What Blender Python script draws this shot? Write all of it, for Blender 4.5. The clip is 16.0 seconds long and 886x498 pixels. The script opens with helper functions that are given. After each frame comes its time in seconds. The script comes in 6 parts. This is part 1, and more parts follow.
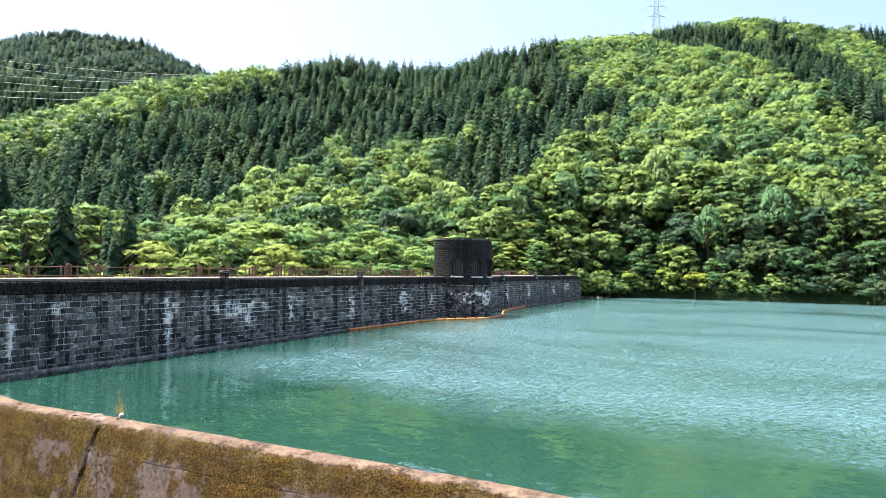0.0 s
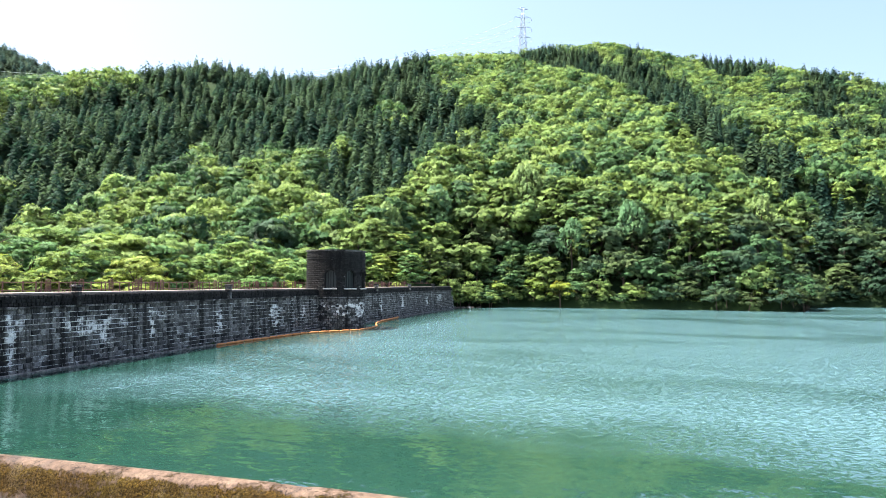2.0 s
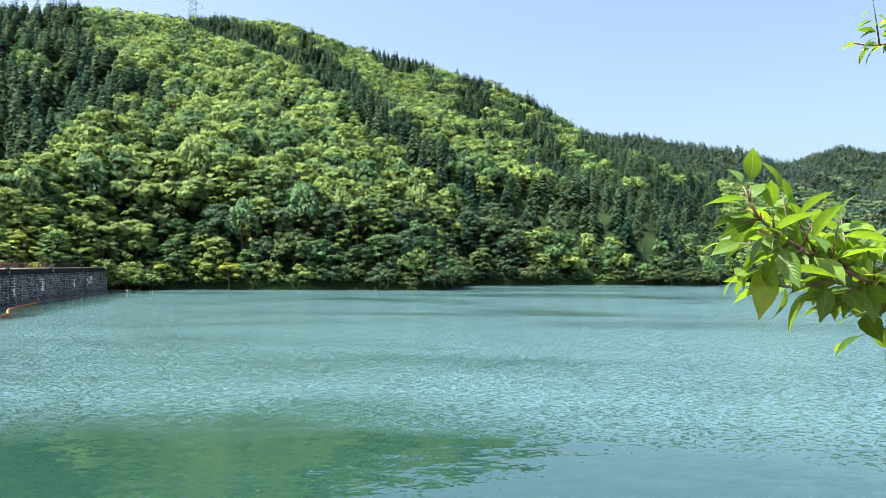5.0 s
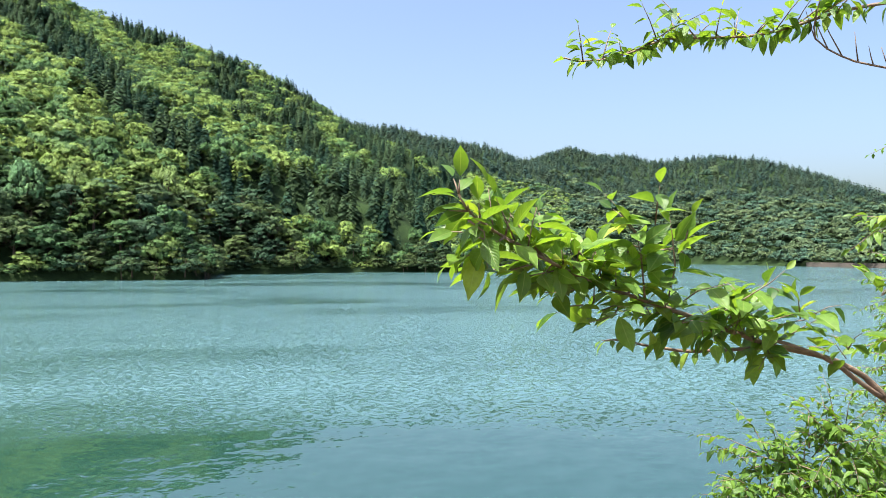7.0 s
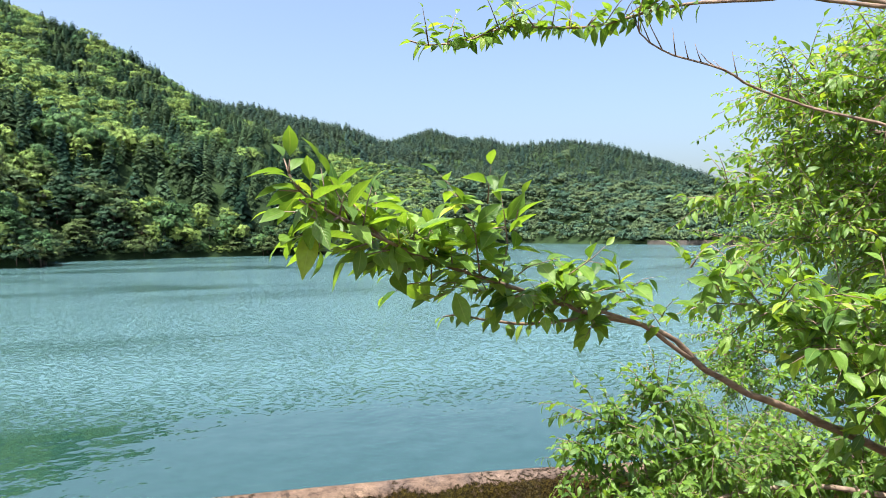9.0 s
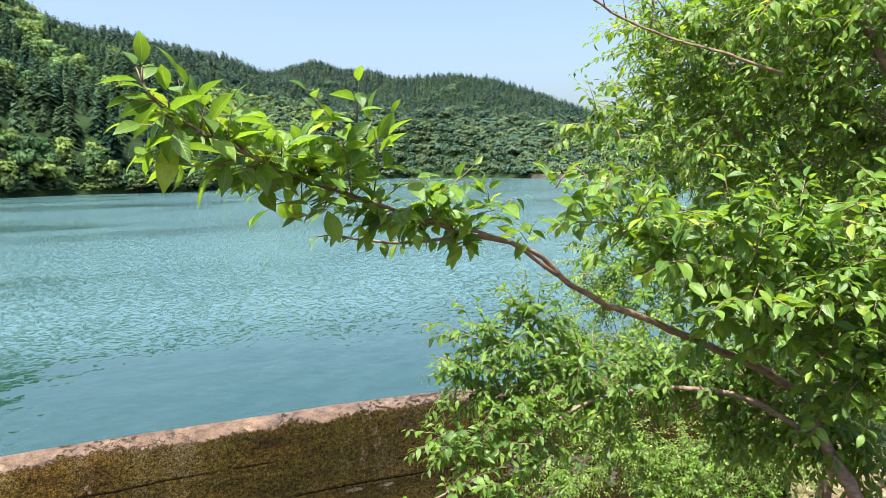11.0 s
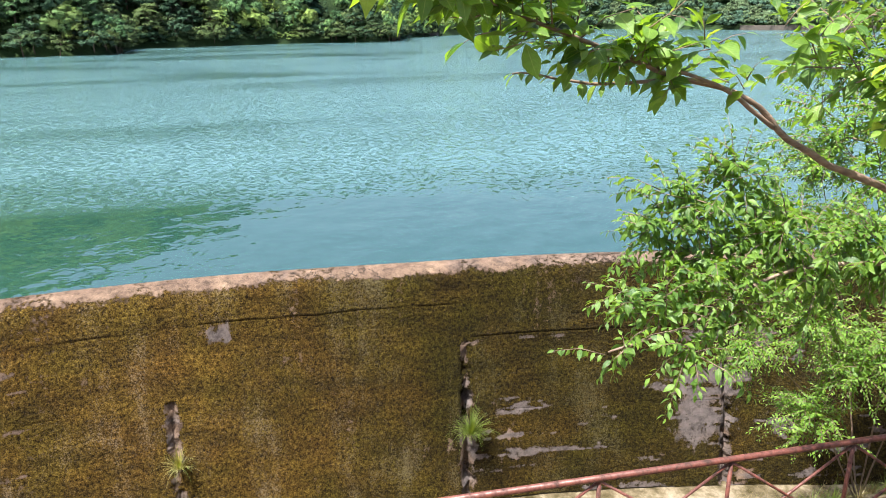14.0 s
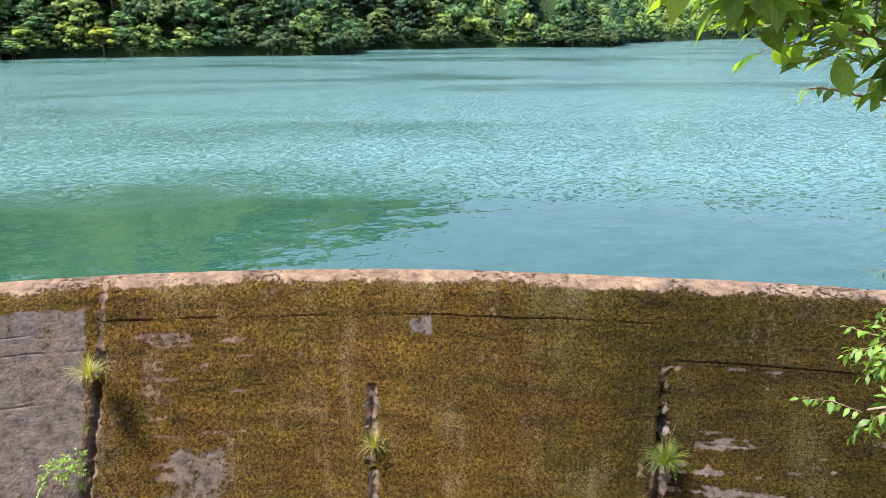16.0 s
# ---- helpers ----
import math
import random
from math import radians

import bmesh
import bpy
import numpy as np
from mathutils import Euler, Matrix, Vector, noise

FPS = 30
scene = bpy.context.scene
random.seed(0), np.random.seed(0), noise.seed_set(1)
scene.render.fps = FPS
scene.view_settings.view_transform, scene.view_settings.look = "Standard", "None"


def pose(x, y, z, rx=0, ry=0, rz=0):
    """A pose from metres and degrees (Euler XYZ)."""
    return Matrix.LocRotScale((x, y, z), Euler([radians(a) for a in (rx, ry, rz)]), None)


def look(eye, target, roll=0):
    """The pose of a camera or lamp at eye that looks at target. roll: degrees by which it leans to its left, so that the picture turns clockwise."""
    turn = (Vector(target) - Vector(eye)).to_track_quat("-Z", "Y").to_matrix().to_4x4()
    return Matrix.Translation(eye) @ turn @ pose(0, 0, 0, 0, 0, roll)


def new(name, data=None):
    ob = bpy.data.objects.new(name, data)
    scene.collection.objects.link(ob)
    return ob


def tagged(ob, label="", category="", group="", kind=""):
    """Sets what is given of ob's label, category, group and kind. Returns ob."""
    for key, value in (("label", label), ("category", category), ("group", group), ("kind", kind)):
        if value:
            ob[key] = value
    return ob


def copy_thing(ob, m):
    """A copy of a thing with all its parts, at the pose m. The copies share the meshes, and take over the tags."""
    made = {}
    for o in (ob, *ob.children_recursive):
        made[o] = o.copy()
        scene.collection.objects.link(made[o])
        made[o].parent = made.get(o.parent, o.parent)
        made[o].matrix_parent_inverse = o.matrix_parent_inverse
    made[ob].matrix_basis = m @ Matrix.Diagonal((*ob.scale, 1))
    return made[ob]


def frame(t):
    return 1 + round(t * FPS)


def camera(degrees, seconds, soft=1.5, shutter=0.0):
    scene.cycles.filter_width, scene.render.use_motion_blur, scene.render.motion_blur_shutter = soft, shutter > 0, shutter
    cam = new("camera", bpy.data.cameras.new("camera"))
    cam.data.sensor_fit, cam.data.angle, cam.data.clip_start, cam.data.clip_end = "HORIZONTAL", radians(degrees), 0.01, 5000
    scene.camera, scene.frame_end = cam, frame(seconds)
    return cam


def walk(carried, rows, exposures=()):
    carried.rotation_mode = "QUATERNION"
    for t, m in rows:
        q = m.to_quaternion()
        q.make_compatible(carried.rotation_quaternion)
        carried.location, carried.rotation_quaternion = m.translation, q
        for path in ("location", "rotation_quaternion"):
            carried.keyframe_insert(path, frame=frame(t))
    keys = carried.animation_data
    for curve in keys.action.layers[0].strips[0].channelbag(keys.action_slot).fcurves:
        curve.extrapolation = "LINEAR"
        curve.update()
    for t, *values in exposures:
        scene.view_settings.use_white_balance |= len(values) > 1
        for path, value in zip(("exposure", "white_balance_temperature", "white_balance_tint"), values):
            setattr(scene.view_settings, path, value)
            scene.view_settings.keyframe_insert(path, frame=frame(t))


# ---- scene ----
# the way: seconds, the eye's shift from its mean place, azimuth, tilt, lean
EYE_Z = 5.22
WAY = (
    (0.00, 0.134, 0.042, 0.061, 58.74, 1.60, 1.03),
    (0.50, 0.111, 0.031, 0.043, 61.36, 1.96, 0.71),
    (1.00, 0.098, 0.020, 0.026, 63.74, 1.90, 0.56),
    (1.50, 0.073, 0.010, 0.024, 66.22, 2.45, 0.40),
    (2.00, 0.045, -0.009, 0.012, 69.01, 2.69, 0.45),
    (2.50, 0.033, -0.008, 0.039, 73.99, 2.31, 0.86),
    (3.00, -0.015, 0.028, 0.040, 79.24, 2.27, 1.00),
    (3.20, -0.020, 0.037, 0.029, 80.62, 2.43, 0.58),
    (4.25, 0.037, 0.051, 0.036, 89.10, 1.90, 0.50),
    (5.30, 0.094, 0.066, 0.043, 98.02, 1.37, 0.37),
    (5.50, 0.088, 0.060, 0.041, 99.91, 1.40, 0.21),
    (6.00, 0.081, 0.034, 0.039, 106.29, 1.04, 0.76),
    (6.50, 0.045, 0.015, 0.044, 111.29, 1.08, 0.64),
    (7.00, 0.024, 0.002, 0.040, 114.84, 0.57, 0.45),
    (7.50, 0.013, -0.007, 0.033, 116.61, -0.05, -0.16),
    (8.00, -0.009, -0.020, 0.037, 119.56, 0.18, 0.30),
    (8.50, -0.026, -0.024, 0.024, 122.54, -0.40, 0.14),
    (9.00, -0.048, -0.045, 0.033, 125.95, -0.89, -0.24),
    (9.50, -0.079, -0.044, 0.031, 128.92, -1.37, -0.02),
    (9.70, -0.092, -0.053, 0.027, 131.71, -1.76, 0.27),
    (10.75, -0.119, -0.054, -0.011, 135.20, -5.20, -0.30),
    (11.80, -0.145, -0.054, -0.048, 133.18, -10.16, -0.97),
    (12.00, -0.145, -0.058, -0.045, 132.44, -11.17, -1.15),
    (12.50, -0.121, -0.042, -0.052, 129.87, -13.56, -1.23),
    (13.00, -0.103, -0.053, -0.061, 127.20, -15.02, -0.76),
    (13.50, -0.071, -0.066, -0.088, 122.17, -16.95, -1.22),
    (14.00, -0.053, -0.056, -0.088, 120.10, -17.75, -0.42),
    (14.50, -0.021, -0.014, -0.095, 116.87, -17.97, -0.18),
    (15.00, 0.025, 0.038, -0.077, 112.60, -17.98, 0.31),
    (15.50, 0.071, 0.078, -0.089, 108.52, -17.74, 0.27),
    (16.00, 0.124, 0.077, -0.081, 103.46, -17.37, 0.08),
)


def heading(x, y, z, az, tilt, lean):
    a, p = radians(az), radians(tilt)
    eye = Vector((x, y, EYE_Z + z))
    return look(eye, eye + Vector((math.sin(a) * math.cos(p), math.cos(a) * math.cos(p), math.sin(p))), lean)


cam = camera(64.46, 16.0, soft=0.6)
walk(cam, [(r[0], heading(*r[1:])) for r in WAY],
     exposures=((0.0, 2.0), (3.2, 1.9), (5.5, 1.65), (9.5, 1.6), (13.0, 1.7), (16.0, 1.85)))

# ---- world, sun ----
SUN_AZ, SUN_EL = -14.0, 66.0
world = bpy.data.worlds.new("sky")
scene.world = world
world.use_nodes = True
wn = world.node_tree.nodes
sky = wn.new("ShaderNodeTexSky")
sky.sky_type = "NISHITA"
sky.sun_disc = False
sky.sun_elevation, sky.sun_rotation = radians(SUN_EL), radians(SUN_AZ)
sky.air_density, sky.dust_density, sky.ozone_density = 1.0, 4.5, 2.6
wn["Background"].inputs["Strength"].default_value = 0.10
world.node_tree.links.new(sky.outputs[0], wn["Background"].inputs["Color"])
sun_data = bpy.data.lights.new("sun", "SUN")
sun_data.energy, sun_data.angle, sun_data.color = 4.8, radians(0.53), (1.0, 0.96, 0.9)
sun = new("sun", sun_data)
sun.matrix_world = look((0, 0, 300), (-math.sin(radians(SUN_AZ)) * math.cos(radians(SUN_EL)),
                                      -math.cos(radians(SUN_AZ)) * math.cos(radians(SUN_EL)),
                                      300 - math.sin(radians(SUN_EL))))

# ---- materials ----
def material(name, rough=0.6, metal=0.0):
    m = bpy.data.materials.new(name)
    m.use_nodes = True
    b = m.node_tree.nodes["Principled BSDF"]
    b.inputs["Roughness"].default_value, b.inputs["Metallic"].default_value = rough, metal
    if rough > 0.8:
        b.inputs["Specular IOR Level"].default_value = 0.12
    return m, m.node_tree, b


def node(nt, kind, **values):
    n = nt.nodes.new("ShaderNode" + kind)
    for key, value in values.items():
        n.inputs[key.replace("_", " ")].default_value = value
    return n


def wire(nt, a, b):
    nt.links.new(a, b)


def place(nt, scale=(1, 1, 1)):
    """World position, stretched."""
    g = nt.nodes.new("ShaderNodeNewGeometry")
    v = nt.nodes.new("ShaderNodeVectorMath")
    v.operation = "MULTIPLY"
    v.inputs[1].default_value = scale
    wire(nt, g.outputs["Position"], v.inputs[0])
    return v.outputs[0]


def noise_tex(nt, vec, scale, detail=4.0, rough=0.55, distortion=0.0):
    n = node(nt, "TexNoise", Scale=scale, Detail=detail, Roughness=rough, Distortion=distortion)
    wire(nt, vec, n.inputs["Vector"])
    return n.outputs["Fac"]


def ramp(nt, fac, *stops):
    """Colour ramp: stops of (place, colour)."""
    r = nt.nodes.new("ShaderNodeValToRGB")
    els = r.color_ramp.elements
    while len(els) < len(stops):
        els.new(0.5)
    for e, (p, c) in zip(els, stops):
        e.position = p
        e.color = (*c, 1) if len(c) == 3 else c
    wire(nt, fac, r.inputs[0])
    return r.outputs[0]


def grey(a):
    return (a, a, a)


def mixed(nt, fac, a, b, blend="MIX"):
    n = nt.nodes.new("ShaderNodeMix")
    n.data_type, n.blend_type = "RGBA", blend
    for src, k in ((fac, 0), (a, 6), (b, 7)):
        if isinstance(src, (int, float)):
            n.inputs[k].default_value = src
        elif isinstance(src, tuple):
            n.inputs[k].default_value = (*src, 1)
        else:
            wire(nt, src, n.inputs[k])
    return n.outputs[2]


def maths(nt, op, a, b=0.0, clamp=False):
    n = nt.nodes.new("ShaderNodeMath")
    n.operation, n.use_clamp = op, clamp
    for src, k in ((a, 0), (b, 1)):
        if isinstance(src, (int, float)):
            n.inputs[k].default_value = src
        else:
            wire(nt, src, n.inputs[k])
    return n.outputs[0]


def bump(nt, bsdf, height, strength=0.5, distance=0.05):
    n = node(nt, "Bump", Strength=strength, Distance=distance)
    wire(nt, height, n.inputs["Height"])
    wire(nt, n.outputs[0], bsdf.inputs["Normal"])
    return n


def leaf_material(name, dark, light, through_light=0.12, rough=0.6, gloss=0.12, by_object=False, grain=2.0, open_share=0.47):
    """Foliage seen from afar: tint by tree and by clump, rounded by the clump's own normals, with gaps between sprays."""
    m, nt, b = material(name, rough)
    a = nt.nodes.new("ShaderNodeAttribute")
    a.attribute_name = "tint"
    o = nt.nodes.new("ShaderNodeObjectInfo")
    f = a.outputs["Fac"]
    if by_object:
        f = maths(nt, "ADD", maths(nt, "MULTIPLY", f, 0.42), maths(nt, "MULTIPLY", o.outputs["Random"], 0.58))
    between = [d * 0.62 + l * 0.38 for d, l in zip(dark, light)]
    warm = [d * 0.35 + l * 0.65 for d, l in zip(dark, light)]
    col = ramp(nt, f, (0.0, dark), (0.36, (between[0] * 0.8, between[1] * 0.97, between[2] * 1.15)), (0.62, (warm[0] * 1.12, warm[1] * 1.0, warm[2] * 0.8)), (1.0, light))
    p = place(nt)
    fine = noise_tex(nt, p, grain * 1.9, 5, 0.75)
    # leaf variation, with gap shade and lit tips put into the colour
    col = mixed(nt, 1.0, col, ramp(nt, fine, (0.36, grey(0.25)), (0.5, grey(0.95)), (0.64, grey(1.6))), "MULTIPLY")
    wire(nt, col, b.inputs["Base Color"])
    b.inputs["Specular IOR Level"].default_value = gloss
    lobe = nt.nodes.new("ShaderNodeAttribute")
    lobe.attribute_name = "lobe"
    vt = nt.nodes.new("ShaderNodeVectorTransform")
    vt.vector_type, vt.convert_from, vt.convert_to = "NORMAL", "OBJECT", "WORLD"
    wire(nt, lobe.outputs["Vector"], vt.inputs[0])
    rough_leaf = bump(nt, b, fine, 0.6, 0.8 / grain)
    wire(nt, vt.outputs[0], rough_leaf.inputs["Normal"])
    t = nt.nodes.new("ShaderNodeBsdfTranslucent")
    wire(nt, mixed(nt, 1.0, col, (1.0, 0.95, 0.6), "MULTIPLY"), t.inputs[0])
    wire(nt, rough_leaf.outputs[0], t.inputs["Normal"])
    s = nt.nodes.new("ShaderNodeMixShader")
    s.inputs[0].default_value = through_light
    wire(nt, b.outputs[0], s.inputs[1])
    wire(nt, t.outputs[0], s.inputs[2])
    # ragged sprays: open gaps between the leaves of a clump
    rim = nt.nodes.new("ShaderNodeAttribute")
    rim.attribute_name = "corner"
    cs = nt.nodes.new("ShaderNodeSeparateXYZ")
    wire(nt, rim.outputs["Vector"], cs.inputs[0])
    deep_in = maths(nt, "MULTIPLY", maths(nt, "MINIMUM", maths(nt, "MINIMUM", cs.outputs[0], cs.outputs[1]), cs.outputs[2]), 3.0)
    thin_out = maths(nt, "MULTIPLY", maths(nt, "POWER", maths(nt, "SUBTRACT", 1.0, deep_in, True), 2.0), 0.2)
    gaps = maths(nt, "GREATER_THAN", noise_tex(nt, p, grain * 1.8, 4, 0.8), maths(nt, "ADD", thin_out, open_share - 0.07))
    see = nt.nodes.new("ShaderNodeBsdfTransparent")
    leafy = nt.nodes.new("ShaderNodeMixShader")
    wire(nt, gaps, leafy.inputs[0])
    wire(nt, see.outputs[0], leafy.inputs[1])
    wire(nt, s.outputs[0], leafy.inputs[2])
    wire(nt, leafy.outputs[0], nt.nodes["Material Output"].inputs["Surface"])
    return m


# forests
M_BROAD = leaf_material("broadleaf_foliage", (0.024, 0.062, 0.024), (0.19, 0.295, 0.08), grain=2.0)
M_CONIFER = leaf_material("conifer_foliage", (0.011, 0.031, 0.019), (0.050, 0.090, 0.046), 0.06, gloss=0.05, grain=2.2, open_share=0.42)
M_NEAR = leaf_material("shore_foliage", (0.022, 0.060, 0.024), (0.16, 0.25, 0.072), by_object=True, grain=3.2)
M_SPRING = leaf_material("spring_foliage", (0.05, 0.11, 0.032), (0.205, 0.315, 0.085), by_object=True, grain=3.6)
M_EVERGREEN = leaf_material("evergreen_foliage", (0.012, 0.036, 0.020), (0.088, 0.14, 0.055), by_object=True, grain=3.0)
# distance haze mixed into the base colours, bluer and flatter than the near trees
M_HAZEBROAD = leaf_material("hazed_broadleaf_foliage", (0.040, 0.080, 0.050), (0.10, 0.155, 0.082), grain=0.5, open_share=0.30)
M_HAZECONIFER = leaf_material("hazed_conifer_foliage", (0.028, 0.056, 0.044), (0.056, 0.092, 0.068), 0.06, gloss=0.05, grain=0.5, open_share=0.30)
M_BARK, nt, b = material("bark", 0.9)
p = place(nt)
wire(nt, ramp(nt, noise_tex(nt, p, 9.0), (0.3, (0.035, 0.025, 0.018)), (0.7, (0.13, 0.10, 0.075))), b.inputs["Base Color"])

M_GROUND, nt, b = material("forest_floor", 0.95)
p = place(nt)
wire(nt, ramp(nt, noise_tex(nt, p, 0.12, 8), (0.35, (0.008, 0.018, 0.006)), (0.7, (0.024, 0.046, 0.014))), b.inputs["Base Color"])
# dry trodden earth with moss on the terrace by the railing
woods = b.inputs["Base Color"].links[0].from_socket
earth = ramp(nt, noise_tex(nt, p, 3.0, 9, 0.7), (0.36, (0.045, 0.038, 0.015)), (0.5, (0.13, 0.10, 0.058)), (0.66, (0.27, 0.22, 0.145)))
span = nt.nodes.new("ShaderNodeVectorMath")
span.operation = "LENGTH"
wire(nt, p, span.inputs[0])
wire(nt, mixed(nt, maths(nt, "MULTIPLY", maths(nt, "SUBTRACT", 30.0, span.outputs["Value"]), 0.3, True), woods, earth), b.inputs["Base Color"])
bump(nt, b, noise_tex(nt, p, 1.5, 8), 0.8, 0.5)

# lake: green murky body, wind ripples, and a calm lee along the weir and the dam
M_WATER, nt, b = material("lake_water", 0.10)
p = place(nt)
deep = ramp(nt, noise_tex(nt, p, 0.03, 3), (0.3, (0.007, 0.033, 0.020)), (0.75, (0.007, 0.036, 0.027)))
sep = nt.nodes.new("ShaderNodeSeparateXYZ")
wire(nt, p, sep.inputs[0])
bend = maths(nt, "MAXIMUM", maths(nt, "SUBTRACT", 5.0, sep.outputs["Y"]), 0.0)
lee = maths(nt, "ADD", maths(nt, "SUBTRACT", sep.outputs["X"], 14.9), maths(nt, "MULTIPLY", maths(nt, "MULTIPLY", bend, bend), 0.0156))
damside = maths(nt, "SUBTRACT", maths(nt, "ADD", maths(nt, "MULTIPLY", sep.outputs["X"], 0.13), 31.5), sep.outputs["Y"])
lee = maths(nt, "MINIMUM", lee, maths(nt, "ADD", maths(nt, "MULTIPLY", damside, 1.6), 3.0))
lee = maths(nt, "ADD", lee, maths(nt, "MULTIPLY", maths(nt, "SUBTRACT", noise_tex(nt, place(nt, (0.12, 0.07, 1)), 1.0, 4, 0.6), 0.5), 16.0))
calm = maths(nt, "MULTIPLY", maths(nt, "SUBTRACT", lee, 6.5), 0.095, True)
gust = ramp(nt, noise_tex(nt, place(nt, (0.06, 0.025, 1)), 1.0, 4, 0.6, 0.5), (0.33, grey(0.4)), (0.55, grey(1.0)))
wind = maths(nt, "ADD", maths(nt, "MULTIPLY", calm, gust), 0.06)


def slopes(nt, scale, amount, detail):
    """Sideways slopes of the ripples, from noise."""
    n = node(nt, "TexNoise", Scale=1.0, Detail=detail, Roughness=0.6, Distortion=0.3)
    wire(nt, place(nt, scale), n.inputs["Vector"])
    v = nt.nodes.new("ShaderNodeVectorMath")
    v.operation = "MULTIPLY_ADD"
    v.inputs[1].default_value = (amount, amount, 0)
    v.inputs[2].default_value = (-amount / 2, -amount / 2, 0)
    wire(nt, n.outputs["Color"], v.inputs[0])
    return v.outputs[0]


def scaled(nt, vec, factor):
    v = nt.nodes.new("ShaderNodeVectorMath")
    v.operation = "SCALE"
    wire(nt, vec, v.inputs[0])
    wire(nt, factor, v.inputs["Scale"])
    return v.outputs[0]


def summed(nt, a, c):
    v = nt.nodes.new("ShaderNodeVectorMath")
    wire(nt, a, v.inputs[0])
    wire(nt, c, v.inputs[1])
    return v.outputs[0]


small = summed(nt, slopes(nt, (12.0, 7.5, 1), 1.15, 2.0), slopes(nt, (5.5, 3.4, 1), 1.45, 2.0))
swell = slopes(nt, (1.5, 0.75, 1), 0.75, 2.0)
waves = summed(nt, scaled(nt, small, wind), scaled(nt, swell, maths(nt, "ADD", maths(nt, "MULTIPLY", wind, 0.24), 0.13)))
tilt = nt.nodes.new("ShaderNodeVectorMath")
tilt.inputs[1].default_value = (0, 0, 1)
wire(nt, waves, tilt.inputs[0])
norm = nt.nodes.new("ShaderNodeVectorMath")
norm.operation = "NORMALIZE"
wire(nt, tilt.outputs[0], norm.inputs[0])
wire(nt, norm.outputs[0], b.inputs["Normal"])
wire(nt, maths(nt, "ADD", maths(nt, "MULTIPLY", wind, 1.2, True), 2.1), b.inputs["IOR"])
wire(nt, maths(nt, "ADD", maths(nt, "MULTIPLY", wind, 0.07), 0.03), b.inputs["Roughness"])
# ruffled water gets a paler blue base colour, standing in for reflected sky
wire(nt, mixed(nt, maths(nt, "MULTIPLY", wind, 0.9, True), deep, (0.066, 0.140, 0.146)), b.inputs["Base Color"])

# mossy concrete of the spillway: the masks are stored with the mesh
M_WEIR, nt, b = material("mossy_concrete", 0.92)
p = place(nt)
moss_at = nt.nodes.new("ShaderNodeAttribute")
moss_at.attribute_name = "moss"
lime_at = nt.nodes.new("ShaderNodeAttribute")
lime_at.attribute_name = "lime"
conc = ramp(nt, noise_tex(nt, p, 1.7, 9, 0.65), (0.28, (0.075, 0.058, 0.052)), (0.5, (0.135, 0.105, 0.09)), (0.72, (0.20, 0.16, 0.132)))
grit = ramp(nt, noise_tex(nt, p, 45.0, 3, 0.7), (0.3, grey(0.62)), (0.7, grey(1.2)))
conc = mixed(nt, 1.0, mixed(nt, 1.0, conc, grit, "MULTIPLY"), (0.95, 0.83, 0.70), "MULTIPLY")
rift = maths(nt, "ABSOLUTE", maths(nt, "SUBTRACT", noise_tex(nt, p, 1.3, 4, 0.6), 0.5))
rift = maths(nt, "MULTIPLY", ramp(nt, rift, (0.004, grey(1.0)), (0.011, grey(0.0))), ramp(nt, noise_tex(nt, p, 0.7, 2), (0.52, grey(0.0)), (0.6, grey(0.9))))
conc = mixed(nt, rift, conc, (0.02, 0.016, 0.012))
spot = ramp(nt, noise_tex(nt, p, 5.0, 9, 0.75), (0.36, grey(0.45)), (0.5, grey(0.95)), (0.66, grey(1.3)))
conc = mixed(nt, 1.0, mixed(nt, lime_at.outputs["Fac"], conc, (0.098, 0.083, 0.080)), spot, "MULTIPLY")
clump = noise_tex(nt, p, 15.0, 4, 0.55)
fuzz = noise_tex(nt, p, 42.0, 5, 0.65)
# moss tones; crevice shade between clumps is put into the dark stops
moss = ramp(nt, maths(nt, "ADD", maths(nt, "MULTIPLY", clump, 0.4), maths(nt, "MULTIPLY", fuzz, 0.6)),
            (0.40, (0.007, 0.004, 0.001)), (0.47, (0.040, 0.026, 0.004)), (0.55, (0.084, 0.058, 0.009)), (0.66, (0.18, 0.135, 0.034)))
broad = ramp(nt, noise_tex(nt, place(nt, (0.8, 0.8, 3.2)), 1.0, 7, 0.68), (0.34, grey(0.55)), (0.5, grey(0.95)), (0.66, grey(1.4)))
moss = mixed(nt, 1.0, moss, broad, "MULTIPLY")
moss = mixed(nt, 1.0, moss, ramp(nt, noise_tex(nt, p, 0.8, 5), (0.38, (1.10, 0.90, 0.95)), (0.62, (1.0, 0.97, 0.85))), "MULTIPLY")
# worn places: pale specks, thick along vertical runs of water and in loose patches
worn = maths(nt, "ADD", maths(nt, "MULTIPLY", ramp(nt, noise_tex(nt, place(nt, (1.6, 1.6, 0.16)), 1.0, 5, 0.65), (0.48, grey(0.0)), (0.66, grey(1.0))), 0.10),
             maths(nt, "MULTIPLY", ramp(nt, noise_tex(nt, p, 0.7, 6, 0.65), (0.46, grey(0.0)), (0.66, grey(1.0))), 0.10))
speck = maths(nt, "MULTIPLY", maths(nt, "SUBTRACT", maths(nt, "ADD", noise_tex(nt, p, 34.0, 6, 0.82), worn), 0.61), 9.0, True)
moss = mixed(nt, maths(nt, "MULTIPLY", speck, 0.75), moss, (0.21, 0.16, 0.10))
# moss multiplied darker by a stored mask that rises towards low y
moss_dark_at = nt.nodes.new("ShaderNodeAttribute")
moss_dark_at.attribute_name = "moss_dark"
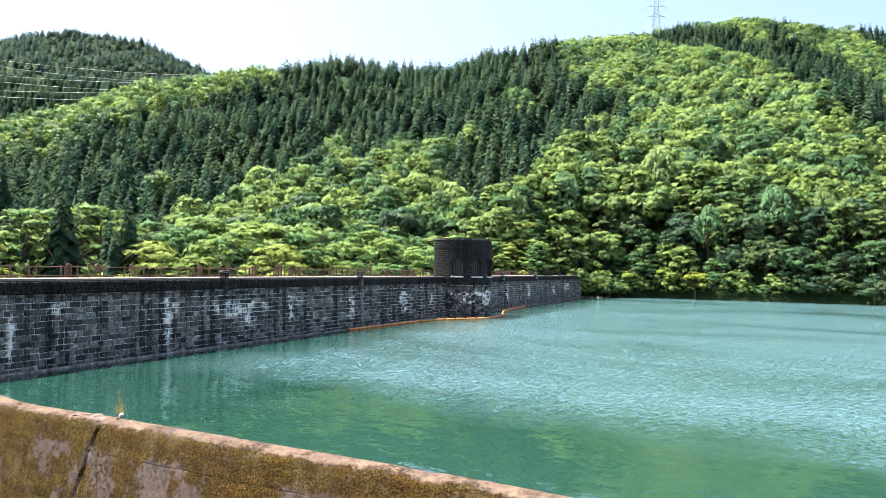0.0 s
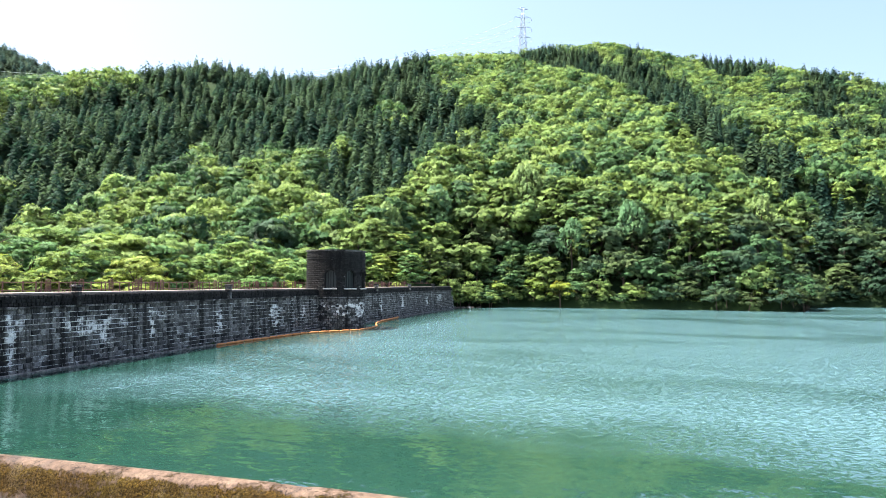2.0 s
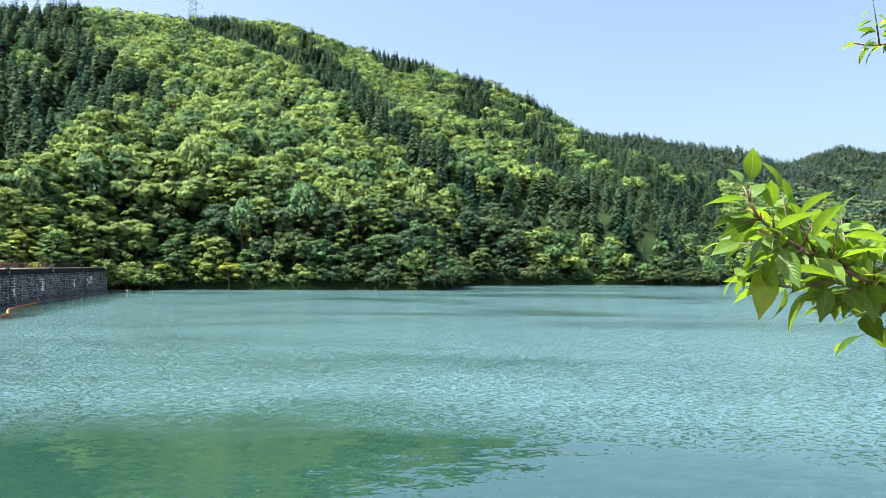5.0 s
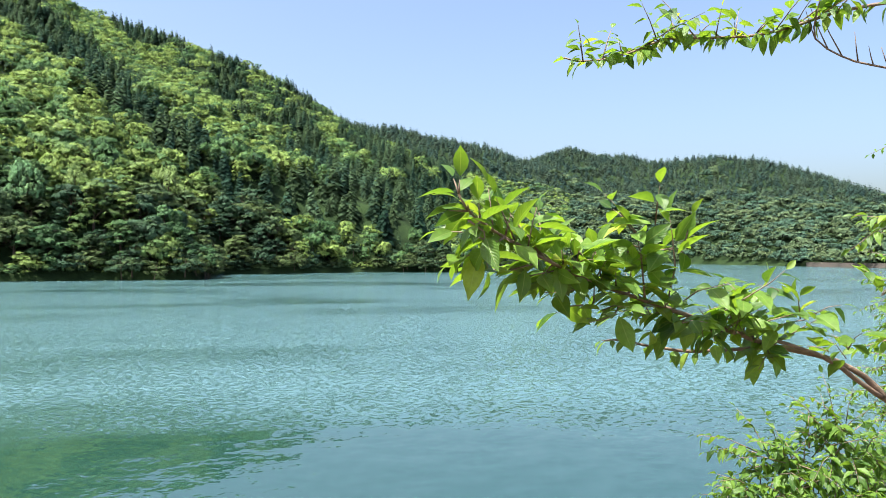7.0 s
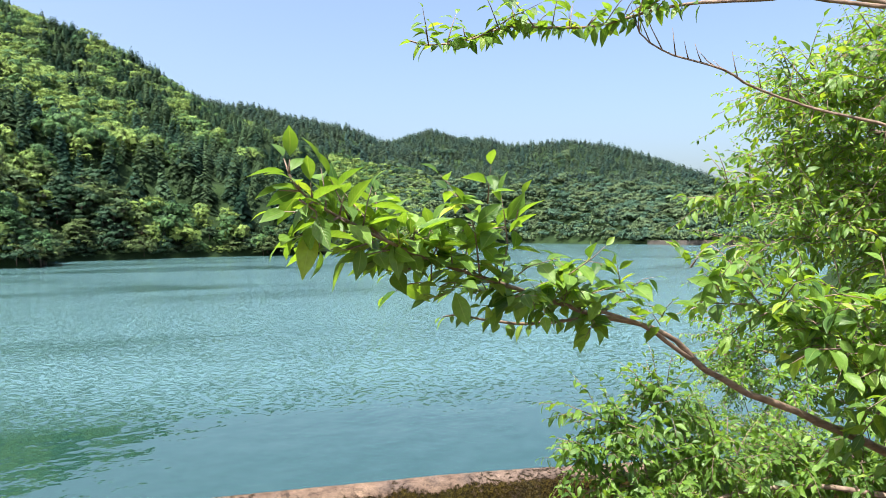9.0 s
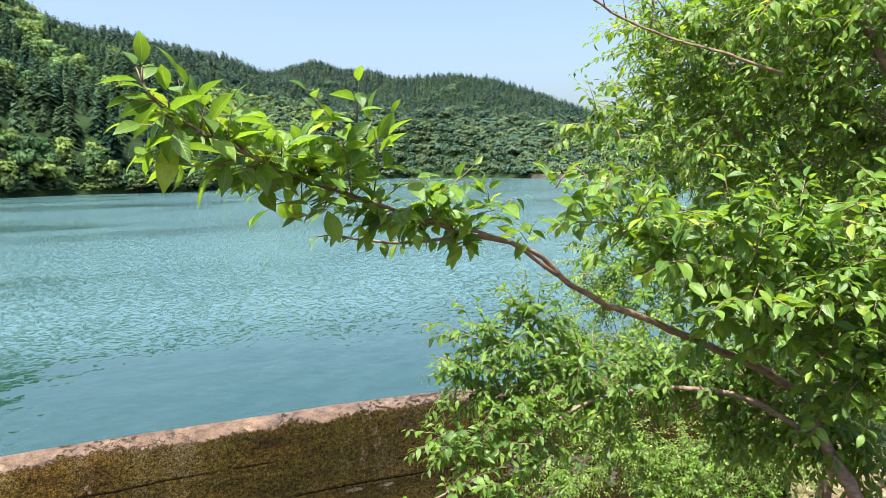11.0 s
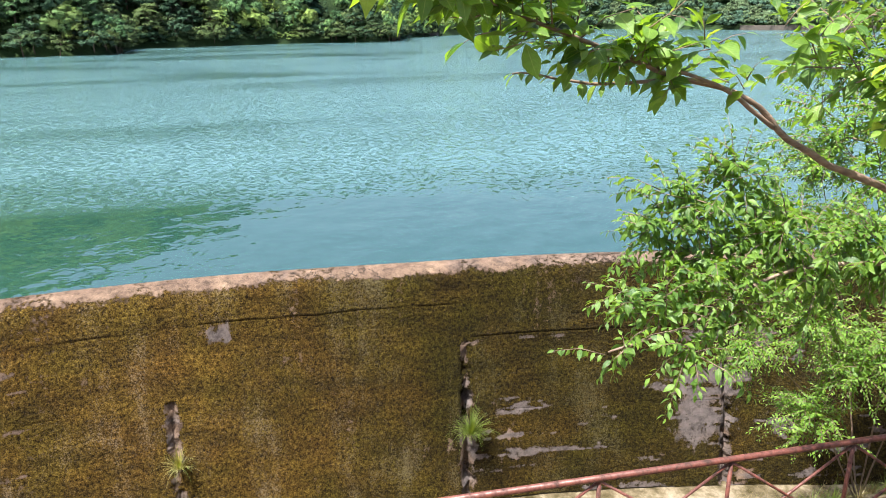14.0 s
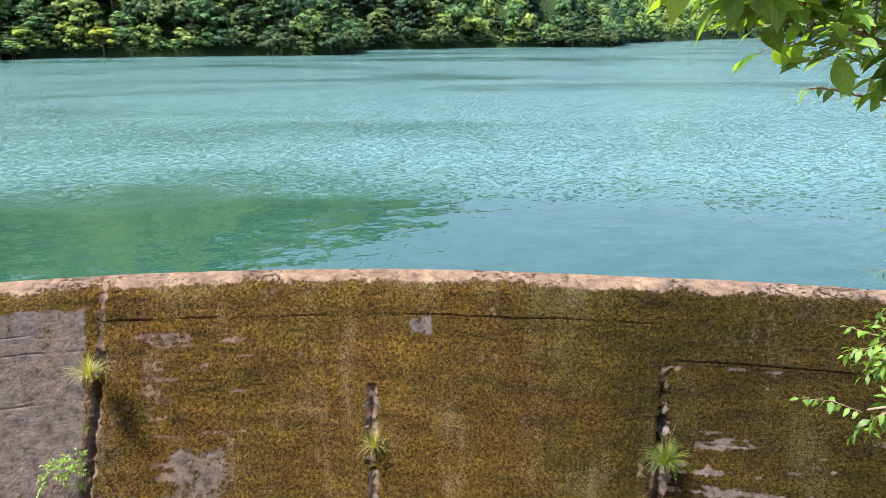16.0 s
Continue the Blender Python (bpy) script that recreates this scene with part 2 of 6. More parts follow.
moss = mixed(nt, moss_dark_at.outputs["Fac"], moss, mixed(nt, 1.0, moss, (0.40, 0.46, 0.35), "MULTIPLY"))
edge = maths(nt, "ADD", moss_at.outputs["Fac"], maths(nt, "MULTIPLY", maths(nt, "SUBTRACT", noise_tex(nt, p, 9.0, 9, 0.85), 0.5), 3.4))
cover = ramp(nt, edge, (0.45, grey(0.0)), (0.55, grey(1.0)))
wire(nt, mixed(nt, cover, conc, moss), b.inputs["Base Color"])
relief = maths(nt, "ADD", clump, maths(nt, "MULTIPLY", fuzz, 0.4))
bump(nt, b, maths(nt, "MULTIPLY", relief, maths(nt, "ADD", maths(nt, "MULTIPLY", cover, 0.8), 0.2)), 1.0, 0.13)

# masonry: dark blocks, pale joints, lime run down the face
STAINS = ((27.1, 3.4, 0.42), (27.6, 1.0, 1.6), (33.6, 1.7, 4.0), (34.2, 2.6, 0.8), (39.0, 2.6, 0.45), (40.2, 1.2, 1.5), (47.6, 2.8, 0.8), (57.0, 2.7, 1.1), (63.2, 2.2, 0.9),
          (86.5, 2.5, 0.8), (97.0, 2.6, 1.0), (112.0, 2.4, 0.8), (121.0, 1.9, 2.4), (17.6, 3.3, 0.35), (20.0, 1.2, 0.9), (70.0, 2.3, 4.2))


def masonry(name, lo, hi, lime_amount, bare=0.64):
    m, nt, b = material(name, 0.82)
    p = place(nt)
    oi = nt.nodes.new("ShaderNodeObjectInfo")
    gi = nt.nodes.new("ShaderNodeNewGeometry")
    rnd = maths(nt, "FRACT", maths(nt, "ADD", oi.outputs["Random"], gi.outputs["Random Per Island"]))
    c1 = ramp(nt, rnd, (0.0, grey(lo)), (1.0, (hi, hi * 0.98, hi * 0.95)))
    n1 = ramp(nt, noise_tex(nt, p, 7.0, 6), (0.34, grey(0.4)), (0.68, grey(1.8)))
    col = mixed(nt, 1.0, c1, n1, "MULTIPLY")
    drip = ramp(nt, noise_tex(nt, place(nt, (1.9, 0.25, 0.06)), 1.0, 5, 0.65), (0.40, grey(0.16)), (0.52, grey(1.15)))
    col = mixed(nt, 1.0, col, drip, "MULTIPLY")
    s = nt.nodes.new("ShaderNodeSeparateXYZ")
    wire(nt, p, s.inputs[0])
    jag = maths(nt, "MULTIPLY", maths(nt, "SUBTRACT", noise_tex(nt, p, 1.1, 6, 0.75), 0.5), 4.2)
    total = None
    for x0, reach, w in STAINS:
        d = maths(nt, "ABSOLUTE", maths(nt, "ADD", maths(nt, "DIVIDE", maths(nt, "SUBTRACT", s.outputs["X"], x0), w), maths(nt, "MULTIPLY", jag, 0.8)))
        side = maths(nt, "SUBTRACT", 1.0, d, True)
        down = maths(nt, "MULTIPLY", maths(nt, "SUBTRACT", s.outputs["Z"], 3.3 - reach), 1.5, True)
        up = maths(nt, "MULTIPLY", maths(nt, "SUBTRACT", 3.55 - 0.55 * (x0 * 7.31 % 1.0), s.outputs["Z"]), 2.0, True)
        one = maths(nt, "MULTIPLY", side, maths(nt, "MULTIPLY", down, up))
        total = one if total is None else maths(nt, "MAXIMUM", total, one)
    run = noise_tex(nt, place(nt, (7.0, 7.0, 1.4)), 1.0, 7, 0.85)
    row = noise_tex(nt, place(nt, (0.9, 0.9, 3.4)), 1.0, 6, 0.8)
    lime = maths(nt, "MULTIPLY", maths(nt, "SUBTRACT", maths(nt, "ADD", maths(nt, "ADD", maths(nt, "MULTIPLY", total, 0.17), maths(nt, "MULTIPLY", maths(nt, "SUBTRACT", rnd, 0.5), 0.11)), maths(nt, "MULTIPLY", maths(nt, "ADD", run, row), 0.5)), bare), 14.0, True)
    lime = maths(nt, "MULTIPLY", lime, lime_amount)
    wire(nt, mixed(nt, lime, col, (0.72, 0.72, 0.70)), b.inputs["Base Color"])
    b.inputs["Specular IOR Level"].default_value = 0.25
    bump(nt, b, noise_tex(nt, p, 18.0, 6, 0.65), 0.8, 0.04)
    return m


M_STONE = masonry("black_masonry", 0.016, 0.15, 0.95, 0.60)
M_MORTAR = masonry("lime_mortar", 0.03, 0.12, 1.0, 0.54)
M_TOWER = masonry("tower_mortar", 0.008, 0.02, 1.0, 0.58)
M_BAND = masonry("black_coping", 0.005, 0.013, 0.0)

M_ROAD, nt, b = material("pale_paving", 0.85)
p = place(nt)
wire(nt, ramp(nt, noise_tex(nt, p, 3.0, 6), (0.3, (0.16, 0.13, 0.11)), (0.7, (0.32, 0.27, 0.235))), b.inputs["Base Color"])

M_FENCE, nt, b = material("brown_painted_steel", 0.55)
p = place(nt)
wire(nt, ramp(nt, noise_tex(nt, p, 5.0, 5), (0.3, (0.055, 0.025, 0.018)), (0.7, (0.11, 0.052, 0.036))), b.inputs["Base Color"])

M_RUST, nt, b = material("red_painted_pipe", 0.5)
p = place(nt)
rust = ramp(nt, noise_tex(nt, p, 11.0, 8, 0.7), (0.36, (0.03, 0.012, 0.008)), (0.5, (0.085, 0.024, 0.017)), (0.66, (0.14, 0.05, 0.036)))
wire(nt, rust, b.inputs["Base Color"])
wire(nt, ramp(nt, noise_tex(nt, p, 11.0, 8, 0.7), (0.38, grey(0.85)), (0.6, grey(0.38))), b.inputs["Roughness"])
bump(nt, b, noise_tex(nt, p, 60.0, 4), 0.4, 0.004)

M_BOOM, nt, b = material("orange_float", 0.55)
p = place(nt)
wire(nt, ramp(nt, noise_tex(nt, p, 2.5, 5), (0.3, (0.40, 0.13, 0.03)), (0.7, (0.60, 0.26, 0.08))), b.inputs["Base Color"])
M_PALE, nt, b = material("pale_stone", 0.8)
p = place(nt)
wire(nt, ramp(nt, noise_tex(nt, p, 6.0, 5), (0.3, (0.26, 0.25, 0.24)), (0.7, (0.46, 0.45, 0.43))), b.inputs["Base Color"])
M_SHUTTER, nt, b = material("dark_window_shutter", 0.4)
b.inputs["Base Color"].default_value = (0.012, 0.016, 0.016, 1)
M_STEEL, nt, b = material("galvanised_steel", 0.45, 0.7)
b.inputs["Base Color"].default_value = (0.55, 0.57, 0.6, 1)
M_ROCK, nt, b = material("shore_rock", 0.9)
p = place(nt)
wire(nt, ramp(nt, noise_tex(nt, p, 1.2, 7), (0.3, (0.03, 0.027, 0.024)), (0.7, (0.11, 0.097, 0.082))), b.inputs["Base Color"])
bump(nt, b, noise_tex(nt, p, 4.0, 6), 0.9, 0.15)

M_FOOT, nt, b = material("worn_footing", 0.85)
p = place(nt)
wire(nt, ramp(nt, noise_tex(nt, p, 4.0, 8, 0.7), (0.36, (0.05, 0.048, 0.045)), (0.5, (0.14, 0.135, 0.125)), (0.66, (0.34, 0.33, 0.30))), b.inputs["Base Color"])
bump(nt, b, noise_tex(nt, p, 9.0, 6), 0.7, 0.03)

M_SLAB, nt, b = material("cracked_concrete", 0.9)
p = place(nt)
wire(nt, ramp(nt, noise_tex(nt, p, 6.0, 8, 0.7), (0.34, (0.07, 0.056, 0.048)), (0.5, (0.16, 0.125, 0.105)), (0.68, (0.26, 0.21, 0.175))), b.inputs["Base Color"])
bump(nt, b, noise_tex(nt, p, 30.0, 6), 0.7, 0.02)

M_APRON, nt, b = material("pale_apron_concrete", 0.9)
p = place(nt)
wire(nt, ramp(nt, noise_tex(nt, p, 2.2, 9, 0.7), (0.36, (0.03, 0.024, 0.008)), (0.5, (0.10, 0.08, 0.048)), (0.66, (0.22, 0.185, 0.135))), b.inputs["Base Color"])
bump(nt, b, noise_tex(nt, p, 14.0, 6), 0.6, 0.03)

# ---- land ----
def polar(az, dist, el=None, drop=0.0):
    a = radians(az)
    z = 0.0 if el is None else EYE_Z + dist * math.tan(radians(el)) - drop
    return (dist * math.sin(a), dist * math.cos(a), z)


# ridges: (azimuth, height angle of the tree tops, distance) along the crest, and the fall of the flanks
RIDGES = (
    (((5, 6, 350), (20, 6.5, 360), (26, 7.5, 370), (29.7, 8.6, 380), (33, 10.3, 390), (37, 12.6, 400), (41, 14.1, 420), (43, 15.2, 430),
      (46.4, 15.3, 440), (51, 16.7, 450), (54.6, 16.5, 460), (59, 16.6, 470), (62.9, 16.3, 470), (65.7, 17.7, 465), (67.5, 18, 470), (72.3, 18.4, 480)), 0.42),
    (((72.3, 18.4, 480), (79.7, 16.8, 430), (84.4, 14.8, 380), (89, 12.3, 320), (91.7, 9.2, 260), (93.9, 6.9, 210), (96.5, 2.6, 175)), 0.46),
    (((72.3, 18.4, 600), (77, 18.9, 640), (81, 19, 650), (85, 17.8, 640), (88.8, 17.2, 630), (91, 16.9, 620), (93.4, 16.5, 600), (99.5, 13.7, 540),
      (105, 11.4, 470), (109.8, 10.2, 410), (114, 8.0, 330), (115.6, 5, 285)), 0.5),
    (((8, 12, 900), (20, 14, 900), (26, 15.1, 900), (30.5, 16.5, 900), (34.5, 16.5, 900), (38.7, 15.3, 900), (41, 14.2, 900), (46, 11, 900)), 0.5),
    (((98, 9, 850), (104, 11, 850), (106.6, 11.3, 850), (112, 10.4, 850), (117.6, 9.5, 850), (120.3, 8.1, 860), (124, 6, 860), (128, 4, 850)), 0.42),
    (((116, 6, 1050), (120.5, 8.1, 1050), (125.1, 9, 1050), (129, 8.2, 1040), (132, 8, 1020), (138.7, 7.7, 980), (143.1, 5.8, 900), (144.7, 5, 880),
      (149, 3.6, 850), (158, 3.2, 800), (170, 4, 700)), 0.4),
    (((128, 3, 800), (133.3, 5.1, 790), (137, 5.5, 760), (141, 5.1, 710), (143.2, 4.5, 670), (146.1, 2.9, 620), (152, 2.6, 560), (165, 4, 500)), 0.45),
)
CREST = tuple((np.array([polar(a, d, e, 9.5) for a, e, d in pts]), fall) for pts, fall in RIDGES)

# dam line, weir crest and lake outline in plan
WEIR = ((17.0, 36.0), (13.9, 26.9), (14.05, 20.6), (14.35, 15.8), (14.6, 11.9), (14.8, 8.5), (14.85, 5.7), (14.8, 3.5), (14.55, 1.25), (14.15, -1.04),
        (13.57, -3.3), (12.8, -5.5), (12.2, -7.1), (11.6, -8.7), (10.75, -10.6), (9.6, -12.8), (8.2, -15.2), (6.4, -18.0))
DAM = ((-16.0, 27.5), (4.0, 31.8), (17.1, 33.9), (27.3, 35.3), (45.7, 37.7), (62.5, 39.6), (84.9, 42.0), (105.3, 45.0), (132.5, 48.6))
SHORE = ((138.0, 50.5), (147.0, 38.0), (149.0, 19.0), (151.0, 5.0), (153.0, -15.0), (175.0, -19.0), (190.0, -24.0), (195.0, -42.0), (206.0, -62.0), (209.0, -101.0),
         (240.0, -121.0), (262.0, -134.0), (289.0, -164.0), (360.0, -240.0), (440.0, -340.0), (503.0, -452.0), (420.0, -440.0), (316.0, -423.0), (243.0, -402.0),
         (190.0, -370.0), (120.0, -250.0), (60.0, -130.0), (30.0, -60.0), (14.0, -34.0))
LAKE = np.array(DAM[2:] + SHORE + tuple(reversed(WEIR)))


def segment_distance(px, py, line, heights=None):
    """Least distance to a polyline, and the height of the nearest point on it."""
    best = np.full(px.shape, 1e9)
    top = np.zeros(px.shape)
    for a, b in zip(line[:-1], line[1:]):
        dx, dy = b[0] - a[0], b[1] - a[1]
        s = np.clip(((px - a[0]) * dx + (py - a[1]) * dy) / (dx * dx + dy * dy), 0, 1)
        d = np.hypot(px - a[0] - s * dx, py - a[1] - s * dy)
        near = d < best
        best = np.where(near, d, best)
        if heights is not None:
            top = np.where(near, a[2] + s * (b[2] - a[2]), top)
    return best, top


def inside(px, py, poly):
    odd = np.zeros(px.shape, bool)
    for (x0, y0), (x1, y1) in zip(poly, np.roll(poly, -1, axis=0)):
        cross = (y0 > py) != (y1 > py)
        xi = x0 + (py - y0) * (x1 - x0) / (y1 - y0 if y1 != y0 else 1e-9)
        odd ^= cross & (px < xi)
    return odd


def wave(x, y, size, seed):
    """Smooth uneven field, about -1 to 1."""
    r = np.random.RandomState(seed)
    out = 0
    for k in range(7):
        a, q, w = r.uniform(0, 6.28), r.uniform(0, 6.28), 2 * math.pi / size * r.uniform(0.6, 1.7)
        out = out + np.sin((x * math.cos(a) + y * math.sin(a)) * w + q)
    return out / 3.5


def land(px, py):
    """Height of the ground."""
    z = np.full(px.shape, 2.0)
    for line, fall in CREST:
        for a, b in zip(line[:-1], line[1:]):
            d, top = segment_distance(px, py, (a, b), True)
            z = np.maximum(z, top - fall * d * (0.75 + 0.25 * np.clip(d / 150, 0, 1)))
    far = np.hypot(px, py)
    z += np.clip((far - 160) / 200, 0, 1) * (wave(px, py, 130, 1) * 4 + wave(px, py, 50, 2) * 1.8) * np.clip(z / 30, 0, 1)
    ring = np.vstack([LAKE, LAKE[:1]])
    d, _ = segment_distance(px, py, ring)
    lake = inside(px, py, LAKE)
    z = np.where(lake, -np.minimum(0.6 + d * 0.5, 6.0), np.minimum(z, 0.5 + 0.9 * d))
    # the terrace under the camera, the bank with the railing, and the channel below the weir
    near = ~lake & (px < 40) & (d < 60) & (py > -34) & (far < 60)
    rail = (px - 5.05) - 0.326 * np.minimum(py + 1.4, 3.0)
    bank = np.clip(-0.12 - 0.85 * (rail - 0.4), -4.9, -0.12)
    terrace = np.clip(3.6 - 3.0 * np.maximum(rail + 4.9, 0), -0.12, 3.6)
    z = np.where(near, np.where(rail < 0.4, terrace, bank), z)
    # the valley below the dam
    out = np.maximum(py - 33 - px * 0.117, 0)
    valley = np.maximum(2.5 - np.clip(out - 6, 0, 12) * 0.15, 0.3 * (out - 14)) + 1.3 * np.maximum(px - 108, 0)
    z = np.where(~lake & (py > 33 + px * 0.117) & (px > -60), np.minimum(z, valley), z)
    return z


rings = np.concatenate([[0.001], np.linspace(0.5, 24, 56), np.linspace(25, 40, 14), np.geomspace(42, 130, 26), np.linspace(133, 300, 74), np.geomspace(305, 1300, 76), np.geomspace(1400, 4200, 6)])
angles = np.radians(np.concatenate([np.linspace(8, 172, 260), np.linspace(176, 364, 48)]))
gx, gy = np.outer(rings, np.sin(angles)), np.outer(rings, np.cos(angles))
gz = land(gx, gy)
gz[-1] = 20.0


def grid_mesh(name, x, y, z, closed=True):
    n, m = x.shape
    me = bpy.data.meshes.new(name)
    me.vertices.add(n * m)
    me.vertices.foreach_set("co", np.stack([x, y, z], -1).astype(np.float32).ravel())
    i, j = np.meshgrid(np.arange(n - 1), np.arange(m if closed else m - 1), indexing="ij")
    q = np.stack([i * m + j, i * m + (j + 1) % m, (i + 1) * m + (j + 1) % m, (i + 1) * m + j], -1).reshape(-1, 4)[:, ::-1]
    set_faces(me, q)
    return me


def set_faces(me, q, smooth=True):
    k = q.shape[1]
    me.loops.add(q.size)
    me.loops.foreach_set("vertex_index", q.astype(np.int32).ravel())
    me.polygons.add(len(q))
    me.polygons.foreach_set("loop_start", np.arange(0, q.size, k, dtype=np.int32))
    me.polygons.foreach_set("use_smooth", np.full(len(q), smooth))
    me.update(calc_edges=True)


me = grid_mesh("ground", gx, gy, gz)
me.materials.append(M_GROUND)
tagged(new("ground", me), "dark forest floor rising from the lake", "ground", kind="structure")

bm = bmesh.new()
bm.faces.new([bm.verts.new((x, y, 0.0)) for x, y in LAKE])
bmesh.ops.triangulate(bm, faces=bm.faces[:])
bmesh.ops.recalc_face_normals(bm, faces=bm.faces[:])
me = bpy.data.meshes.new("water")
bm.to_mesh(me)
if me.polygons[0].normal.z < 0:
    me.flip_normals()
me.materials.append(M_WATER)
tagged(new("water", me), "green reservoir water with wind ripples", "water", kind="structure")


def part(name, bm, material, parent=None, label="", smooth=False):
    """Links a bmesh as one mesh object under a thing or a part."""
    me = bpy.data.meshes.new(name)
    bm.to_mesh(me)
    bm.free()
    if smooth:
        me.polygons.foreach_set("use_smooth", np.full(len(me.polygons), True))
    me.materials.append(material)
    ob = new(name, me)
    ob.parent = parent
    return tagged(ob, label)


def box(bm, x0, y0, z0, x1, y1, z1, m=None, bevel=0.0):
    vs = bmesh.ops.create_cube(bm, size=1.0)["verts"]
    for v in vs:
        v.co = Vector(((x0 + x1) / 2 + v.co.x * (x1 - x0), (y0 + y1) / 2 + v.co.y * (y1 - y0), (z0 + z1) / 2 + v.co.z * (z1 - z0)))
    if bevel:
        r = bmesh.ops.bevel(bm, geom=list({e for v in vs for e in v.link_edges}), offset=bevel, segments=1, affect="EDGES")
        vs = list({v for f in r["faces"] for v in f.verts} | {v for v in vs if v.is_valid})
    if m is not None:
        for v in vs:
            v.co = m @ v.co
    return vs


def tube(bm, pts, radii, sides=6):
    """A swept tube through points, closed at its ends."""
    pts = [Vector(p) for p in pts]
    rings = []
    for i, p in enumerate(pts):
        d = (pts[min(i + 1, len(pts) - 1)] - pts[max(i - 1, 0)]).normalized()
        u = d.cross(Vector((0.31, 0.22, 0.93)))
        u = u.normalized() if u.length > 1e-4 else d.orthogonal().normalized()
        w = d.cross(u)
        r = radii[i] if isinstance(radii, (list, tuple)) else radii
        rings.append([bm.verts.new(p + (u * math.cos(2 * math.pi * k / sides) + w * math.sin(2 * math.pi * k / sides)) * r) for k in range(sides)])
    for a, b in zip(rings[:-1], rings[1:]):
        for k in range(sides):
            bm.faces.new((a[k], a[(k + 1) % sides], b[(k + 1) % sides], b[k]))
    bm.faces.new(rings[0][::-1])
    bm.faces.new(rings[-1])


def spline(pts, step):
    """Points at an even step along a smooth curve through pts."""
    p = np.array(pts, float)
    p = np.vstack([2 * p[0] - p[1], p, 2 * p[-1] - p[-2]])
    out = []
    for i in range(1, len(p) - 2):
        for s in np.linspace(0, 1, 24, endpoint=False):
            out.append(0.5 * (2 * p[i] + (p[i + 1] - p[i - 1]) * s + (2 * p[i - 1] - 5 * p[i] + 4 * p[i + 1] - p[i + 2]) * s * s
                              + (3 * p[i] - p[i - 1] - 3 * p[i + 1] + p[i + 2]) * s ** 3))
    out = np.array(out + [p[-2]])
    run = np.concatenate([[0], np.cumsum(np.linalg.norm(np.diff(out, axis=0), axis=1))])
    at = np.linspace(0, run[-1], max(2, int(run[-1] / step) + 1))
    return np.stack([np.interp(at, run, out[:, k]) for k in range(out.shape[1])], -1)

# ---- spillway weir ----
WEIR_TOP = 0.38


def value_noise(u, v, seed, octaves=4, gain=0.55):
    """Fractal noise over a plane, 0 to 1."""
    r = np.random.RandomState(seed)
    table = r.uniform(0, 1, (256, 256))
    out, amp, total = 0, 1.0, 0
    for _ in range(octaves):
        i, j = np.floor(u).astype(int), np.floor(v).astype(int)
        s, t = u - i, v - j
        s, t = s * s * (3 - 2 * s), t * t * (3 - 2 * t)
        a, b = table[i % 256, j % 256], table[(i + 1) % 256, j % 256]
        c, d = table[i % 256, (j + 1) % 256], table[(i + 1) % 256, (j + 1) % 256]
        out = out + amp * ((a * (1 - s) + b * s) * (1 - t) + (c * (1 - s) + d * s) * t)
        total += amp
        amp *= gain
        u, v = u * 2.03 + 17.3, v * 2.03 + 5.1
    return out / total


def smooth(a, b, x):
    t = np.clip((x - a) / (b - a), 0, 1)
    return t * t * (3 - 2 * t)


weir_line = spline(WEIR, 0.07)
tang = np.gradient(weir_line, axis=0)
tang /= np.linalg.norm(tang, axis=1)[:, None]
weir_out = np.stack([tang[:, 1], -tang[:, 0]], -1)      # towards the channel
weir_out *= np.sign(-weir_out[:, :1])
# section from the lake bed over the crest and down the channel face: (distance towards the channel, height)
section = [(-0.6, -2.0), (-0.16, 0.0), (-0.06, WEIR_TOP - 0.09), (0.0, WEIR_TOP - 0.03), (0.08, WEIR_TOP)]
section += [(0.08 + 0.28 * k / 8, WEIR_TOP - 0.02 * (k / 8) ** 2) for k in range(1, 9)]
section += [(0.36 + 0.30 * math.sin(a), WEIR_TOP - 0.02 - 0.34 * (1 - math.cos(a))) for a in np.linspace(0.15, 1.4, 10)]
o0, h0 = section[-1]
LIFTS = ((-0.36, 0.022, -7.3, 3.5, 0.38), (-1.08, 0.03, -13.5, -7.5, 0.25), (-1.75, 0.012, -3.2, 3.2, 0.5), (-0.9, 0.015, 3.9, 9.0, 0.3), (-0.55, 0.04, 5.0, 20.0, 0.35),
         (-1.9, 0.015, 4.0, 9.0, 0.4), (-2.2, 0.012, -6.8, -2.0, 0.52), (-2.7, 0.015, -13, -7.4, 0.48), (-1.0, 0.01, 0.8, 3.3, 0.5))
drops = sorted({round(h0 - k * 0.055, 4) for k in range(1, 86)} | {z + q for z, *_ in LIFTS for q in (-0.015, -0.006, 0.006, 0.015)}, reverse=True)
section += [(o0 + 0.2 * (h0 - z), z) for z in drops if z < h0 - 0.01]
off, hgt = np.array(section).T
run = np.concatenate([[0], np.cumsum(np.linalg.norm(np.diff(weir_line, axis=0), axis=1))])
U, Z = np.meshgrid(run, hgt)
Y = np.repeat(weir_line[None, :, 1], len(hgt), 0)
face = smooth(WEIR_TOP - 0.05, WEIR_TOP - 0.3, Z) * (off[:, None] > 0.3)
lump = value_noise(U * 5, Z * 5, 3, 4) - 0.5
lump2 = value_noise(U * 1.1, Z * 1.1, 4, 3) - 0.5
dirt = value_noise(U * 1.3, Z * 0.9, 8, 5, 0.6)
streak = value_noise(U * 3.2, Z * 0.35, 9, 4, 0.6)
layer = value_noise(U * 0.7, Z * 5.5, 10, 4, 0.6)
moss = np.full(U.shape, 0.98) - 0.32 * smooth(0.6, 0.8, dirt) - 0.30 * smooth(0.62, 0.8, streak)
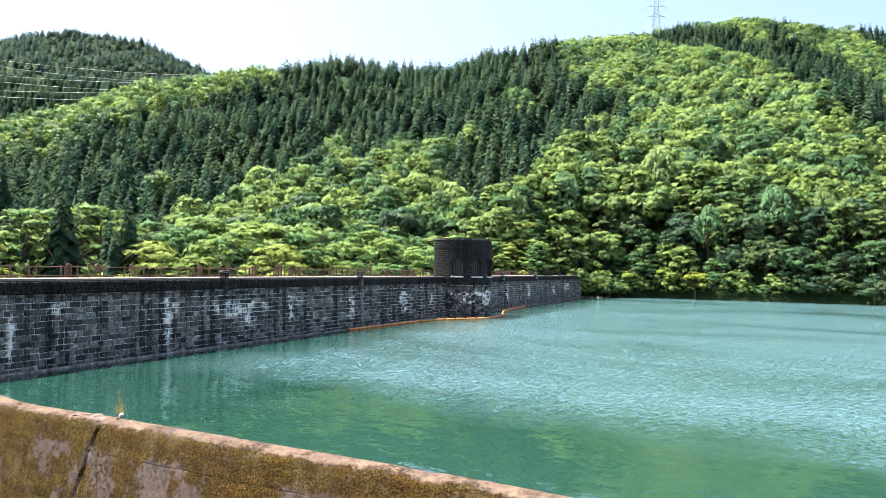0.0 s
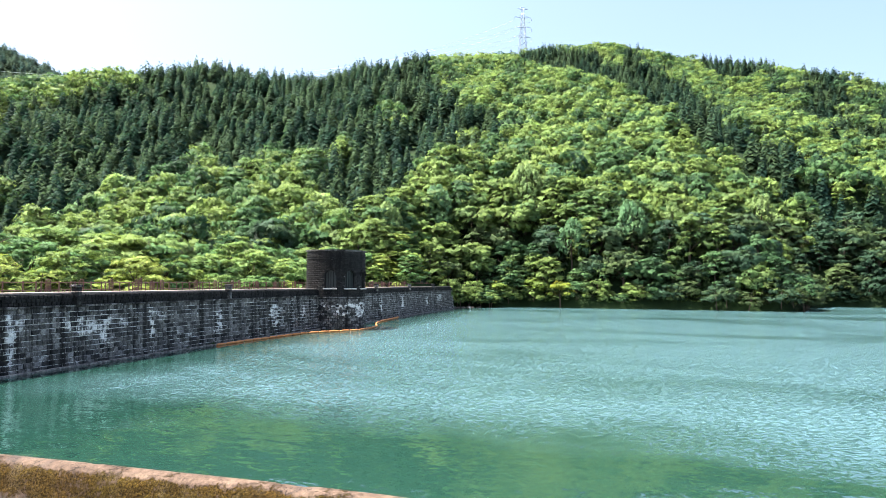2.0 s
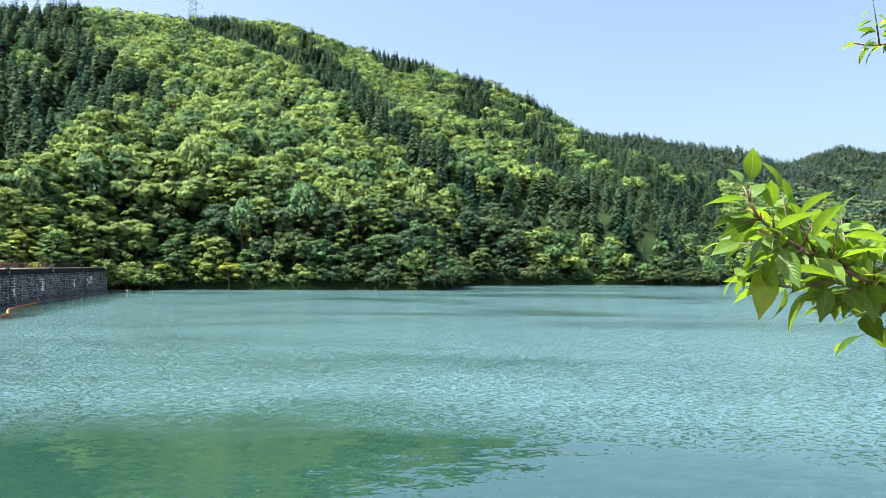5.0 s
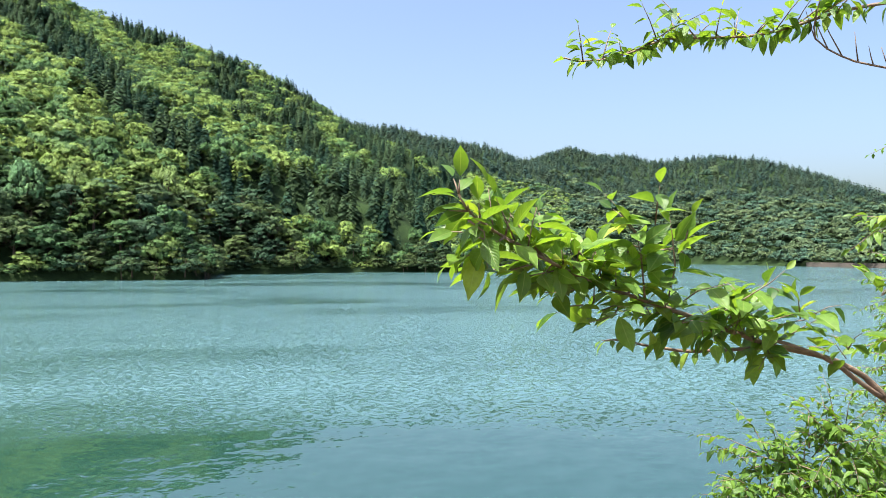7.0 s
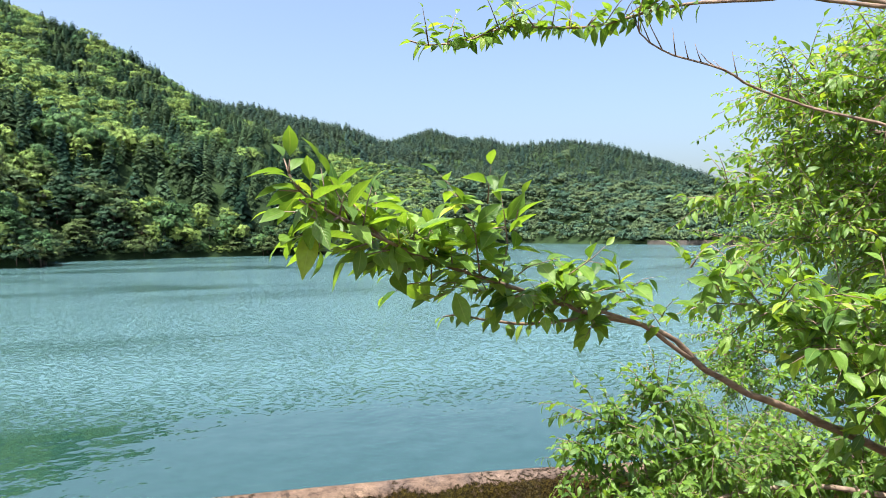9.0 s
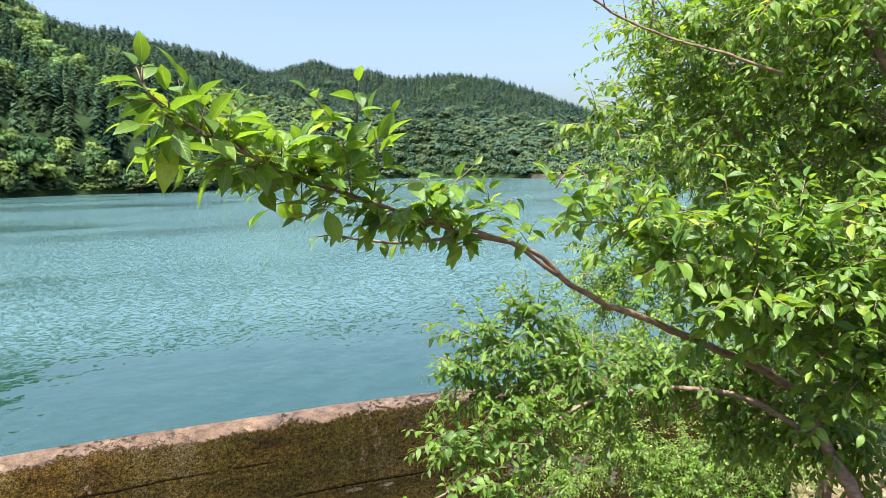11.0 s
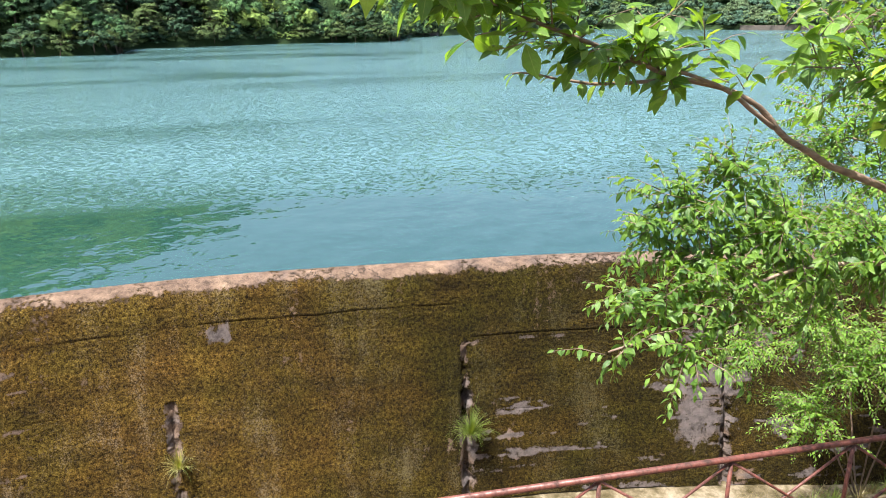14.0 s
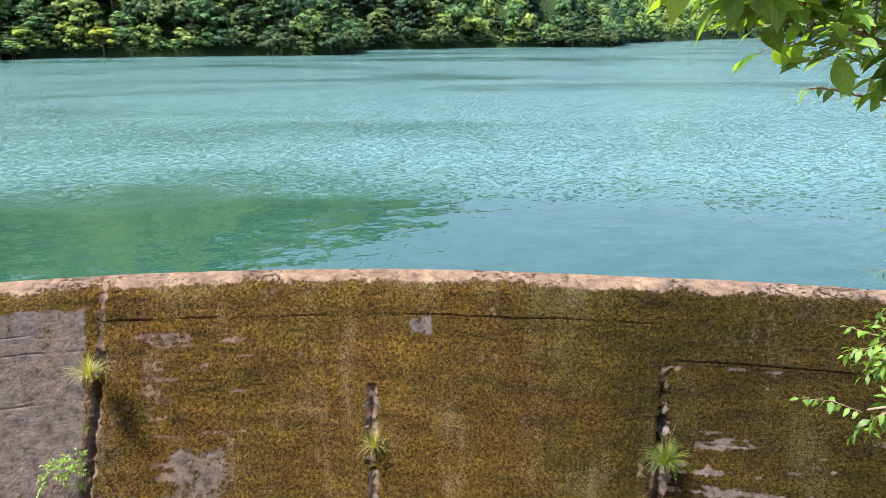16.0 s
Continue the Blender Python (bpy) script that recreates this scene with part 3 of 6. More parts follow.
crest_edge = WEIR_TOP - 0.03 + 0.10 * (value_noise(U * 1.7, Z * 0, 12, 3) - 0.5)
moss *= smooth(crest_edge + 0.03, crest_edge - 0.2, Z)
moss += 0.34 * smooth(0.46, 0.66, dirt) * (Z > 0.2)
line = value_noise(U * 1.2, Z * 16.0, 71, 4, 0.6)
lime = np.clip(smooth(0.64, 0.8, value_noise(U * 2.3, Z * 4.5, 15, 4, 0.6)), 0, 1) * 0.3
# the bare grey panel past the joint, and a bare stripe beside it
bare = smooth(3.75, 3.95, Y - 0.12 * (0 - Z)) * smooth(-0.02, -0.12, Z)
bare *= np.where(Y < 6.5, 1.0, 0.8 * smooth(0.47, 0.6, value_noise(U * 0.8, Z * 0.45, 14, 5, 0.6)) * smooth(-0.25, -0.6, Z))
moss -= bare * (0.75 + 0.5 * (streak - 0.5)) * smooth(0.2, 0.5, 1 - layer * 0.6)
moss -= 0.5 * smooth(0.6, 0.1, np.abs(Y - 2.6)) * smooth(0.40, 0.55, layer) * smooth(-0.4, -0.9, Z)
moss -= 0.6 * smooth(0.7, 0.3, np.abs(Y - 1.9) + 0.5 * (dirt - 0.5)) * smooth(-2.75, -3.3, Z)
ledge = smooth(0.62, 0.72, value_noise(U * 1.6, Z * 7.0, 19, 4, 0.6)) * smooth(-0.45, -0.6, Z)
moss -= 0.6 * ledge * smooth(0.3, 0.9, Y) * (Y < 3.4)
lime += 0.2 * ledge * smooth(0.3, 0.9, Y)
lime += 1.1 * bare * (0.45 + 1.2 * (streak - 0.3) + 0.7 * (line - 0.5))
lime += 0.7 * smooth(0.8, 0.3, np.abs(Y - 1.9)) * smooth(-2.7, -3.1, Z)
# the broken field past the slot
field = smooth(-7.38, -7.6, Y) * smooth(-1.05, -1.2, Z)
moss -= field * 0.75 * smooth(0.60, 0.68, layer * 0.62 + dirt * 0.45)
lime += field * smooth(0.5, 0.62, layer) * 0.9
moss -= 0.30 * smooth(-0.5, 2.0, Y) * smooth(0.40, 0.62, value_noise(U * 0.8, Z * 0.8, 51, 5, 0.6)) * face
# square patch
patch = smooth(0.26, 0.16, np.abs(Y + 2.76) + 0.10 * (dirt - 0.5)) * smooth(0.30, 0.12, np.abs(Z + 0.58) + 0.35 * (streak - 0.5))
moss -= patch * smooth(0.3, 0.5, streak + 0.25) * 0.75
lime += patch * 0.9
broken = smooth(0.6, 0.25, np.abs(Y + 12.2) + 1.2 * (dirt - 0.5)) * smooth(0.9, 0.4, np.abs(Z + 3.0) + 1.2 * (streak - 0.5))
moss -= broken * 0.8
lime += broken * 0.95
moss += 0.7 * (value_noise(U * 6, Z * 9, 81, 4, 0.7) - 0.5) * (moss < 0.9) * face
# pale top past the slot
lime += smooth(-6.9, -7.3, Y) * smooth(0.25, 0.34, Z) * 0.25 * smooth(0.35, 0.6, dirt)
push = lump * 0.022 * np.clip(moss, 0, 1) * face + lump2 * 0.03 * face + (value_noise(U * 2, Z * 9, 5, 3) - 0.5) * 0.010 * face * np.clip(moss, 0.15, 1)
# lift lines: thin ragged cracks
sag = 0.10 * (value_noise(U * 0.9, U * 0, 21, 4, 0.6) - 0.5) * face
push += 0.012 * smooth(-0.40, -0.34, Z) * face * smooth(-7.0, -6.8, Y) * smooth(3.6, 3.4, Y)
for z0, deep, y0, y1, whole in LIFTS:
    gap = smooth(0.0145, 0.006, np.abs(Z - z0)) * smooth(y0 - 0.1, y0 + 0.2, Y) * smooth(y1 + 0.1, y1 - 0.2, Y) * smooth(whole, whole + 0.15, value_noise(U * 0.9, U * 0 + z0 * 7, 22, 4, 0.65))
    push = push - gap * deep * 0.45
# the step of the lower lift past the slot stands back a little
push -= field * 0.02
# vertical joints: (y at the top, z of the top, lean, width, depth)
for y0, z0, lean, w, deep in ((3.45, 0.34, -0.19, 0.035, 0.04), (3.6, -0.95, -0.19, 0.07, 0.2), (-1.73, -1.80, 0.0, 0.09, 0.11), (-7.4, -1.14, -0.02, 0.055, 0.12), (-7.38, -2.2, 0.02, 0.09, 0.24),
                              (-12.75, -1.5, 0.0, 0.08, 0.2), (20.5, 0.36, -0.25, 0.07, 0.1), (-16.6, -1.5, 0.0, 0.14, 0.2)):
    yy = y0 + lean * (Z - z0) + 0.16 * (value_noise(Z * 2.4, Z * 0 + y0, 31, 4) - 0.5) + 0.12 * (value_noise(U * 6 + Z * 2, Z * 8, 33, 3) - 0.5)
    gap = smooth(w, w * 0.55, np.abs(Y - yy)) * smooth(z0 + 0.03, z0 - 0.05, Z) * (off[:, None] > -0.02)
    push = push - gap * deep * (0.35 + 1.1 * value_noise(U * 9, Z * 9, 61, 4, 0.6))
    moss = moss - 0.9 * smooth(w * 2.0, w * 1.0, np.abs(Y - yy)) * smooth(z0 + 0.05, z0 - 0.1, Z) * smooth(0.35, 0.55, dirt)
    lime = lime + 0.4 * smooth(w * 2.4, w * 1.2, np.abs(Y - yy)) * smooth(z0, z0 - 0.2, Z) * (w > 0.05) * smooth(0.38, 0.6, value_noise(U * 7, Z * 6, 62, 4, 0.6)) * 1.6
OFF = off[:, None] + push
top_rough = (off[:, None] > -0.03) * (value_noise(U * 6, OFF * 6, 41, 4) - 0.5) * 0.02 * (1 - face)
chip = smooth(0.66, 0.75, value_noise(U * 1.1, OFF * 3.0, 42, 3)) * (off[:, None] > -0.1) * (off[:, None] < 0.5) * 0.03
wx = weir_line[None, :, 0] + weir_out[None, :, 0] * OFF
wy = weir_line[None, :, 1] + weir_out[None, :, 1] * OFF
me = grid_mesh("spillway_weir", wx, wy, Z + sag + top_rough - chip, closed=False)
# darker moss towards low y, broken up by noise
moss_dark = smooth(-1.0, -9.0, Y) * (0.6 + 0.8 * value_noise(U * 0.5, Z * 0.9, 91, 4)) * np.ones(U.shape)
for key, field_values in (("moss", moss), ("lime", np.clip(lime, 0, 1)), ("moss_dark", np.clip(moss_dark, 0, 1))):
    a = me.attributes.new(key, "FLOAT", "POINT")
    a.data.foreach_set("value", field_values.astype(np.float32).ravel())
me.materials.append(M_WEIR)
tagged(new("spillway_weir", me), "curved concrete spillway weir overgrown with brown moss", "wall", kind="structure")

# pale concrete apron at the foot of the channel face
bm = bmesh.new()
rows = []
for (x, y), (nx, ny), u in zip(weir_line[::6], weir_out[::6], run[::6]):
    if -24 < y < 14:
        edge = 2.35 + 0.10 * math.sin(u * 1.7) + 0.06 * math.sin(u * 4.1)
        rows.append([bm.verts.new((x + nx * o, y + ny * o, h)) for o, h in ((1.35, -4.60), (edge - 0.05, -4.68), (edge, -4.74), (edge + 0.02, -5.3))])
for q, w in zip(rows[:-1], rows[1:]):
    for k in range(3):
        bm.faces.new((q[k], q[k + 1], w[k + 1], w[k]))
bmesh.ops.recalc_face_normals(bm, faces=bm.faces[:])
tagged(part("channel_apron", bm, M_APRON), "pale worn concrete apron at the foot of the spillway", "floor", kind="structure")

# ---- dam ----
DAM_CAP, DAM_BAND = 4.40, 3.58
dam_line = spline(DAM, 0.5)
dam_tan = np.gradient(dam_line, axis=0)
dam_tan /= np.linalg.norm(dam_tan, axis=1)[:, None]
dam_in = np.stack([-dam_tan[:, 1], dam_tan[:, 0]], -1)   # away from the lake


def dam_body(name, prof, material, label):
    bm = bmesh.new()
    rows = [[bm.verts.new((x + nx * o, y + ny * o, h)) for o, h in prof] for (x, y), (nx, ny) in zip(dam_line, dam_in)]
    for a, b in zip(rows[:-1], rows[1:]):
        for k in range(len(prof)):
            q = (k + 1) % len(prof)
            bm.faces.new((a[k], b[k], b[q], a[q]))
    bm.faces.new(rows[0])
    bm.faces.new(rows[-1][::-1])
    bmesh.ops.recalc_face_normals(bm, faces=bm.faces[:])
    return tagged(part(name, bm, material), label, "dam", kind="structure")


dam = dam_body("dam_wall", [(-0.32, -3.0), (-0.16, 0.0), (0.03, DAM_BAND), (0.03, DAM_BAND + 0.02), (5.2, DAM_BAND + 0.02), (9.0, -3.0)], M_MORTAR,
               "black stone masonry dam wall streaked with white lime")
band = dam_body("dam_coping", [(0.06, DAM_BAND + 0.02), (0.06, DAM_CAP - 0.06), (5.3, DAM_CAP - 0.06), (5.3, DAM_BAND + 0.02)], M_BAND, "rough black coping band along the dam crest")
dam_body("dam_road", [(0.25, DAM_CAP - 0.058), (0.25, DAM_CAP + 0.04), (0.55, DAM_CAP + 0.04), (0.6, DAM_CAP - 0.03), (5.1, DAM_CAP - 0.03), (5.1, DAM_CAP - 0.058)],
                M_ROAD, "pale paved road along the dam crest")


dam_body("dam_footing", [(-0.44, -0.6), (-0.42, 0.07), (-0.36, 0.10), (-0.12, 0.11), (-0.12, -0.6)], M_FOOT, "pale worn footing ledge at the waterline")


def stone_mesh(l, h, d, seed):
    """A rock-faced block, its face bulging: x along, z up, y out of the wall."""
    r = np.random.RandomState(seed)
    me = bpy.data.meshes.new("stone")
    a, b, i = l / 2, h / 2, min(l, h) * 0.16
    vs = [(-a, 0, -b), (a, 0, -b), (a, 0, b), (-a, 0, b)]
    vs += [(-a, d * 0.55, -b), (a, d * 0.55, -b), (a, d * 0.55, b), (-a, d * 0.55, b)]
    vs += [(sx * (a - i) + r.uniform(-i, i) * 0.5, d * r.uniform(0.8, 1.35), sz * (b - i) + r.uniform(-i, i) * 0.5) for sx, sz in ((-1, -1), (1, -1), (1, 1), (-1, 1))]
    fs = [(0, 1, 5, 4), (1, 2, 6, 5), (2, 3, 7, 6), (3, 0, 4, 7), (4, 5, 9, 8), (5, 6, 10, 9), (6, 7, 11, 10), (7, 4, 8, 11), (8, 9, 10, 11)]
    me.from_pydata(vs, [], [f[::-1] for f in fs])
    return me


LENGTHS = (0.34, 0.44, 0.54, 0.64)
COURSE = 0.3
STONES = {(k, s): stone_mesh(l - 0.045, COURSE - 0.045, 0.06, 10 * k + s) for k, l in enumerate(LENGTHS) for s in range(3)}
CAPS = [stone_mesh(0.40, 0.13, 0.13, 90 + s) for s in range(3)]
BANDS = [stone_mesh(l, 0.19, 0.06, 95 + s) for s, l in enumerate((0.24, 0.3, 0.38))]
for me in list(STONES.values()) + CAPS:
    me.materials.append(M_STONE)
for me in BANDS:
    me.materials.append(M_BAND)


def mesh_arrays(me):
    v = np.empty(len(me.vertices) * 3)
    me.vertices.foreach_get("co", v)
    f = np.empty(len(me.loops), int)
    me.loops.foreach_get("vertex_index", f)
    return v.reshape(-1, 3), f.reshape(-1, 4)


def joined(name, label, items, parent, material, kind="stuff"):
    """Many small copies in one mesh. items: (mesh, matrix)."""
    cache, vs, fs, n = {}, [], [], 0
    for me, m in items:
        if me.name not in cache:
            cache[me.name] = mesh_arrays(me)
        v, f = cache[me.name]
        q = np.array(m)
        vs.append(v @ q[:3, :3].T + q[:3, 3])
        fs.append(f + n)
        n += len(v)
    me = bpy.data.meshes.new(name)
    v = np.concatenate(vs)
    me.vertices.add(len(v))
    me.vertices.foreach_set("co", v.astype(np.float32).ravel())
    set_faces(me, np.concatenate(fs), smooth=False)
    me.materials.append(material)
    ob = tagged(new(name, me), label, kind=kind)
    ob.parent = parent
    return ob


dam_run = np.concatenate([[0], np.cumsum(np.linalg.norm(np.diff(dam_line, axis=0), axis=1))])


def dam_at(s, out, z):
    """A frame of reference on the dam's face: x along, y out over the lake, z up."""
    x, y = np.interp(s, dam_run, dam_line[:, 0]), np.interp(s, dam_run, dam_line[:, 1])
    tx, ty = np.interp(s, dam_run, dam_tan[:, 0]), np.interp(s, dam_run, dam_tan[:, 1])
    return Matrix(((-tx, ty, 0, x + ty * out), (-ty, -tx, 0, y - tx * out), (0, 0, 1, z), (0, 0, 0, 1)))


def dam_s(x):
    return float(np.interp(x, dam_line[:, 0], dam_run))


rb = np.random.RandomState(8)
wall_stones, cap_stones, band_stones = [], [], []
for row in range(12):
    s = dam_s(9.0) + rb.uniform(0, 0.4)
    z = 0.15 + row * COURSE - 0.02
    while s < dam_run[-1] - 0.5:
        k = rb.randint(0, 4)
        wall_stones.append((STONES[(k, rb.randint(0, 3))], dam_at(s + LENGTHS[k] / 2, 0.155 - 0.185 * z / DAM_BAND, z), s))
        s += LENGTHS[k]
s = dam_s(9.0)
while s < dam_run[-1] - 0.5:
    cap_stones.append((CAPS[rb.randint(0, 3)], dam_at(s + 0.2, 0.0, DAM_BAND + 0.045), s))
    s += 0.425
for row in range(3):
    s = dam_s(9.0) + rb.uniform(0, 0.3)
    while s < dam_run[-1] - 0.5:
        k = rb.randint(0, 3)
        band_stones.append((BANDS[k], dam_at(s, -0.055, DAM_BAND + 0.225 + row * 0.2), s))
        s += 0.26 + 0.07 * k
joined("dam_masonry", "dark grey rock-faced masonry blocks", [w[:2] for w in wall_stones if not dam_s(28.0) < w[2] < dam_s(39.2)], dam, M_STONE)
joined("coping_masonry", "small rough black coping stones", [w[:2] for w in band_stones], band, M_BAND)
joined("cap_masonry", "row of pale-edged cap stones", [w[:2] for w in cap_stones], dam, M_STONE)
for k, (me, m, s) in enumerate(w for w in wall_stones if dam_s(28.0) < w[2] < dam_s(39.2)):
    ob = new("stone", me)
    ob.matrix_world = m
    ob.parent = dam

# stone posts on the coping
for x in (31.9, 49.0, 84.8, 101.3, 116.5):
    root = tagged(new("stone_post"), "square black stone post on the dam coping", "post", "posts on the dam")
    root.matrix_world = dam_at(dam_s(x), 0.0, DAM_BAND + 0.1)
    bm = bmesh.new()
    for k in range(4):
        box(bm, -0.2, -0.24, k * 0.27, 0.2, 0.2, k * 0.27 + 0.255, bevel=0.025)
    part("shaft", bm, M_STONE, root)
    bm = bmesh.new()
    box(bm, -0.25, -0.29, 1.08, 0.25, 0.25, 1.22, bevel=0.03)
    part("cap", bm, M_STONE, root)

# ---- fence on the far side of the dam road ----
def fence_panel(arches):
    """A panel 3 m long: rails, posts, and arched ornaments of some heights."""
    root = tagged(new("fence_panel"), "brown steel fence panel with arched ornaments", "fence", "fence panels on the dam")
    for z in (0.12, 0.62):
        bm = bmesh.new()
        tube(bm, [(-1.5, 0, z), (1.5, 0, z)], 0.024, 6)
        part("rail", bm, M_FENCE, root)
    for x in (-1.48, 0.05, 1.1):
        bm = bmesh.new()
        box(bm, x - 0.035, -0.035, -0.02, x + 0.035, 0.035, 0.70, bevel=0.008)
        part("post", bm, M_FENCE, root)
    for x, h, w in arches:
        bm = bmesh.new()
        arc = [(x - w / 2, 0, 0.0)] + [(x - w / 2 * math.cos(a), 0, h - w / 2 + w / 2 * math.sin(a)) for a in np.linspace(0, math.pi, 9)] + [(x + w / 2, 0, 0.0)]
        tube(bm, arc, 0.036, 6)
        for q in (-0.3, -0.1, 0.1, 0.3):
            tube(bm, [(x + q * w, 0, 0.05), (x + q * w, 0, h - w / 2 + w / 2 * math.sqrt(1 - 4 * q * q * 0.95))], 0.016, 5)
        part("arch", bm, M_FENCE, root)
    return root


panels = [fence_panel(a) for a in (((-0.9, 0.84, 0.42),), ((-1.05, 0.86, 0.36), (-0.6, 0.95, 0.36), (0.75, 0.76, 0.32)), (), ((0.5, 0.8, 0.4),))]
s = dam_s(6.0)
for first in panels:
    first.matrix_world = dam_at(s, -4.8, DAM_CAP - 0.02)
    s += 3.0
s -= 3.0
while s < dam_run[-1] - 4:
    s += 3.0
    copy_thing(panels[rb.choice(4, p=(0.3, 0.25, 0.2, 0.25))], dam_at(s, -4.8, DAM_CAP - 0.02) @ pose(0, 0, 0, 0, 0, 180 if rb.rand() < 0.5 else 0))

# ---- intake tower ----
TOWER = Vector((69.9, 39.7, 0.0))
TOWER_R, TOWER_TOP = 3.28, 8.55
TOWER_FACE = math.atan2(-TOWER.x, -TOWER.y)              # bearing of the near bank
tower = tagged(new("intake_tower"), "round black stone intake tower with arched windows", "tower")
tower.location = TOWER
WINDOWS = [TOWER_FACE - radians(a) for a in (-11.0, 28.4, 67.0)]
WIN_W, WIN_Z0, WIN_Z1 = 1.22, 4.50, 6.40


def around(bearing, r, z):
    return Vector((math.sin(bearing) * r, math.cos(bearing) * r, z))


def in_window(bearing, z, grow=0.0):
    for w in WINDOWS:
        x = ((bearing - w + math.pi) % (2 * math.pi) - math.pi) * TOWER_R
        half = WIN_W / 2 + grow
        if abs(x) < half and WIN_Z0 - grow < z < WIN_Z1 - WIN_W / 2 + math.sqrt(max(half * half - x * x, 0)):
            return True
    return False


N = 180
zs = np.arange(-2.0, TOWER_TOP + 0.01, 0.1)
bm = bmesh.new()
grid = {}


def tv(k, j, r):
    key = (k % N, j, r)
    if key not in grid:
        grid[key] = bm.verts.new(around(2 * math.pi * k / N, r, zs[j]))
    return grid[key]


cells = {(k, j): in_window(2 * math.pi * (k + 0.5) / N, zs[j] + 0.05) for k in range(N) for j in range(len(zs) - 1)}
r_out, r_in = TOWER_R - 0.05, TOWER_R - 0.42
for (k, j), hole in cells.items():
    if not hole:
        bm.faces.new((tv(k, j, r_out), tv(k, j + 1, r_out), tv(k + 1, j + 1, r_out), tv(k + 1, j, r_out)))
        continue
    for dk, dj, e in ((-1, 0, ((k, j), (k, j + 1))), (1, 0, ((k + 1, j), (k + 1, j + 1))), (0, -1, ((k, j), (k + 1, j))), (0, 1, ((k, j + 1), (k + 1, j + 1)))):
        if not cells.get(((k + dk) % N, j + dj), False):
            (a, b), (c, d) = e
            bm.faces.new((tv(a, b, r_out), tv(c, d, r_out), tv(c, d, r_in), tv(a, b, r_in)))
part("wall", bm, M_TOWER, tower)
bm = bmesh.new()
for k in range(48):
    a0, a1 = 2 * math.pi * k / 48, 2 * math.pi * (k + 1) / 48
    prof = ((2.5, TOWER_TOP - 0.35), (TOWER_R - 0.06, TOWER_TOP - 0.05), (TOWER_R + 0.07, TOWER_TOP - 0.05), (TOWER_R + 0.07, TOWER_TOP + 0.12), (2.8, TOWER_TOP + 0.12), (2.5, TOWER_TOP - 0.3))
    for (r0, h0), (r1, h1) in zip(prof[:-1], prof[1:]):
        bm.faces.new([bm.verts.new(around(*q)) for q in ((a0, r0, h0), (a1, r0, h0), (a1, r1, h1), (a0, r1, h1))])
bmesh.ops.remove_doubles(bm, verts=bm.verts[:], dist=0.001)
bmesh.ops.create_cone(bm, cap_ends=True, segments=48, radius1=2.7, radius2=2.7, depth=0.1, matrix=Matrix.Translation((0, 0, TOWER_TOP - 0.35)))
part("coping", bm, M_STONE, tower, "stone rim round the tower top")
for z, h, proud in ((7.62, 0.14, 0.05), (3.38, 0.16, 0.06)):
    bm = bmesh.new()
    for k in range(64):
        a0, a1 = 2 * math.pi * k / 64, 2 * math.pi * (k + 0.94) / 64
        q = [bm.verts.new(around(a, r, zz)) for a, r, zz in ((a0, 3.0, z), (a1, 3.0, z), (a1, 3.0, z + h), (a0, 3.0, z + h), (a0, TOWER_R + proud, z), (a1, TOWER_R + proud, z),
                                                           (a1, TOWER_R + proud, z + h), (a0, TOWER_R + proud, z + h))]
        for f in ((4, 5, 6, 7), (0, 1, 5, 4), (3, 2, 6, 7), (0, 3, 7, 4), (1, 2, 6, 5)):
            bm.faces.new([q[i] for i in f])
    bmesh.ops.recalc_face_normals(bm, faces=bm.faces[:])
    part("string_course", bm, M_BAND if z > 5 else M_STONE, tower)


def tower_at(bearing, r, z):
    """x along the wall, y outwards, z up, in the tower's own space."""
    s, c = math.sin(bearing), math.cos(bearing)
    return Matrix(((-c, s, 0, s * r), (s, c, 0, c * r), (0, 0, 1, z), (0, 0, 0, 1)))


UPPER = [stone_mesh(0.42, 0.205, 0.05, 200 + s) for s in range(3)]
for me in UPPER:
    me.materials.append(M_BAND)
upper, lower = [], []
for row in range(11):
    for k in range(44):
        b = 2 * math.pi * (k + 0.5 * (row % 2)) / 44
        lower.append((STONES[(1, rb.randint(0, 3))], tower_at(b, TOWER_R - 0.05, 0.15 + row * COURSE), b))
for row in range(21):
    z = 3.66 + row * 0.225
    if 7.5 < z < 7.8:
        continue
    for k in range(46):
        b = 2 * math.pi * (k + 0.5 * (row % 2)) / 46
        if not (in_window(b, z, 0.12) or in_window(b + 0.045, z, 0.08) or in_window(b - 0.045, z, 0.08)):
            upper.append((UPPER[rb.randint(0, 3)], tower_at(b, TOWER_R - 0.052, z)))
joined("upper_masonry", "smooth black upper masonry", upper, tower, M_BAND)
turn = lambda b: abs((b - TOWER_FACE + math.pi) % (2 * math.pi) - math.pi)
joined("lower_masonry", "dark rough masonry at the back of the tower", [w[:2] for w in lower if turn(w[2]) > 1.6], tower, M_STONE)
for me, m, b in lower:
    if turn(b) <= 1.6:
        ob = new("stone", me)
        ob.parent = tower
        ob.matrix_local = m
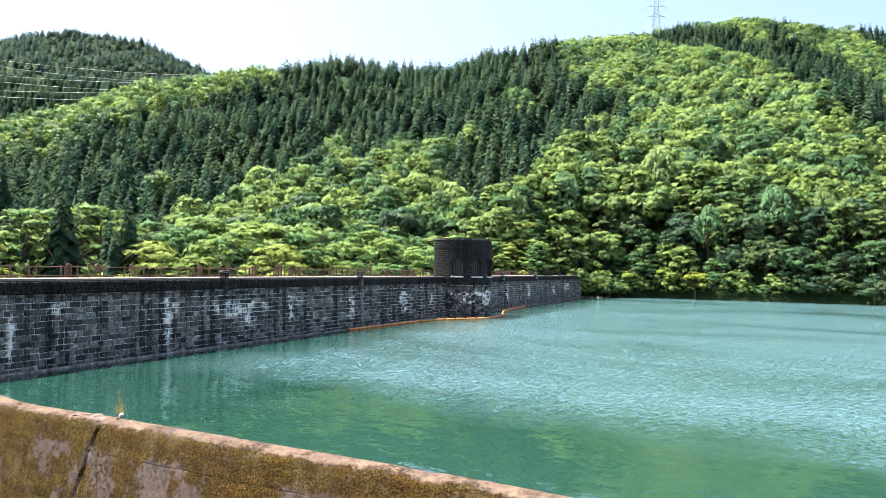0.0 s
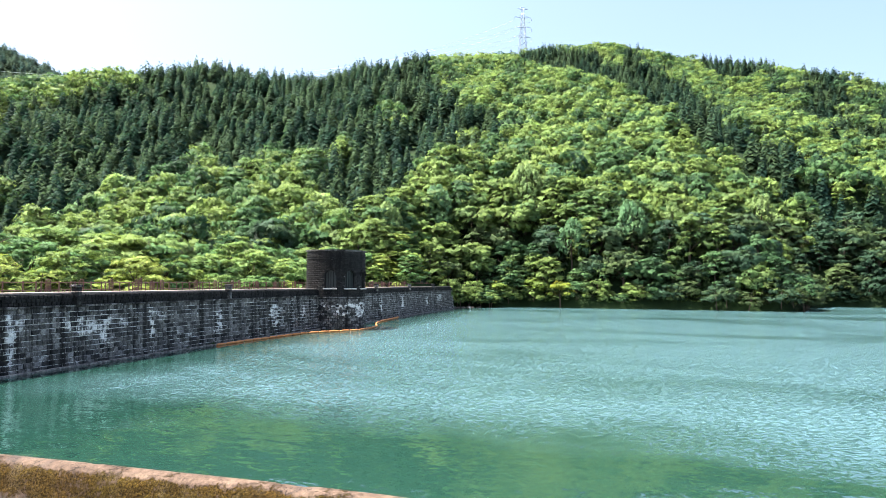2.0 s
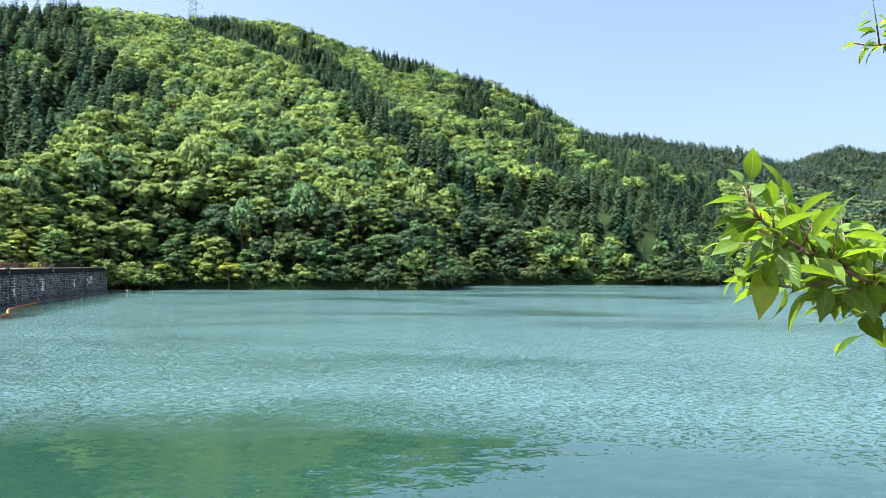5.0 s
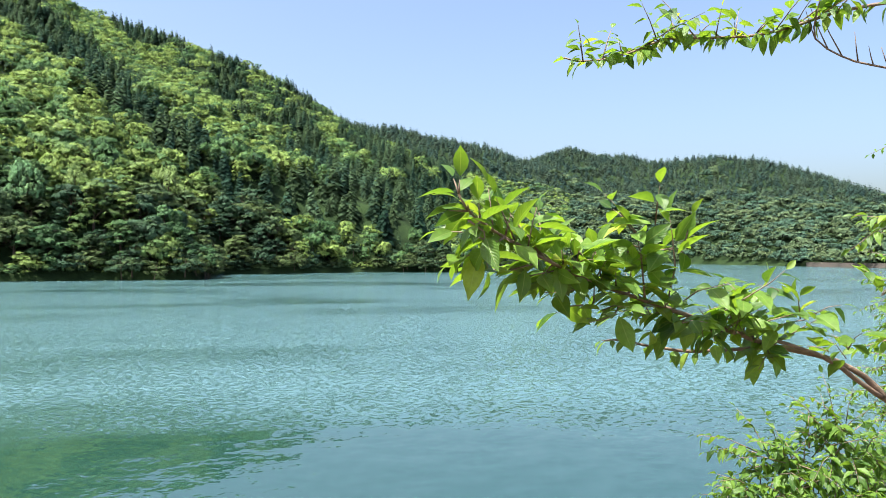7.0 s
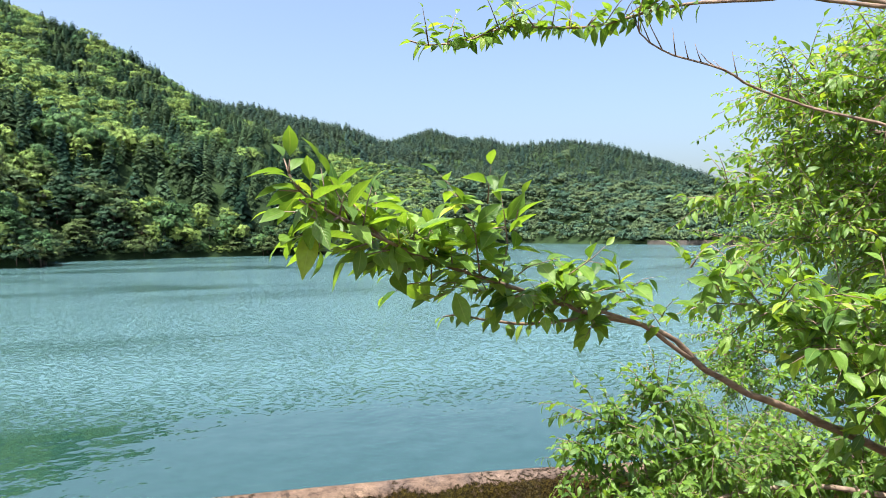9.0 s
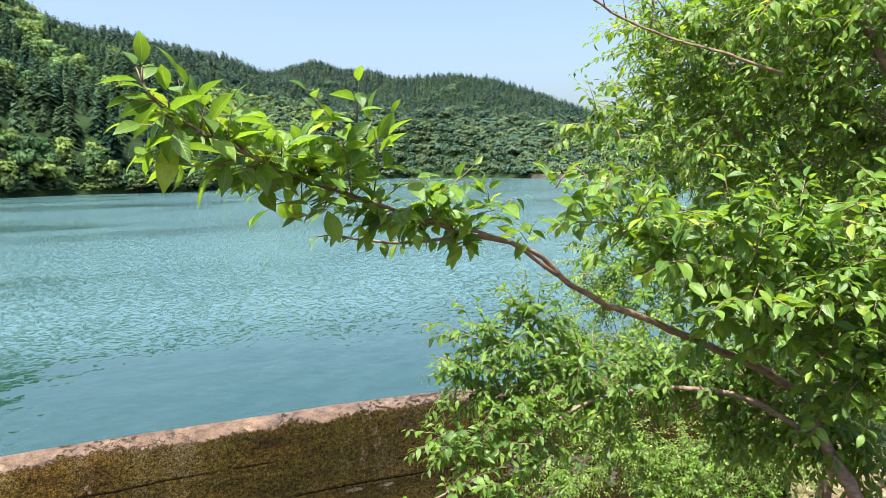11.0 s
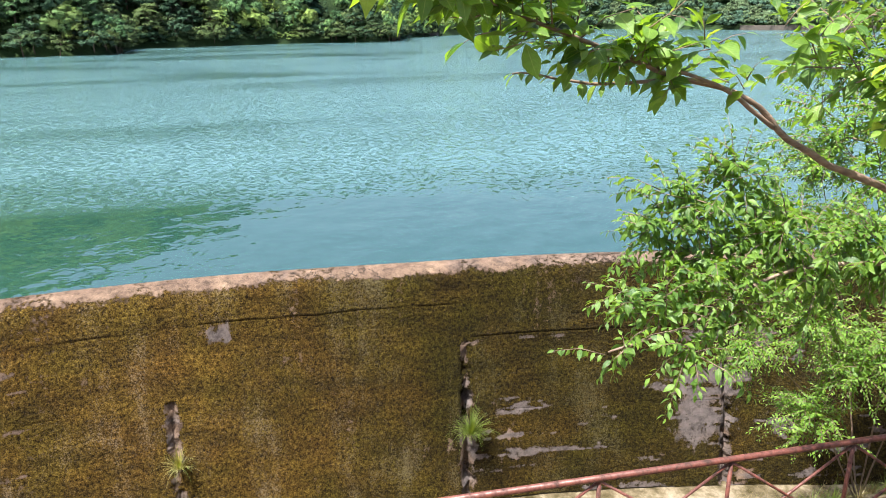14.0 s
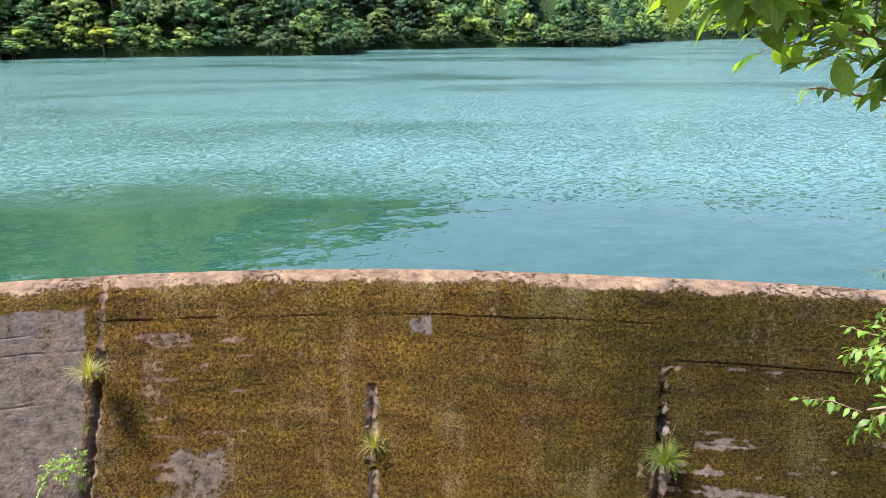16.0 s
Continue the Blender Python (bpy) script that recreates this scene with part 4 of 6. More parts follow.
for w in WINDOWS:
    bm = bmesh.new()
    h = WIN_Z1 - WIN_Z0
    ring_pts = [(-WIN_W / 2, 0), (WIN_W / 2, 0)] + [(WIN_W / 2 * math.cos(a), h - WIN_W / 2 + WIN_W / 2 * math.sin(a)) for a in np.linspace(0, math.pi, 13)]
    bm.faces.new([bm.verts.new((x * 1.05, 0, z)) for x, z in ring_pts])
    window = part("window", bm, M_SHUTTER, tower, "dark arched window")
    window.matrix_local = tower_at(w, TOWER_R - 0.38, WIN_Z0)
    for x in (-0.28, 0.0, 0.28):
        bm = bmesh.new()
        box(bm, x - 0.025, 0.0, 0.0, x + 0.025, 0.05, h - 0.12, bevel=0.006)
        part("bar", bm, M_BAND, window)
    bm = bmesh.new()
    box(bm, -WIN_W / 2 - 0.12, -0.1, -0.16, WIN_W / 2 + 0.12, 0.50, -0.01, bevel=0.02)
    part("sill", bm, M_PALE, window, "pale stone sill")
    for k in range(11):
        a = math.pi * (k + 0.5) / 11
        m = Matrix.Translation((0, 0.37, h - WIN_W / 2)) @ Matrix.Rotation(-(a - math.pi / 2), 4, "Y") @ Matrix.Translation((0, 0, WIN_W / 2 + 0.11))
        bm = bmesh.new()
        box(bm, -0.075, -0.06, -0.1, 0.075, 0.05, 0.1, m, bevel=0.012)
        part("voussoir", bm, M_BAND, window)

# ---- floating boom ----
boom_line = spline(((46.4, 37.10, 0.06), (52.6, 37.60, 0.06), (60.9, 37.73, 0.06), (66.5, 35.6, 0.06), (69.2, 35.44, 0.06), (73.6, 36.38, 0.06), (76.0, 37.6, 0.06), (82.3, 40.25, 0.06), (95.0, 43.2, 0.06)), 0.02)
run3 = np.concatenate([[0], np.cumsum(np.linalg.norm(np.diff(boom_line, axis=0), axis=1))])
boom = tagged(new("floating_boom"), "orange floating boom strung along the dam", "boom")
s = 0.0
while s < run3[-1] - 1.5:
    pts = [tuple(np.interp(s + q, run3, boom_line[:, c]) for c in range(3)) for q in (0.0, 0.06, 0.4, 0.8, 1.2, 1.26)]
    bm = bmesh.new()
    tube(bm, pts, [0.04, 0.09, 0.11, 0.11, 0.09, 0.04], 8)
    part("float", bm, M_BOOM, boom, smooth=True)
    s += 1.34

# ---- red pipe railing ----
RAIL_A, RAIL_B = Vector((5.9, 1.15, 1.0)), Vector((2.39, -9.54, 1.0))
railing = tagged(new("pipe_railing"), "rusty red pipe railing with crossed braces", "railing")
step = (RAIL_B - RAIL_A) / 8
n_post = 11


def pipe(name, a, b, r, parent=railing):
    bm = bmesh.new()
    tube(bm, [a, b], r, 10)
    return part(name, bm, M_RUST, parent, smooth=True)


tops = [RAIL_A + step * k for k in range(n_post + 1)]
pipe("top_rail", tops[0], tops[-1], 0.033)
down = Vector((0, 0, -1.12))
for k, p in enumerate(tops):
    pipe("post", p + Vector((0, 0, -0.02)), p + down + Vector((0, 0, -0.25)), 0.021)
    if k:
        q = tops[k - 1]
        pipe("brace", q + Vector((0, 0, -0.03)), p + down * 0.93, 0.015)
        pipe("brace", p + Vector((0, 0, -0.03)), q + down * 0.93, 0.015)
# a loose rod standing in the channel against the wall
bm = bmesh.new()
tube(bm, [(12.86, 2.05, -5.0), (13.05, 1.98, -4.05)], [0.04, 0.036], 8)
tagged(part("stake", bm, M_PALE, smooth=True), "pale weathered stake leaning on the spillway wall", "stake")

# ---- pylon and lines ----
def strut(bm, a, b, r=0.12):
    tube(bm, [a, b], r, 4)


PX, PY, PZ = polar(75.45, 660.0, 18.4, 9.0)
pylon = tagged(new("power_pylon"), "grey lattice power pylon on the ridge", "pylon")
pylon.location = (PX, PY, PZ)
bm = bmesh.new()
wide = lambda z: 3.4 * (1 - z / 52) + 0.6
levels = np.linspace(0, 49.5, 14)
for sx, sy in ((1, 1), (1, -1), (-1, 1), (-1, -1)):
    strut(bm, (sx * wide(0), sy * wide(0), -2), (sx * wide(49.5), sy * wide(49.5), 49.5), 0.2)
for z0, z1 in zip(levels[:-1], levels[1:]):
    for sx, sy in ((1, 1), (1, -1), (-1, -1), (-1, 1)):
        tx, ty = sy, -sx
        strut(bm, (sx * wide(z0), sy * wide(z0), z0), (tx * wide(z1), ty * wide(z1), z1), 0.13)
        strut(bm, (tx * wide(z0), ty * wide(z0), z0), (sx * wide(z1), sy * wide(z1), z1), 0.13)
part("lattice_mast", bm, M_STEEL, pylon)
turned = Matrix.Rotation(radians(-60), 3, "Z")
ARMS = (21.5, 31.0, 40.5)
for z, reach in [(z, 8.0) for z in ARMS] + [(48.5, 5.0)]:
    for side in (-1, 1):
        bm = bmesh.new()
        tip = turned @ Vector((side * reach, 0, z + 0.4))
        for o in (-0.6, 0.6):
            strut(bm, turned @ Vector((0, o, z)), tip, 0.15)
        strut(bm, turned @ Vector((0, 0, z + 2.4)), tip, 0.15)
        if reach > 6:
            strut(bm, tip, tip + turned @ Vector((side * 1.0, 0, -3.4)), 0.16)
        part("cross_arm", bm, M_STEEL, pylon)
for k, z in enumerate(ARMS):
    for side in (-1, 1):
        a = Vector((PX, PY, PZ)) + turned @ Vector((side * 9.0, 0, z - 3.0))
        b = Vector(polar(14.0, 520.0, 10.5 + 1.55 * k))
        bm = bmesh.new()
        sag = 35 + 8 * k - 3 * side
        pts = [a.lerp(b, t) - Vector((0, 0, sag * 4 * t * (1 - t))) for t in np.linspace(0, 1, 32)]
        tube(bm, pts, 0.085, 4)
        tagged(part("power_line", bm, M_STEEL), "thin power line crossing the valley", "power line", "power lines")

# ---- forest ----


def unit(v):
    return v / np.linalg.norm(v, axis=-1, keepdims=True)


class Crown:
    """Foliage patches: corners (n, 3, 3), the rounded normals at the corners, and a tint for each patch."""

    def __init__(self, verts, normals, tint):
        self.verts, self.normals, self.tint = verts, normals, tint


def patches(pos, face, size, r):
    """Three-cornered sprays at pos, facing the way face points."""
    n = len(pos)
    u = unit(np.cross(face, r.normal(size=(n, 3))))
    w = np.cross(face, u)
    s = size[:, None]
    stretch = r.uniform(0.75, 1.25, (n, 1))
    return np.stack([pos - u * s * 0.75 * stretch - w * s * 0.5, pos + u * s * 0.75 * stretch - w * s * 0.5, pos + w * s], 1)


def heap(centres, radii, flat, each, r, big=0.66, low=-0.25):
    """Rounded heaps of sprays about the centres, each heap flattened; the normals follow the heap and the whole crown."""
    n = len(centres) * each
    k = np.repeat(np.arange(len(centres)), each)
    z = 1 - (1 - low) * ((np.tile(np.arange(each), len(centres)) + r.uniform(0, 1, n)) / each)
    a = r.uniform(0, 6.283, n)
    q = np.sqrt(np.clip(1 - z * z, 0, 1))
    d = np.stack([np.cos(a) * q, np.sin(a) * q, z], -1)
    squash = np.stack([np.ones(len(centres)), np.ones(len(centres)), flat * np.ones(len(centres))], -1)
    pos = centres[k] + d * radii[k][:, None] * squash[k] * r.uniform(0.82, 1.1, (n, 1))
    way = unit(d / squash[k])
    v = patches(pos, unit(way + r.normal(size=(n, 3)) * 0.32), radii[k] * big * r.uniform(0.65, 1.25, n), r)
    own = unit((v - centres[k][:, None]) / squash[k][:, None] ** 2)
    whole = unit(v - np.array([0, 0, 0.25]))
    nrm = unit(own * 0.75 + whole * 0.35 + r.normal(size=(n, 1, 3)) * 0.13)
    tint = np.clip(0.5 + r.normal(0, 0.13, len(centres))[k] + r.normal(0, 0.05, n), 0, 1)
    return Crown(v, nrm, tint)


def round_crown(n_lobes, each, seed, flat=0.72, lo=0.13, hi=0.21):
    """A rounded crown of many lobes, about 1 wide and 1 high, its base at 0."""
    r = np.random.RandomState(seed)
    z = r.uniform(-0.35, 1.0, n_lobes)
    a = np.arange(n_lobes) * 2.4 + r.uniform(0, 0.8, n_lobes)
    q = np.sqrt(1 - z * z)
    c = np.stack([np.cos(a) * q, np.sin(a) * q, z], -1) * r.uniform(0.72, 1.05, (n_lobes, 1)) * np.array([0.36, 0.36, 0.38]) + np.array([0, 0, 0.46])
    return heap(c, r.uniform(lo, hi, n_lobes), flat, each, r)


def tier_crown(n_pads, each, seed, lo=0.11, hi=0.2, flat=0.42):
    """A layered crown: flat tiers of foliage with gaps between, about 1 wide and 1 high."""
    r = np.random.RandomState(seed)
    h = (np.arange(n_pads) + r.uniform(0.1, 0.9, n_pads)) / n_pads
    reach = 0.43 * np.sqrt(np.clip(1.06 - h, 0.03, 1)) * r.uniform(0.45, 1.05, n_pads)
    a = np.arange(n_pads) * 2.4 + r.uniform(0, 0.9, n_pads)
    c = np.stack([np.cos(a) * reach, np.sin(a) * reach, 0.06 + h * 0.84], -1)
    return heap(c, r.uniform(lo, hi, n_pads), flat * r.uniform(0.75, 1.3, n_pads), each, r, 0.64, -0.05)


def cone_crown(n_bough, seed):
    """A conifer of drooping boughs in whorls, 1 high and about 0.34 wide: each bough a pointed spray."""
    r = np.random.RandomState(seed)
    h = 0.05 + 0.93 * (1 - np.sqrt((np.arange(n_bough) + r.uniform(0, 1, n_bough)) / n_bough))
    a = np.arange(n_bough) * 2.4 + r.uniform(0, 0.9, n_bough)
    side = 1 + 0.16 * np.sin(a * 2 + seed)
    reach = (0.010 + 0.245 * (1 - h) ** 0.92) * r.uniform(0.72, 1.18, n_bough) * side
    out = np.stack([np.cos(a), np.sin(a), 0 * a], -1)
    across = np.stack([-np.sin(a), np.cos(a), r.normal(0, 0.25, n_bough)], -1)
    base = out * (reach * 0.3)[:, None] + np.stack([0 * h, 0 * h, h + 0.03], -1)
    tip = out * (reach * 1.1)[:, None] + np.stack([0 * h, 0 * h, h - reach * r.uniform(0.25, 0.7, n_bough)], -1)
    w = (reach * 0.42 + 0.014)[:, None] * across
    v = np.stack([base - w, base + w, tip], 1)
    nrm = unit(out[:, None] * 0.8 + unit(across)[:, None] * np.array([-0.45, 0.45, 0])[None, :, None] + np.array([0, 0, 0.62])
               + np.array([0, 0, 1.0]) * np.array([0.2, 0.2, -0.4])[None, :, None] + r.normal(size=(n_bough, 1, 3)) * 0.14)
    return Crown(v, nrm, np.clip(0.5 + r.normal(0, 0.14, n_bough), 0, 1))


def leaves_mesh(name, verts, normals, tint, material):
    """One mesh of separate small faces; tint: one value a face."""
    n, k, _ = verts.shape
    me = bpy.data.meshes.new(name)
    me.vertices.add(n * k)
    me.vertices.foreach_set("co", verts.astype(np.float32).ravel())
    set_faces(me, np.arange(n * k).reshape(n, k), smooth=False)
    a = me.attributes.new("tint", "FLOAT", "FACE")
    a.data.foreach_set("value", tint.astype(np.float32))
    a = me.attributes.new("lobe", "FLOAT_VECTOR", "POINT")
    a.data.foreach_set("vector", normals.astype(np.float32).ravel())
    a = me.attributes.new("corner", "FLOAT_VECTOR", "POINT")
    corner = np.eye(3)
    a.data.foreach_set("vector", np.tile(corner.ravel(), n).astype(np.float32))
    me.materials.append(material)
    return me


BROAD_FAR = [round_crown(9, 9, s, 0.7, 0.17, 0.26) for s in range(4)] + [tier_crown(11, 9, s, 0.16, 0.25, 0.5) for s in (4, 5, 6)]
CONIFER_FAR = [cone_crown(92, s) for s in range(5)]
CONIFER_THIN = [cone_crown(40, s) for s in range(6, 10)]


# stands of conifers: (azimuth, distance, half width)
STANDS = ((77.1, 572, 24), (79.7, 542, 24), (82.5, 500, 23), (91.6, 598, 26))

# the plantation on the near hill: azimuth, lowest and highest slope angle of its trees
PLANTED = ((14, 1.6, 5), (26.6, 1.9, 8), (31, 2.5, 9.5), (37, 4.2, 12.2), (41.5, 6, 14), (45, 7.5, 15), (50.4, 8.8, 30), (56, 9.6, 30), (58, 10.2, 30), (59.2, 6.4, 30), (65.4, 6.4, 30),
           (66.2, 9, 30), (67.3, 10.3, 30), (68.2, 10.6, 16.5), (71, 11.2, 14.8), (74, 12.8, 13.8), (75.5, 13.6, 13.6))


def is_conifer(x, y, z):
    az, d = np.degrees(np.arctan2(x, y)), np.hypot(x, y)
    el = np.degrees(np.arctan2(z + 8 - EYE_Z, d))
    w = wave(x, y, 60, 11) * 0.5 + wave(x, y, 160, 12) * 0.5
    f = wave(x, y, 26, 13)
    c = np.zeros(x.shape, bool)
    for a0, d0, r in STANDS:
        c |= (np.radians(az - a0) * d / r) ** 2 + ((d - d0) / (2.3 * r)) ** 2 < 1.15 + 0.5 * w
    plan = np.array(PLANTED)
    low, high = np.interp(az, plan[:, 0], plan[:, 1]), np.interp(az, plan[:, 0], plan[:, 2])
    c |= (d < 500) & (az < 75.5) & (el > low + 0.7 * f) & (el < high + 0.5 * f)
    # glades of pale broadleaf trees in the plantation
    for a0, e0, ra, re in ((50.0, 10.0, 1.4, 0.8), (56.8, 10.2, 1.8, 0.7), (64.6, 14.3, 1.0, 0.8), (61.0, 11.2, 0.6, 0.5), (36.5, 6.5, 0.8, 0.4)):
        c &= ((az - a0) / ra) ** 2 + ((el - e0) / re) ** 2 > 1 + 0.5 * f
    # slanting belts on the further hill
    belt = el + 0.7 * (az - 87.4) - 14.7
    c |= (d < 700) & (az > 83.5) & (az < 98.5) & (np.abs(belt + 0.2) < 1.5 + 0.8 * f)
    c |= (d < 700) & (az > 96.5) & (az < 117) & (el > 3.4 + 0.5 * f) & (el < 7.4 + 0.6 * f - 0.16 * np.maximum(az - 106, 0))
    c |= (d < 700) & (az > 94) & (az < 117) & (belt > 4.4 + 0.9 * f) & (wave(x, y, 48, 14) > -0.28)
    c |= (az < 46) & (d > 500)
    c |= (d > 700) & (az > 98) & (az < 122)
    c |= (d > 700) & (az >= 122) & (el > 4.7 + 0.7 * f - 0.05 * np.maximum(az - 135, 0)) & (w > -0.75)
    return c


def scatter(spacing, az0, az1, d0, d1, seed):
    r = np.random.RandomState(seed)
    x0, x1, y0, y1 = 0, d1, -d1, d1
    xs, ys = np.meshgrid(np.arange(x0, x1, spacing), np.arange(y0, y1, spacing * 0.866))
    xs = xs + (np.arange(xs.shape[0]) % 2)[:, None] * spacing / 2
    x = (xs + r.uniform(-0.4, 0.4, xs.shape) * spacing).ravel()
    y = (ys + r.uniform(-0.4, 0.4, ys.shape) * spacing).ravel()
    az, d = np.degrees(np.arctan2(x, y)), np.hypot(x, y)
    keep = (az > az0) & (az < az1) & (d > d0) & (d < d1)
    x, y = x[keep], y[keep]
    z = land(x, y)
    # the slopes that fall away behind the crests stay bare
    lim = (z + 9 - EYE_Z) / np.hypot(x, y)
    hid = np.zeros(x.shape, bool)
    for s in np.linspace(0.3, 0.985, 48):
        zz = land(x * s, y * s)
        hid |= (zz + 1.5 - EYE_Z) / (np.hypot(x, y) * s) > lim
    ok = (z > 0.6) & ~hid
    return x[ok], y[ok], z[ok]


def forest(name, label, x, y, z, crowns, width, height, material, seed, sink=-0.5, spread=0.2, vary=0.32):
    r = np.random.RandomState(seed)
    out, nrm, tint = [], [], []
    pick = r.randint(0, len(crowns), len(x))
    patch = 0.5 + 0.22 * wave(x, y, 40, seed + 3) + r.normal(0, spread, len(x))
    for k, crown in enumerate(crowns):
        m = np.where(pick == k)[0]
        a = r.uniform(0, 6.28, len(m))
        s = r.uniform(1.02 - vary, 1.02 + vary, len(m))
        ca, sa = np.cos(a)[:, None, None], np.sin(a)[:, None, None]
        sx, sz = (width * s)[:, None, None], (height * (0.4 + 0.6 * s) * r.uniform(0.88, 1.15, len(m)))[:, None, None]
        v, w = crown.verts[None], crown.normals[None]
        px = (v[..., 0] * ca - v[..., 1] * sa) * sx + x[m][:, None, None]
        py = (v[..., 0] * sa + v[..., 1] * ca) * sx + y[m][:, None, None]
        pz = v[..., 2] * sz + z[m][:, None, None] + sink
        out.append(np.stack([px, py, pz], -1).reshape(-1, v.shape[2], 3))
        nrm.append(np.stack([w[..., 0] * ca - w[..., 1] * sa, w[..., 0] * sa + w[..., 1] * ca, w[..., 2] + 0 * ca], -1).reshape(-1, v.shape[2], 3))
        tint.append(np.clip(patch[m][:, None] + 0.7 * (crown.tint[None] - 0.5), 0, 1).ravel())
    me = leaves_mesh(name, np.concatenate(out), np.concatenate(nrm), np.concatenate(tint), material)
    return tagged(new(name, me), label, "forest", kind="stuff")


x1, y1, z1 = scatter(5.9, 14, 125, 205, 700, 21)
kept = ~is_conifer(x1, y1, z1) | (np.random.RandomState(24).rand(len(x1)) > 0.2)
x1, y1, z1 = x1[kept], y1[kept], z1[kept]
c1 = is_conifer(x1, y1, z1)
x2, y2, z2 = scatter(7.4, 14, 160, 440, 1150, 22)
far2 = np.hypot(x2, y2) > 700
far2 |= np.degrees(np.arctan2(x2, y2)) > 121
x2, y2, z2 = x2[far2], y2[far2], z2[far2]
c2 = is_conifer(x2, y2, z2)
lower = ~c1 & (np.hypot(x1, y1) < 330)
upper = ~c1 & ~lower
BROAD_LOW = [tier_crown(20, 14, s, 0.13, 0.22, 0.48) for s in (61, 62, 63)] + [round_crown(17, 15, s, 0.7, 0.15, 0.23) for s in (64, 65, 66)]
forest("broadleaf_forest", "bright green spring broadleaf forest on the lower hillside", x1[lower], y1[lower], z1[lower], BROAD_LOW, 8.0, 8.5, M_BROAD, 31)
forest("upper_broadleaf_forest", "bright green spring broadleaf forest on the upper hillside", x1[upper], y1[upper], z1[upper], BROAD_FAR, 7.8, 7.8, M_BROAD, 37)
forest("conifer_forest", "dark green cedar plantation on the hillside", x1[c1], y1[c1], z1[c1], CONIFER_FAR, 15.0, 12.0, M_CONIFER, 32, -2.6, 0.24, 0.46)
forest("far_broadleaf_forest", "green broadleaf forest on far hills, haze put into its colour", x2[~c2], y2[~c2], z2[~c2], BROAD_FAR[:4], 10.0, 8.5, M_HAZEBROAD, 33, -0.5, 0.15)
forest("far_conifer_forest", "conifer forest on far hills, haze put into its colour", x2[c2], y2[c2], z2[c2], CONIFER_THIN, 20.0, 13.0, M_HAZECONIFER, 34, -4.5, 0.16)


# ---- trees along the shore and behind the dam ----
def tree_kind(name, label, crown, width, height, trunk_r, material, seed):
    """One tree: an empty at its foot, a trunk with limbs, and a crown."""
    root = tagged(new(name), label, "tree", "trees along the shore")
    r = np.random.RandomState(seed)
    bm = bmesh.new()
    top = height * 0.72
    tube(bm, [(0, 0, -1.0), (0.1, 0.05, top * 0.3), (-0.1, 0.15, top * 0.65), (0.05, 0, top)], [trunk_r * 1.3, trunk_r, trunk_r * 0.7, trunk_r * 0.25], 7)
    for k in range(5):
        a, z0 = k * 2.4 + r.uniform(0, 1), top * r.uniform(0.3, 0.8)
        l = width * r.uniform(0.22, 0.38)
        tube(bm, [(0, 0, z0), (math.cos(a) * l * 0.5, math.sin(a) * l * 0.5, z0 + l * 0.45), (math.cos(a) * l, math.sin(a) * l, z0 + l * 0.7)],
             [trunk_r * 0.4, trunk_r * 0.25, trunk_r * 0.08], 5)
    part("trunk", bm, M_BARK, root, smooth=True)
    me = leaves_mesh("crown", crown.verts * np.array([width, width, height]), crown.normals, crown.tint, material)
    ob = new("crown", me)
    ob.parent = root
    return root


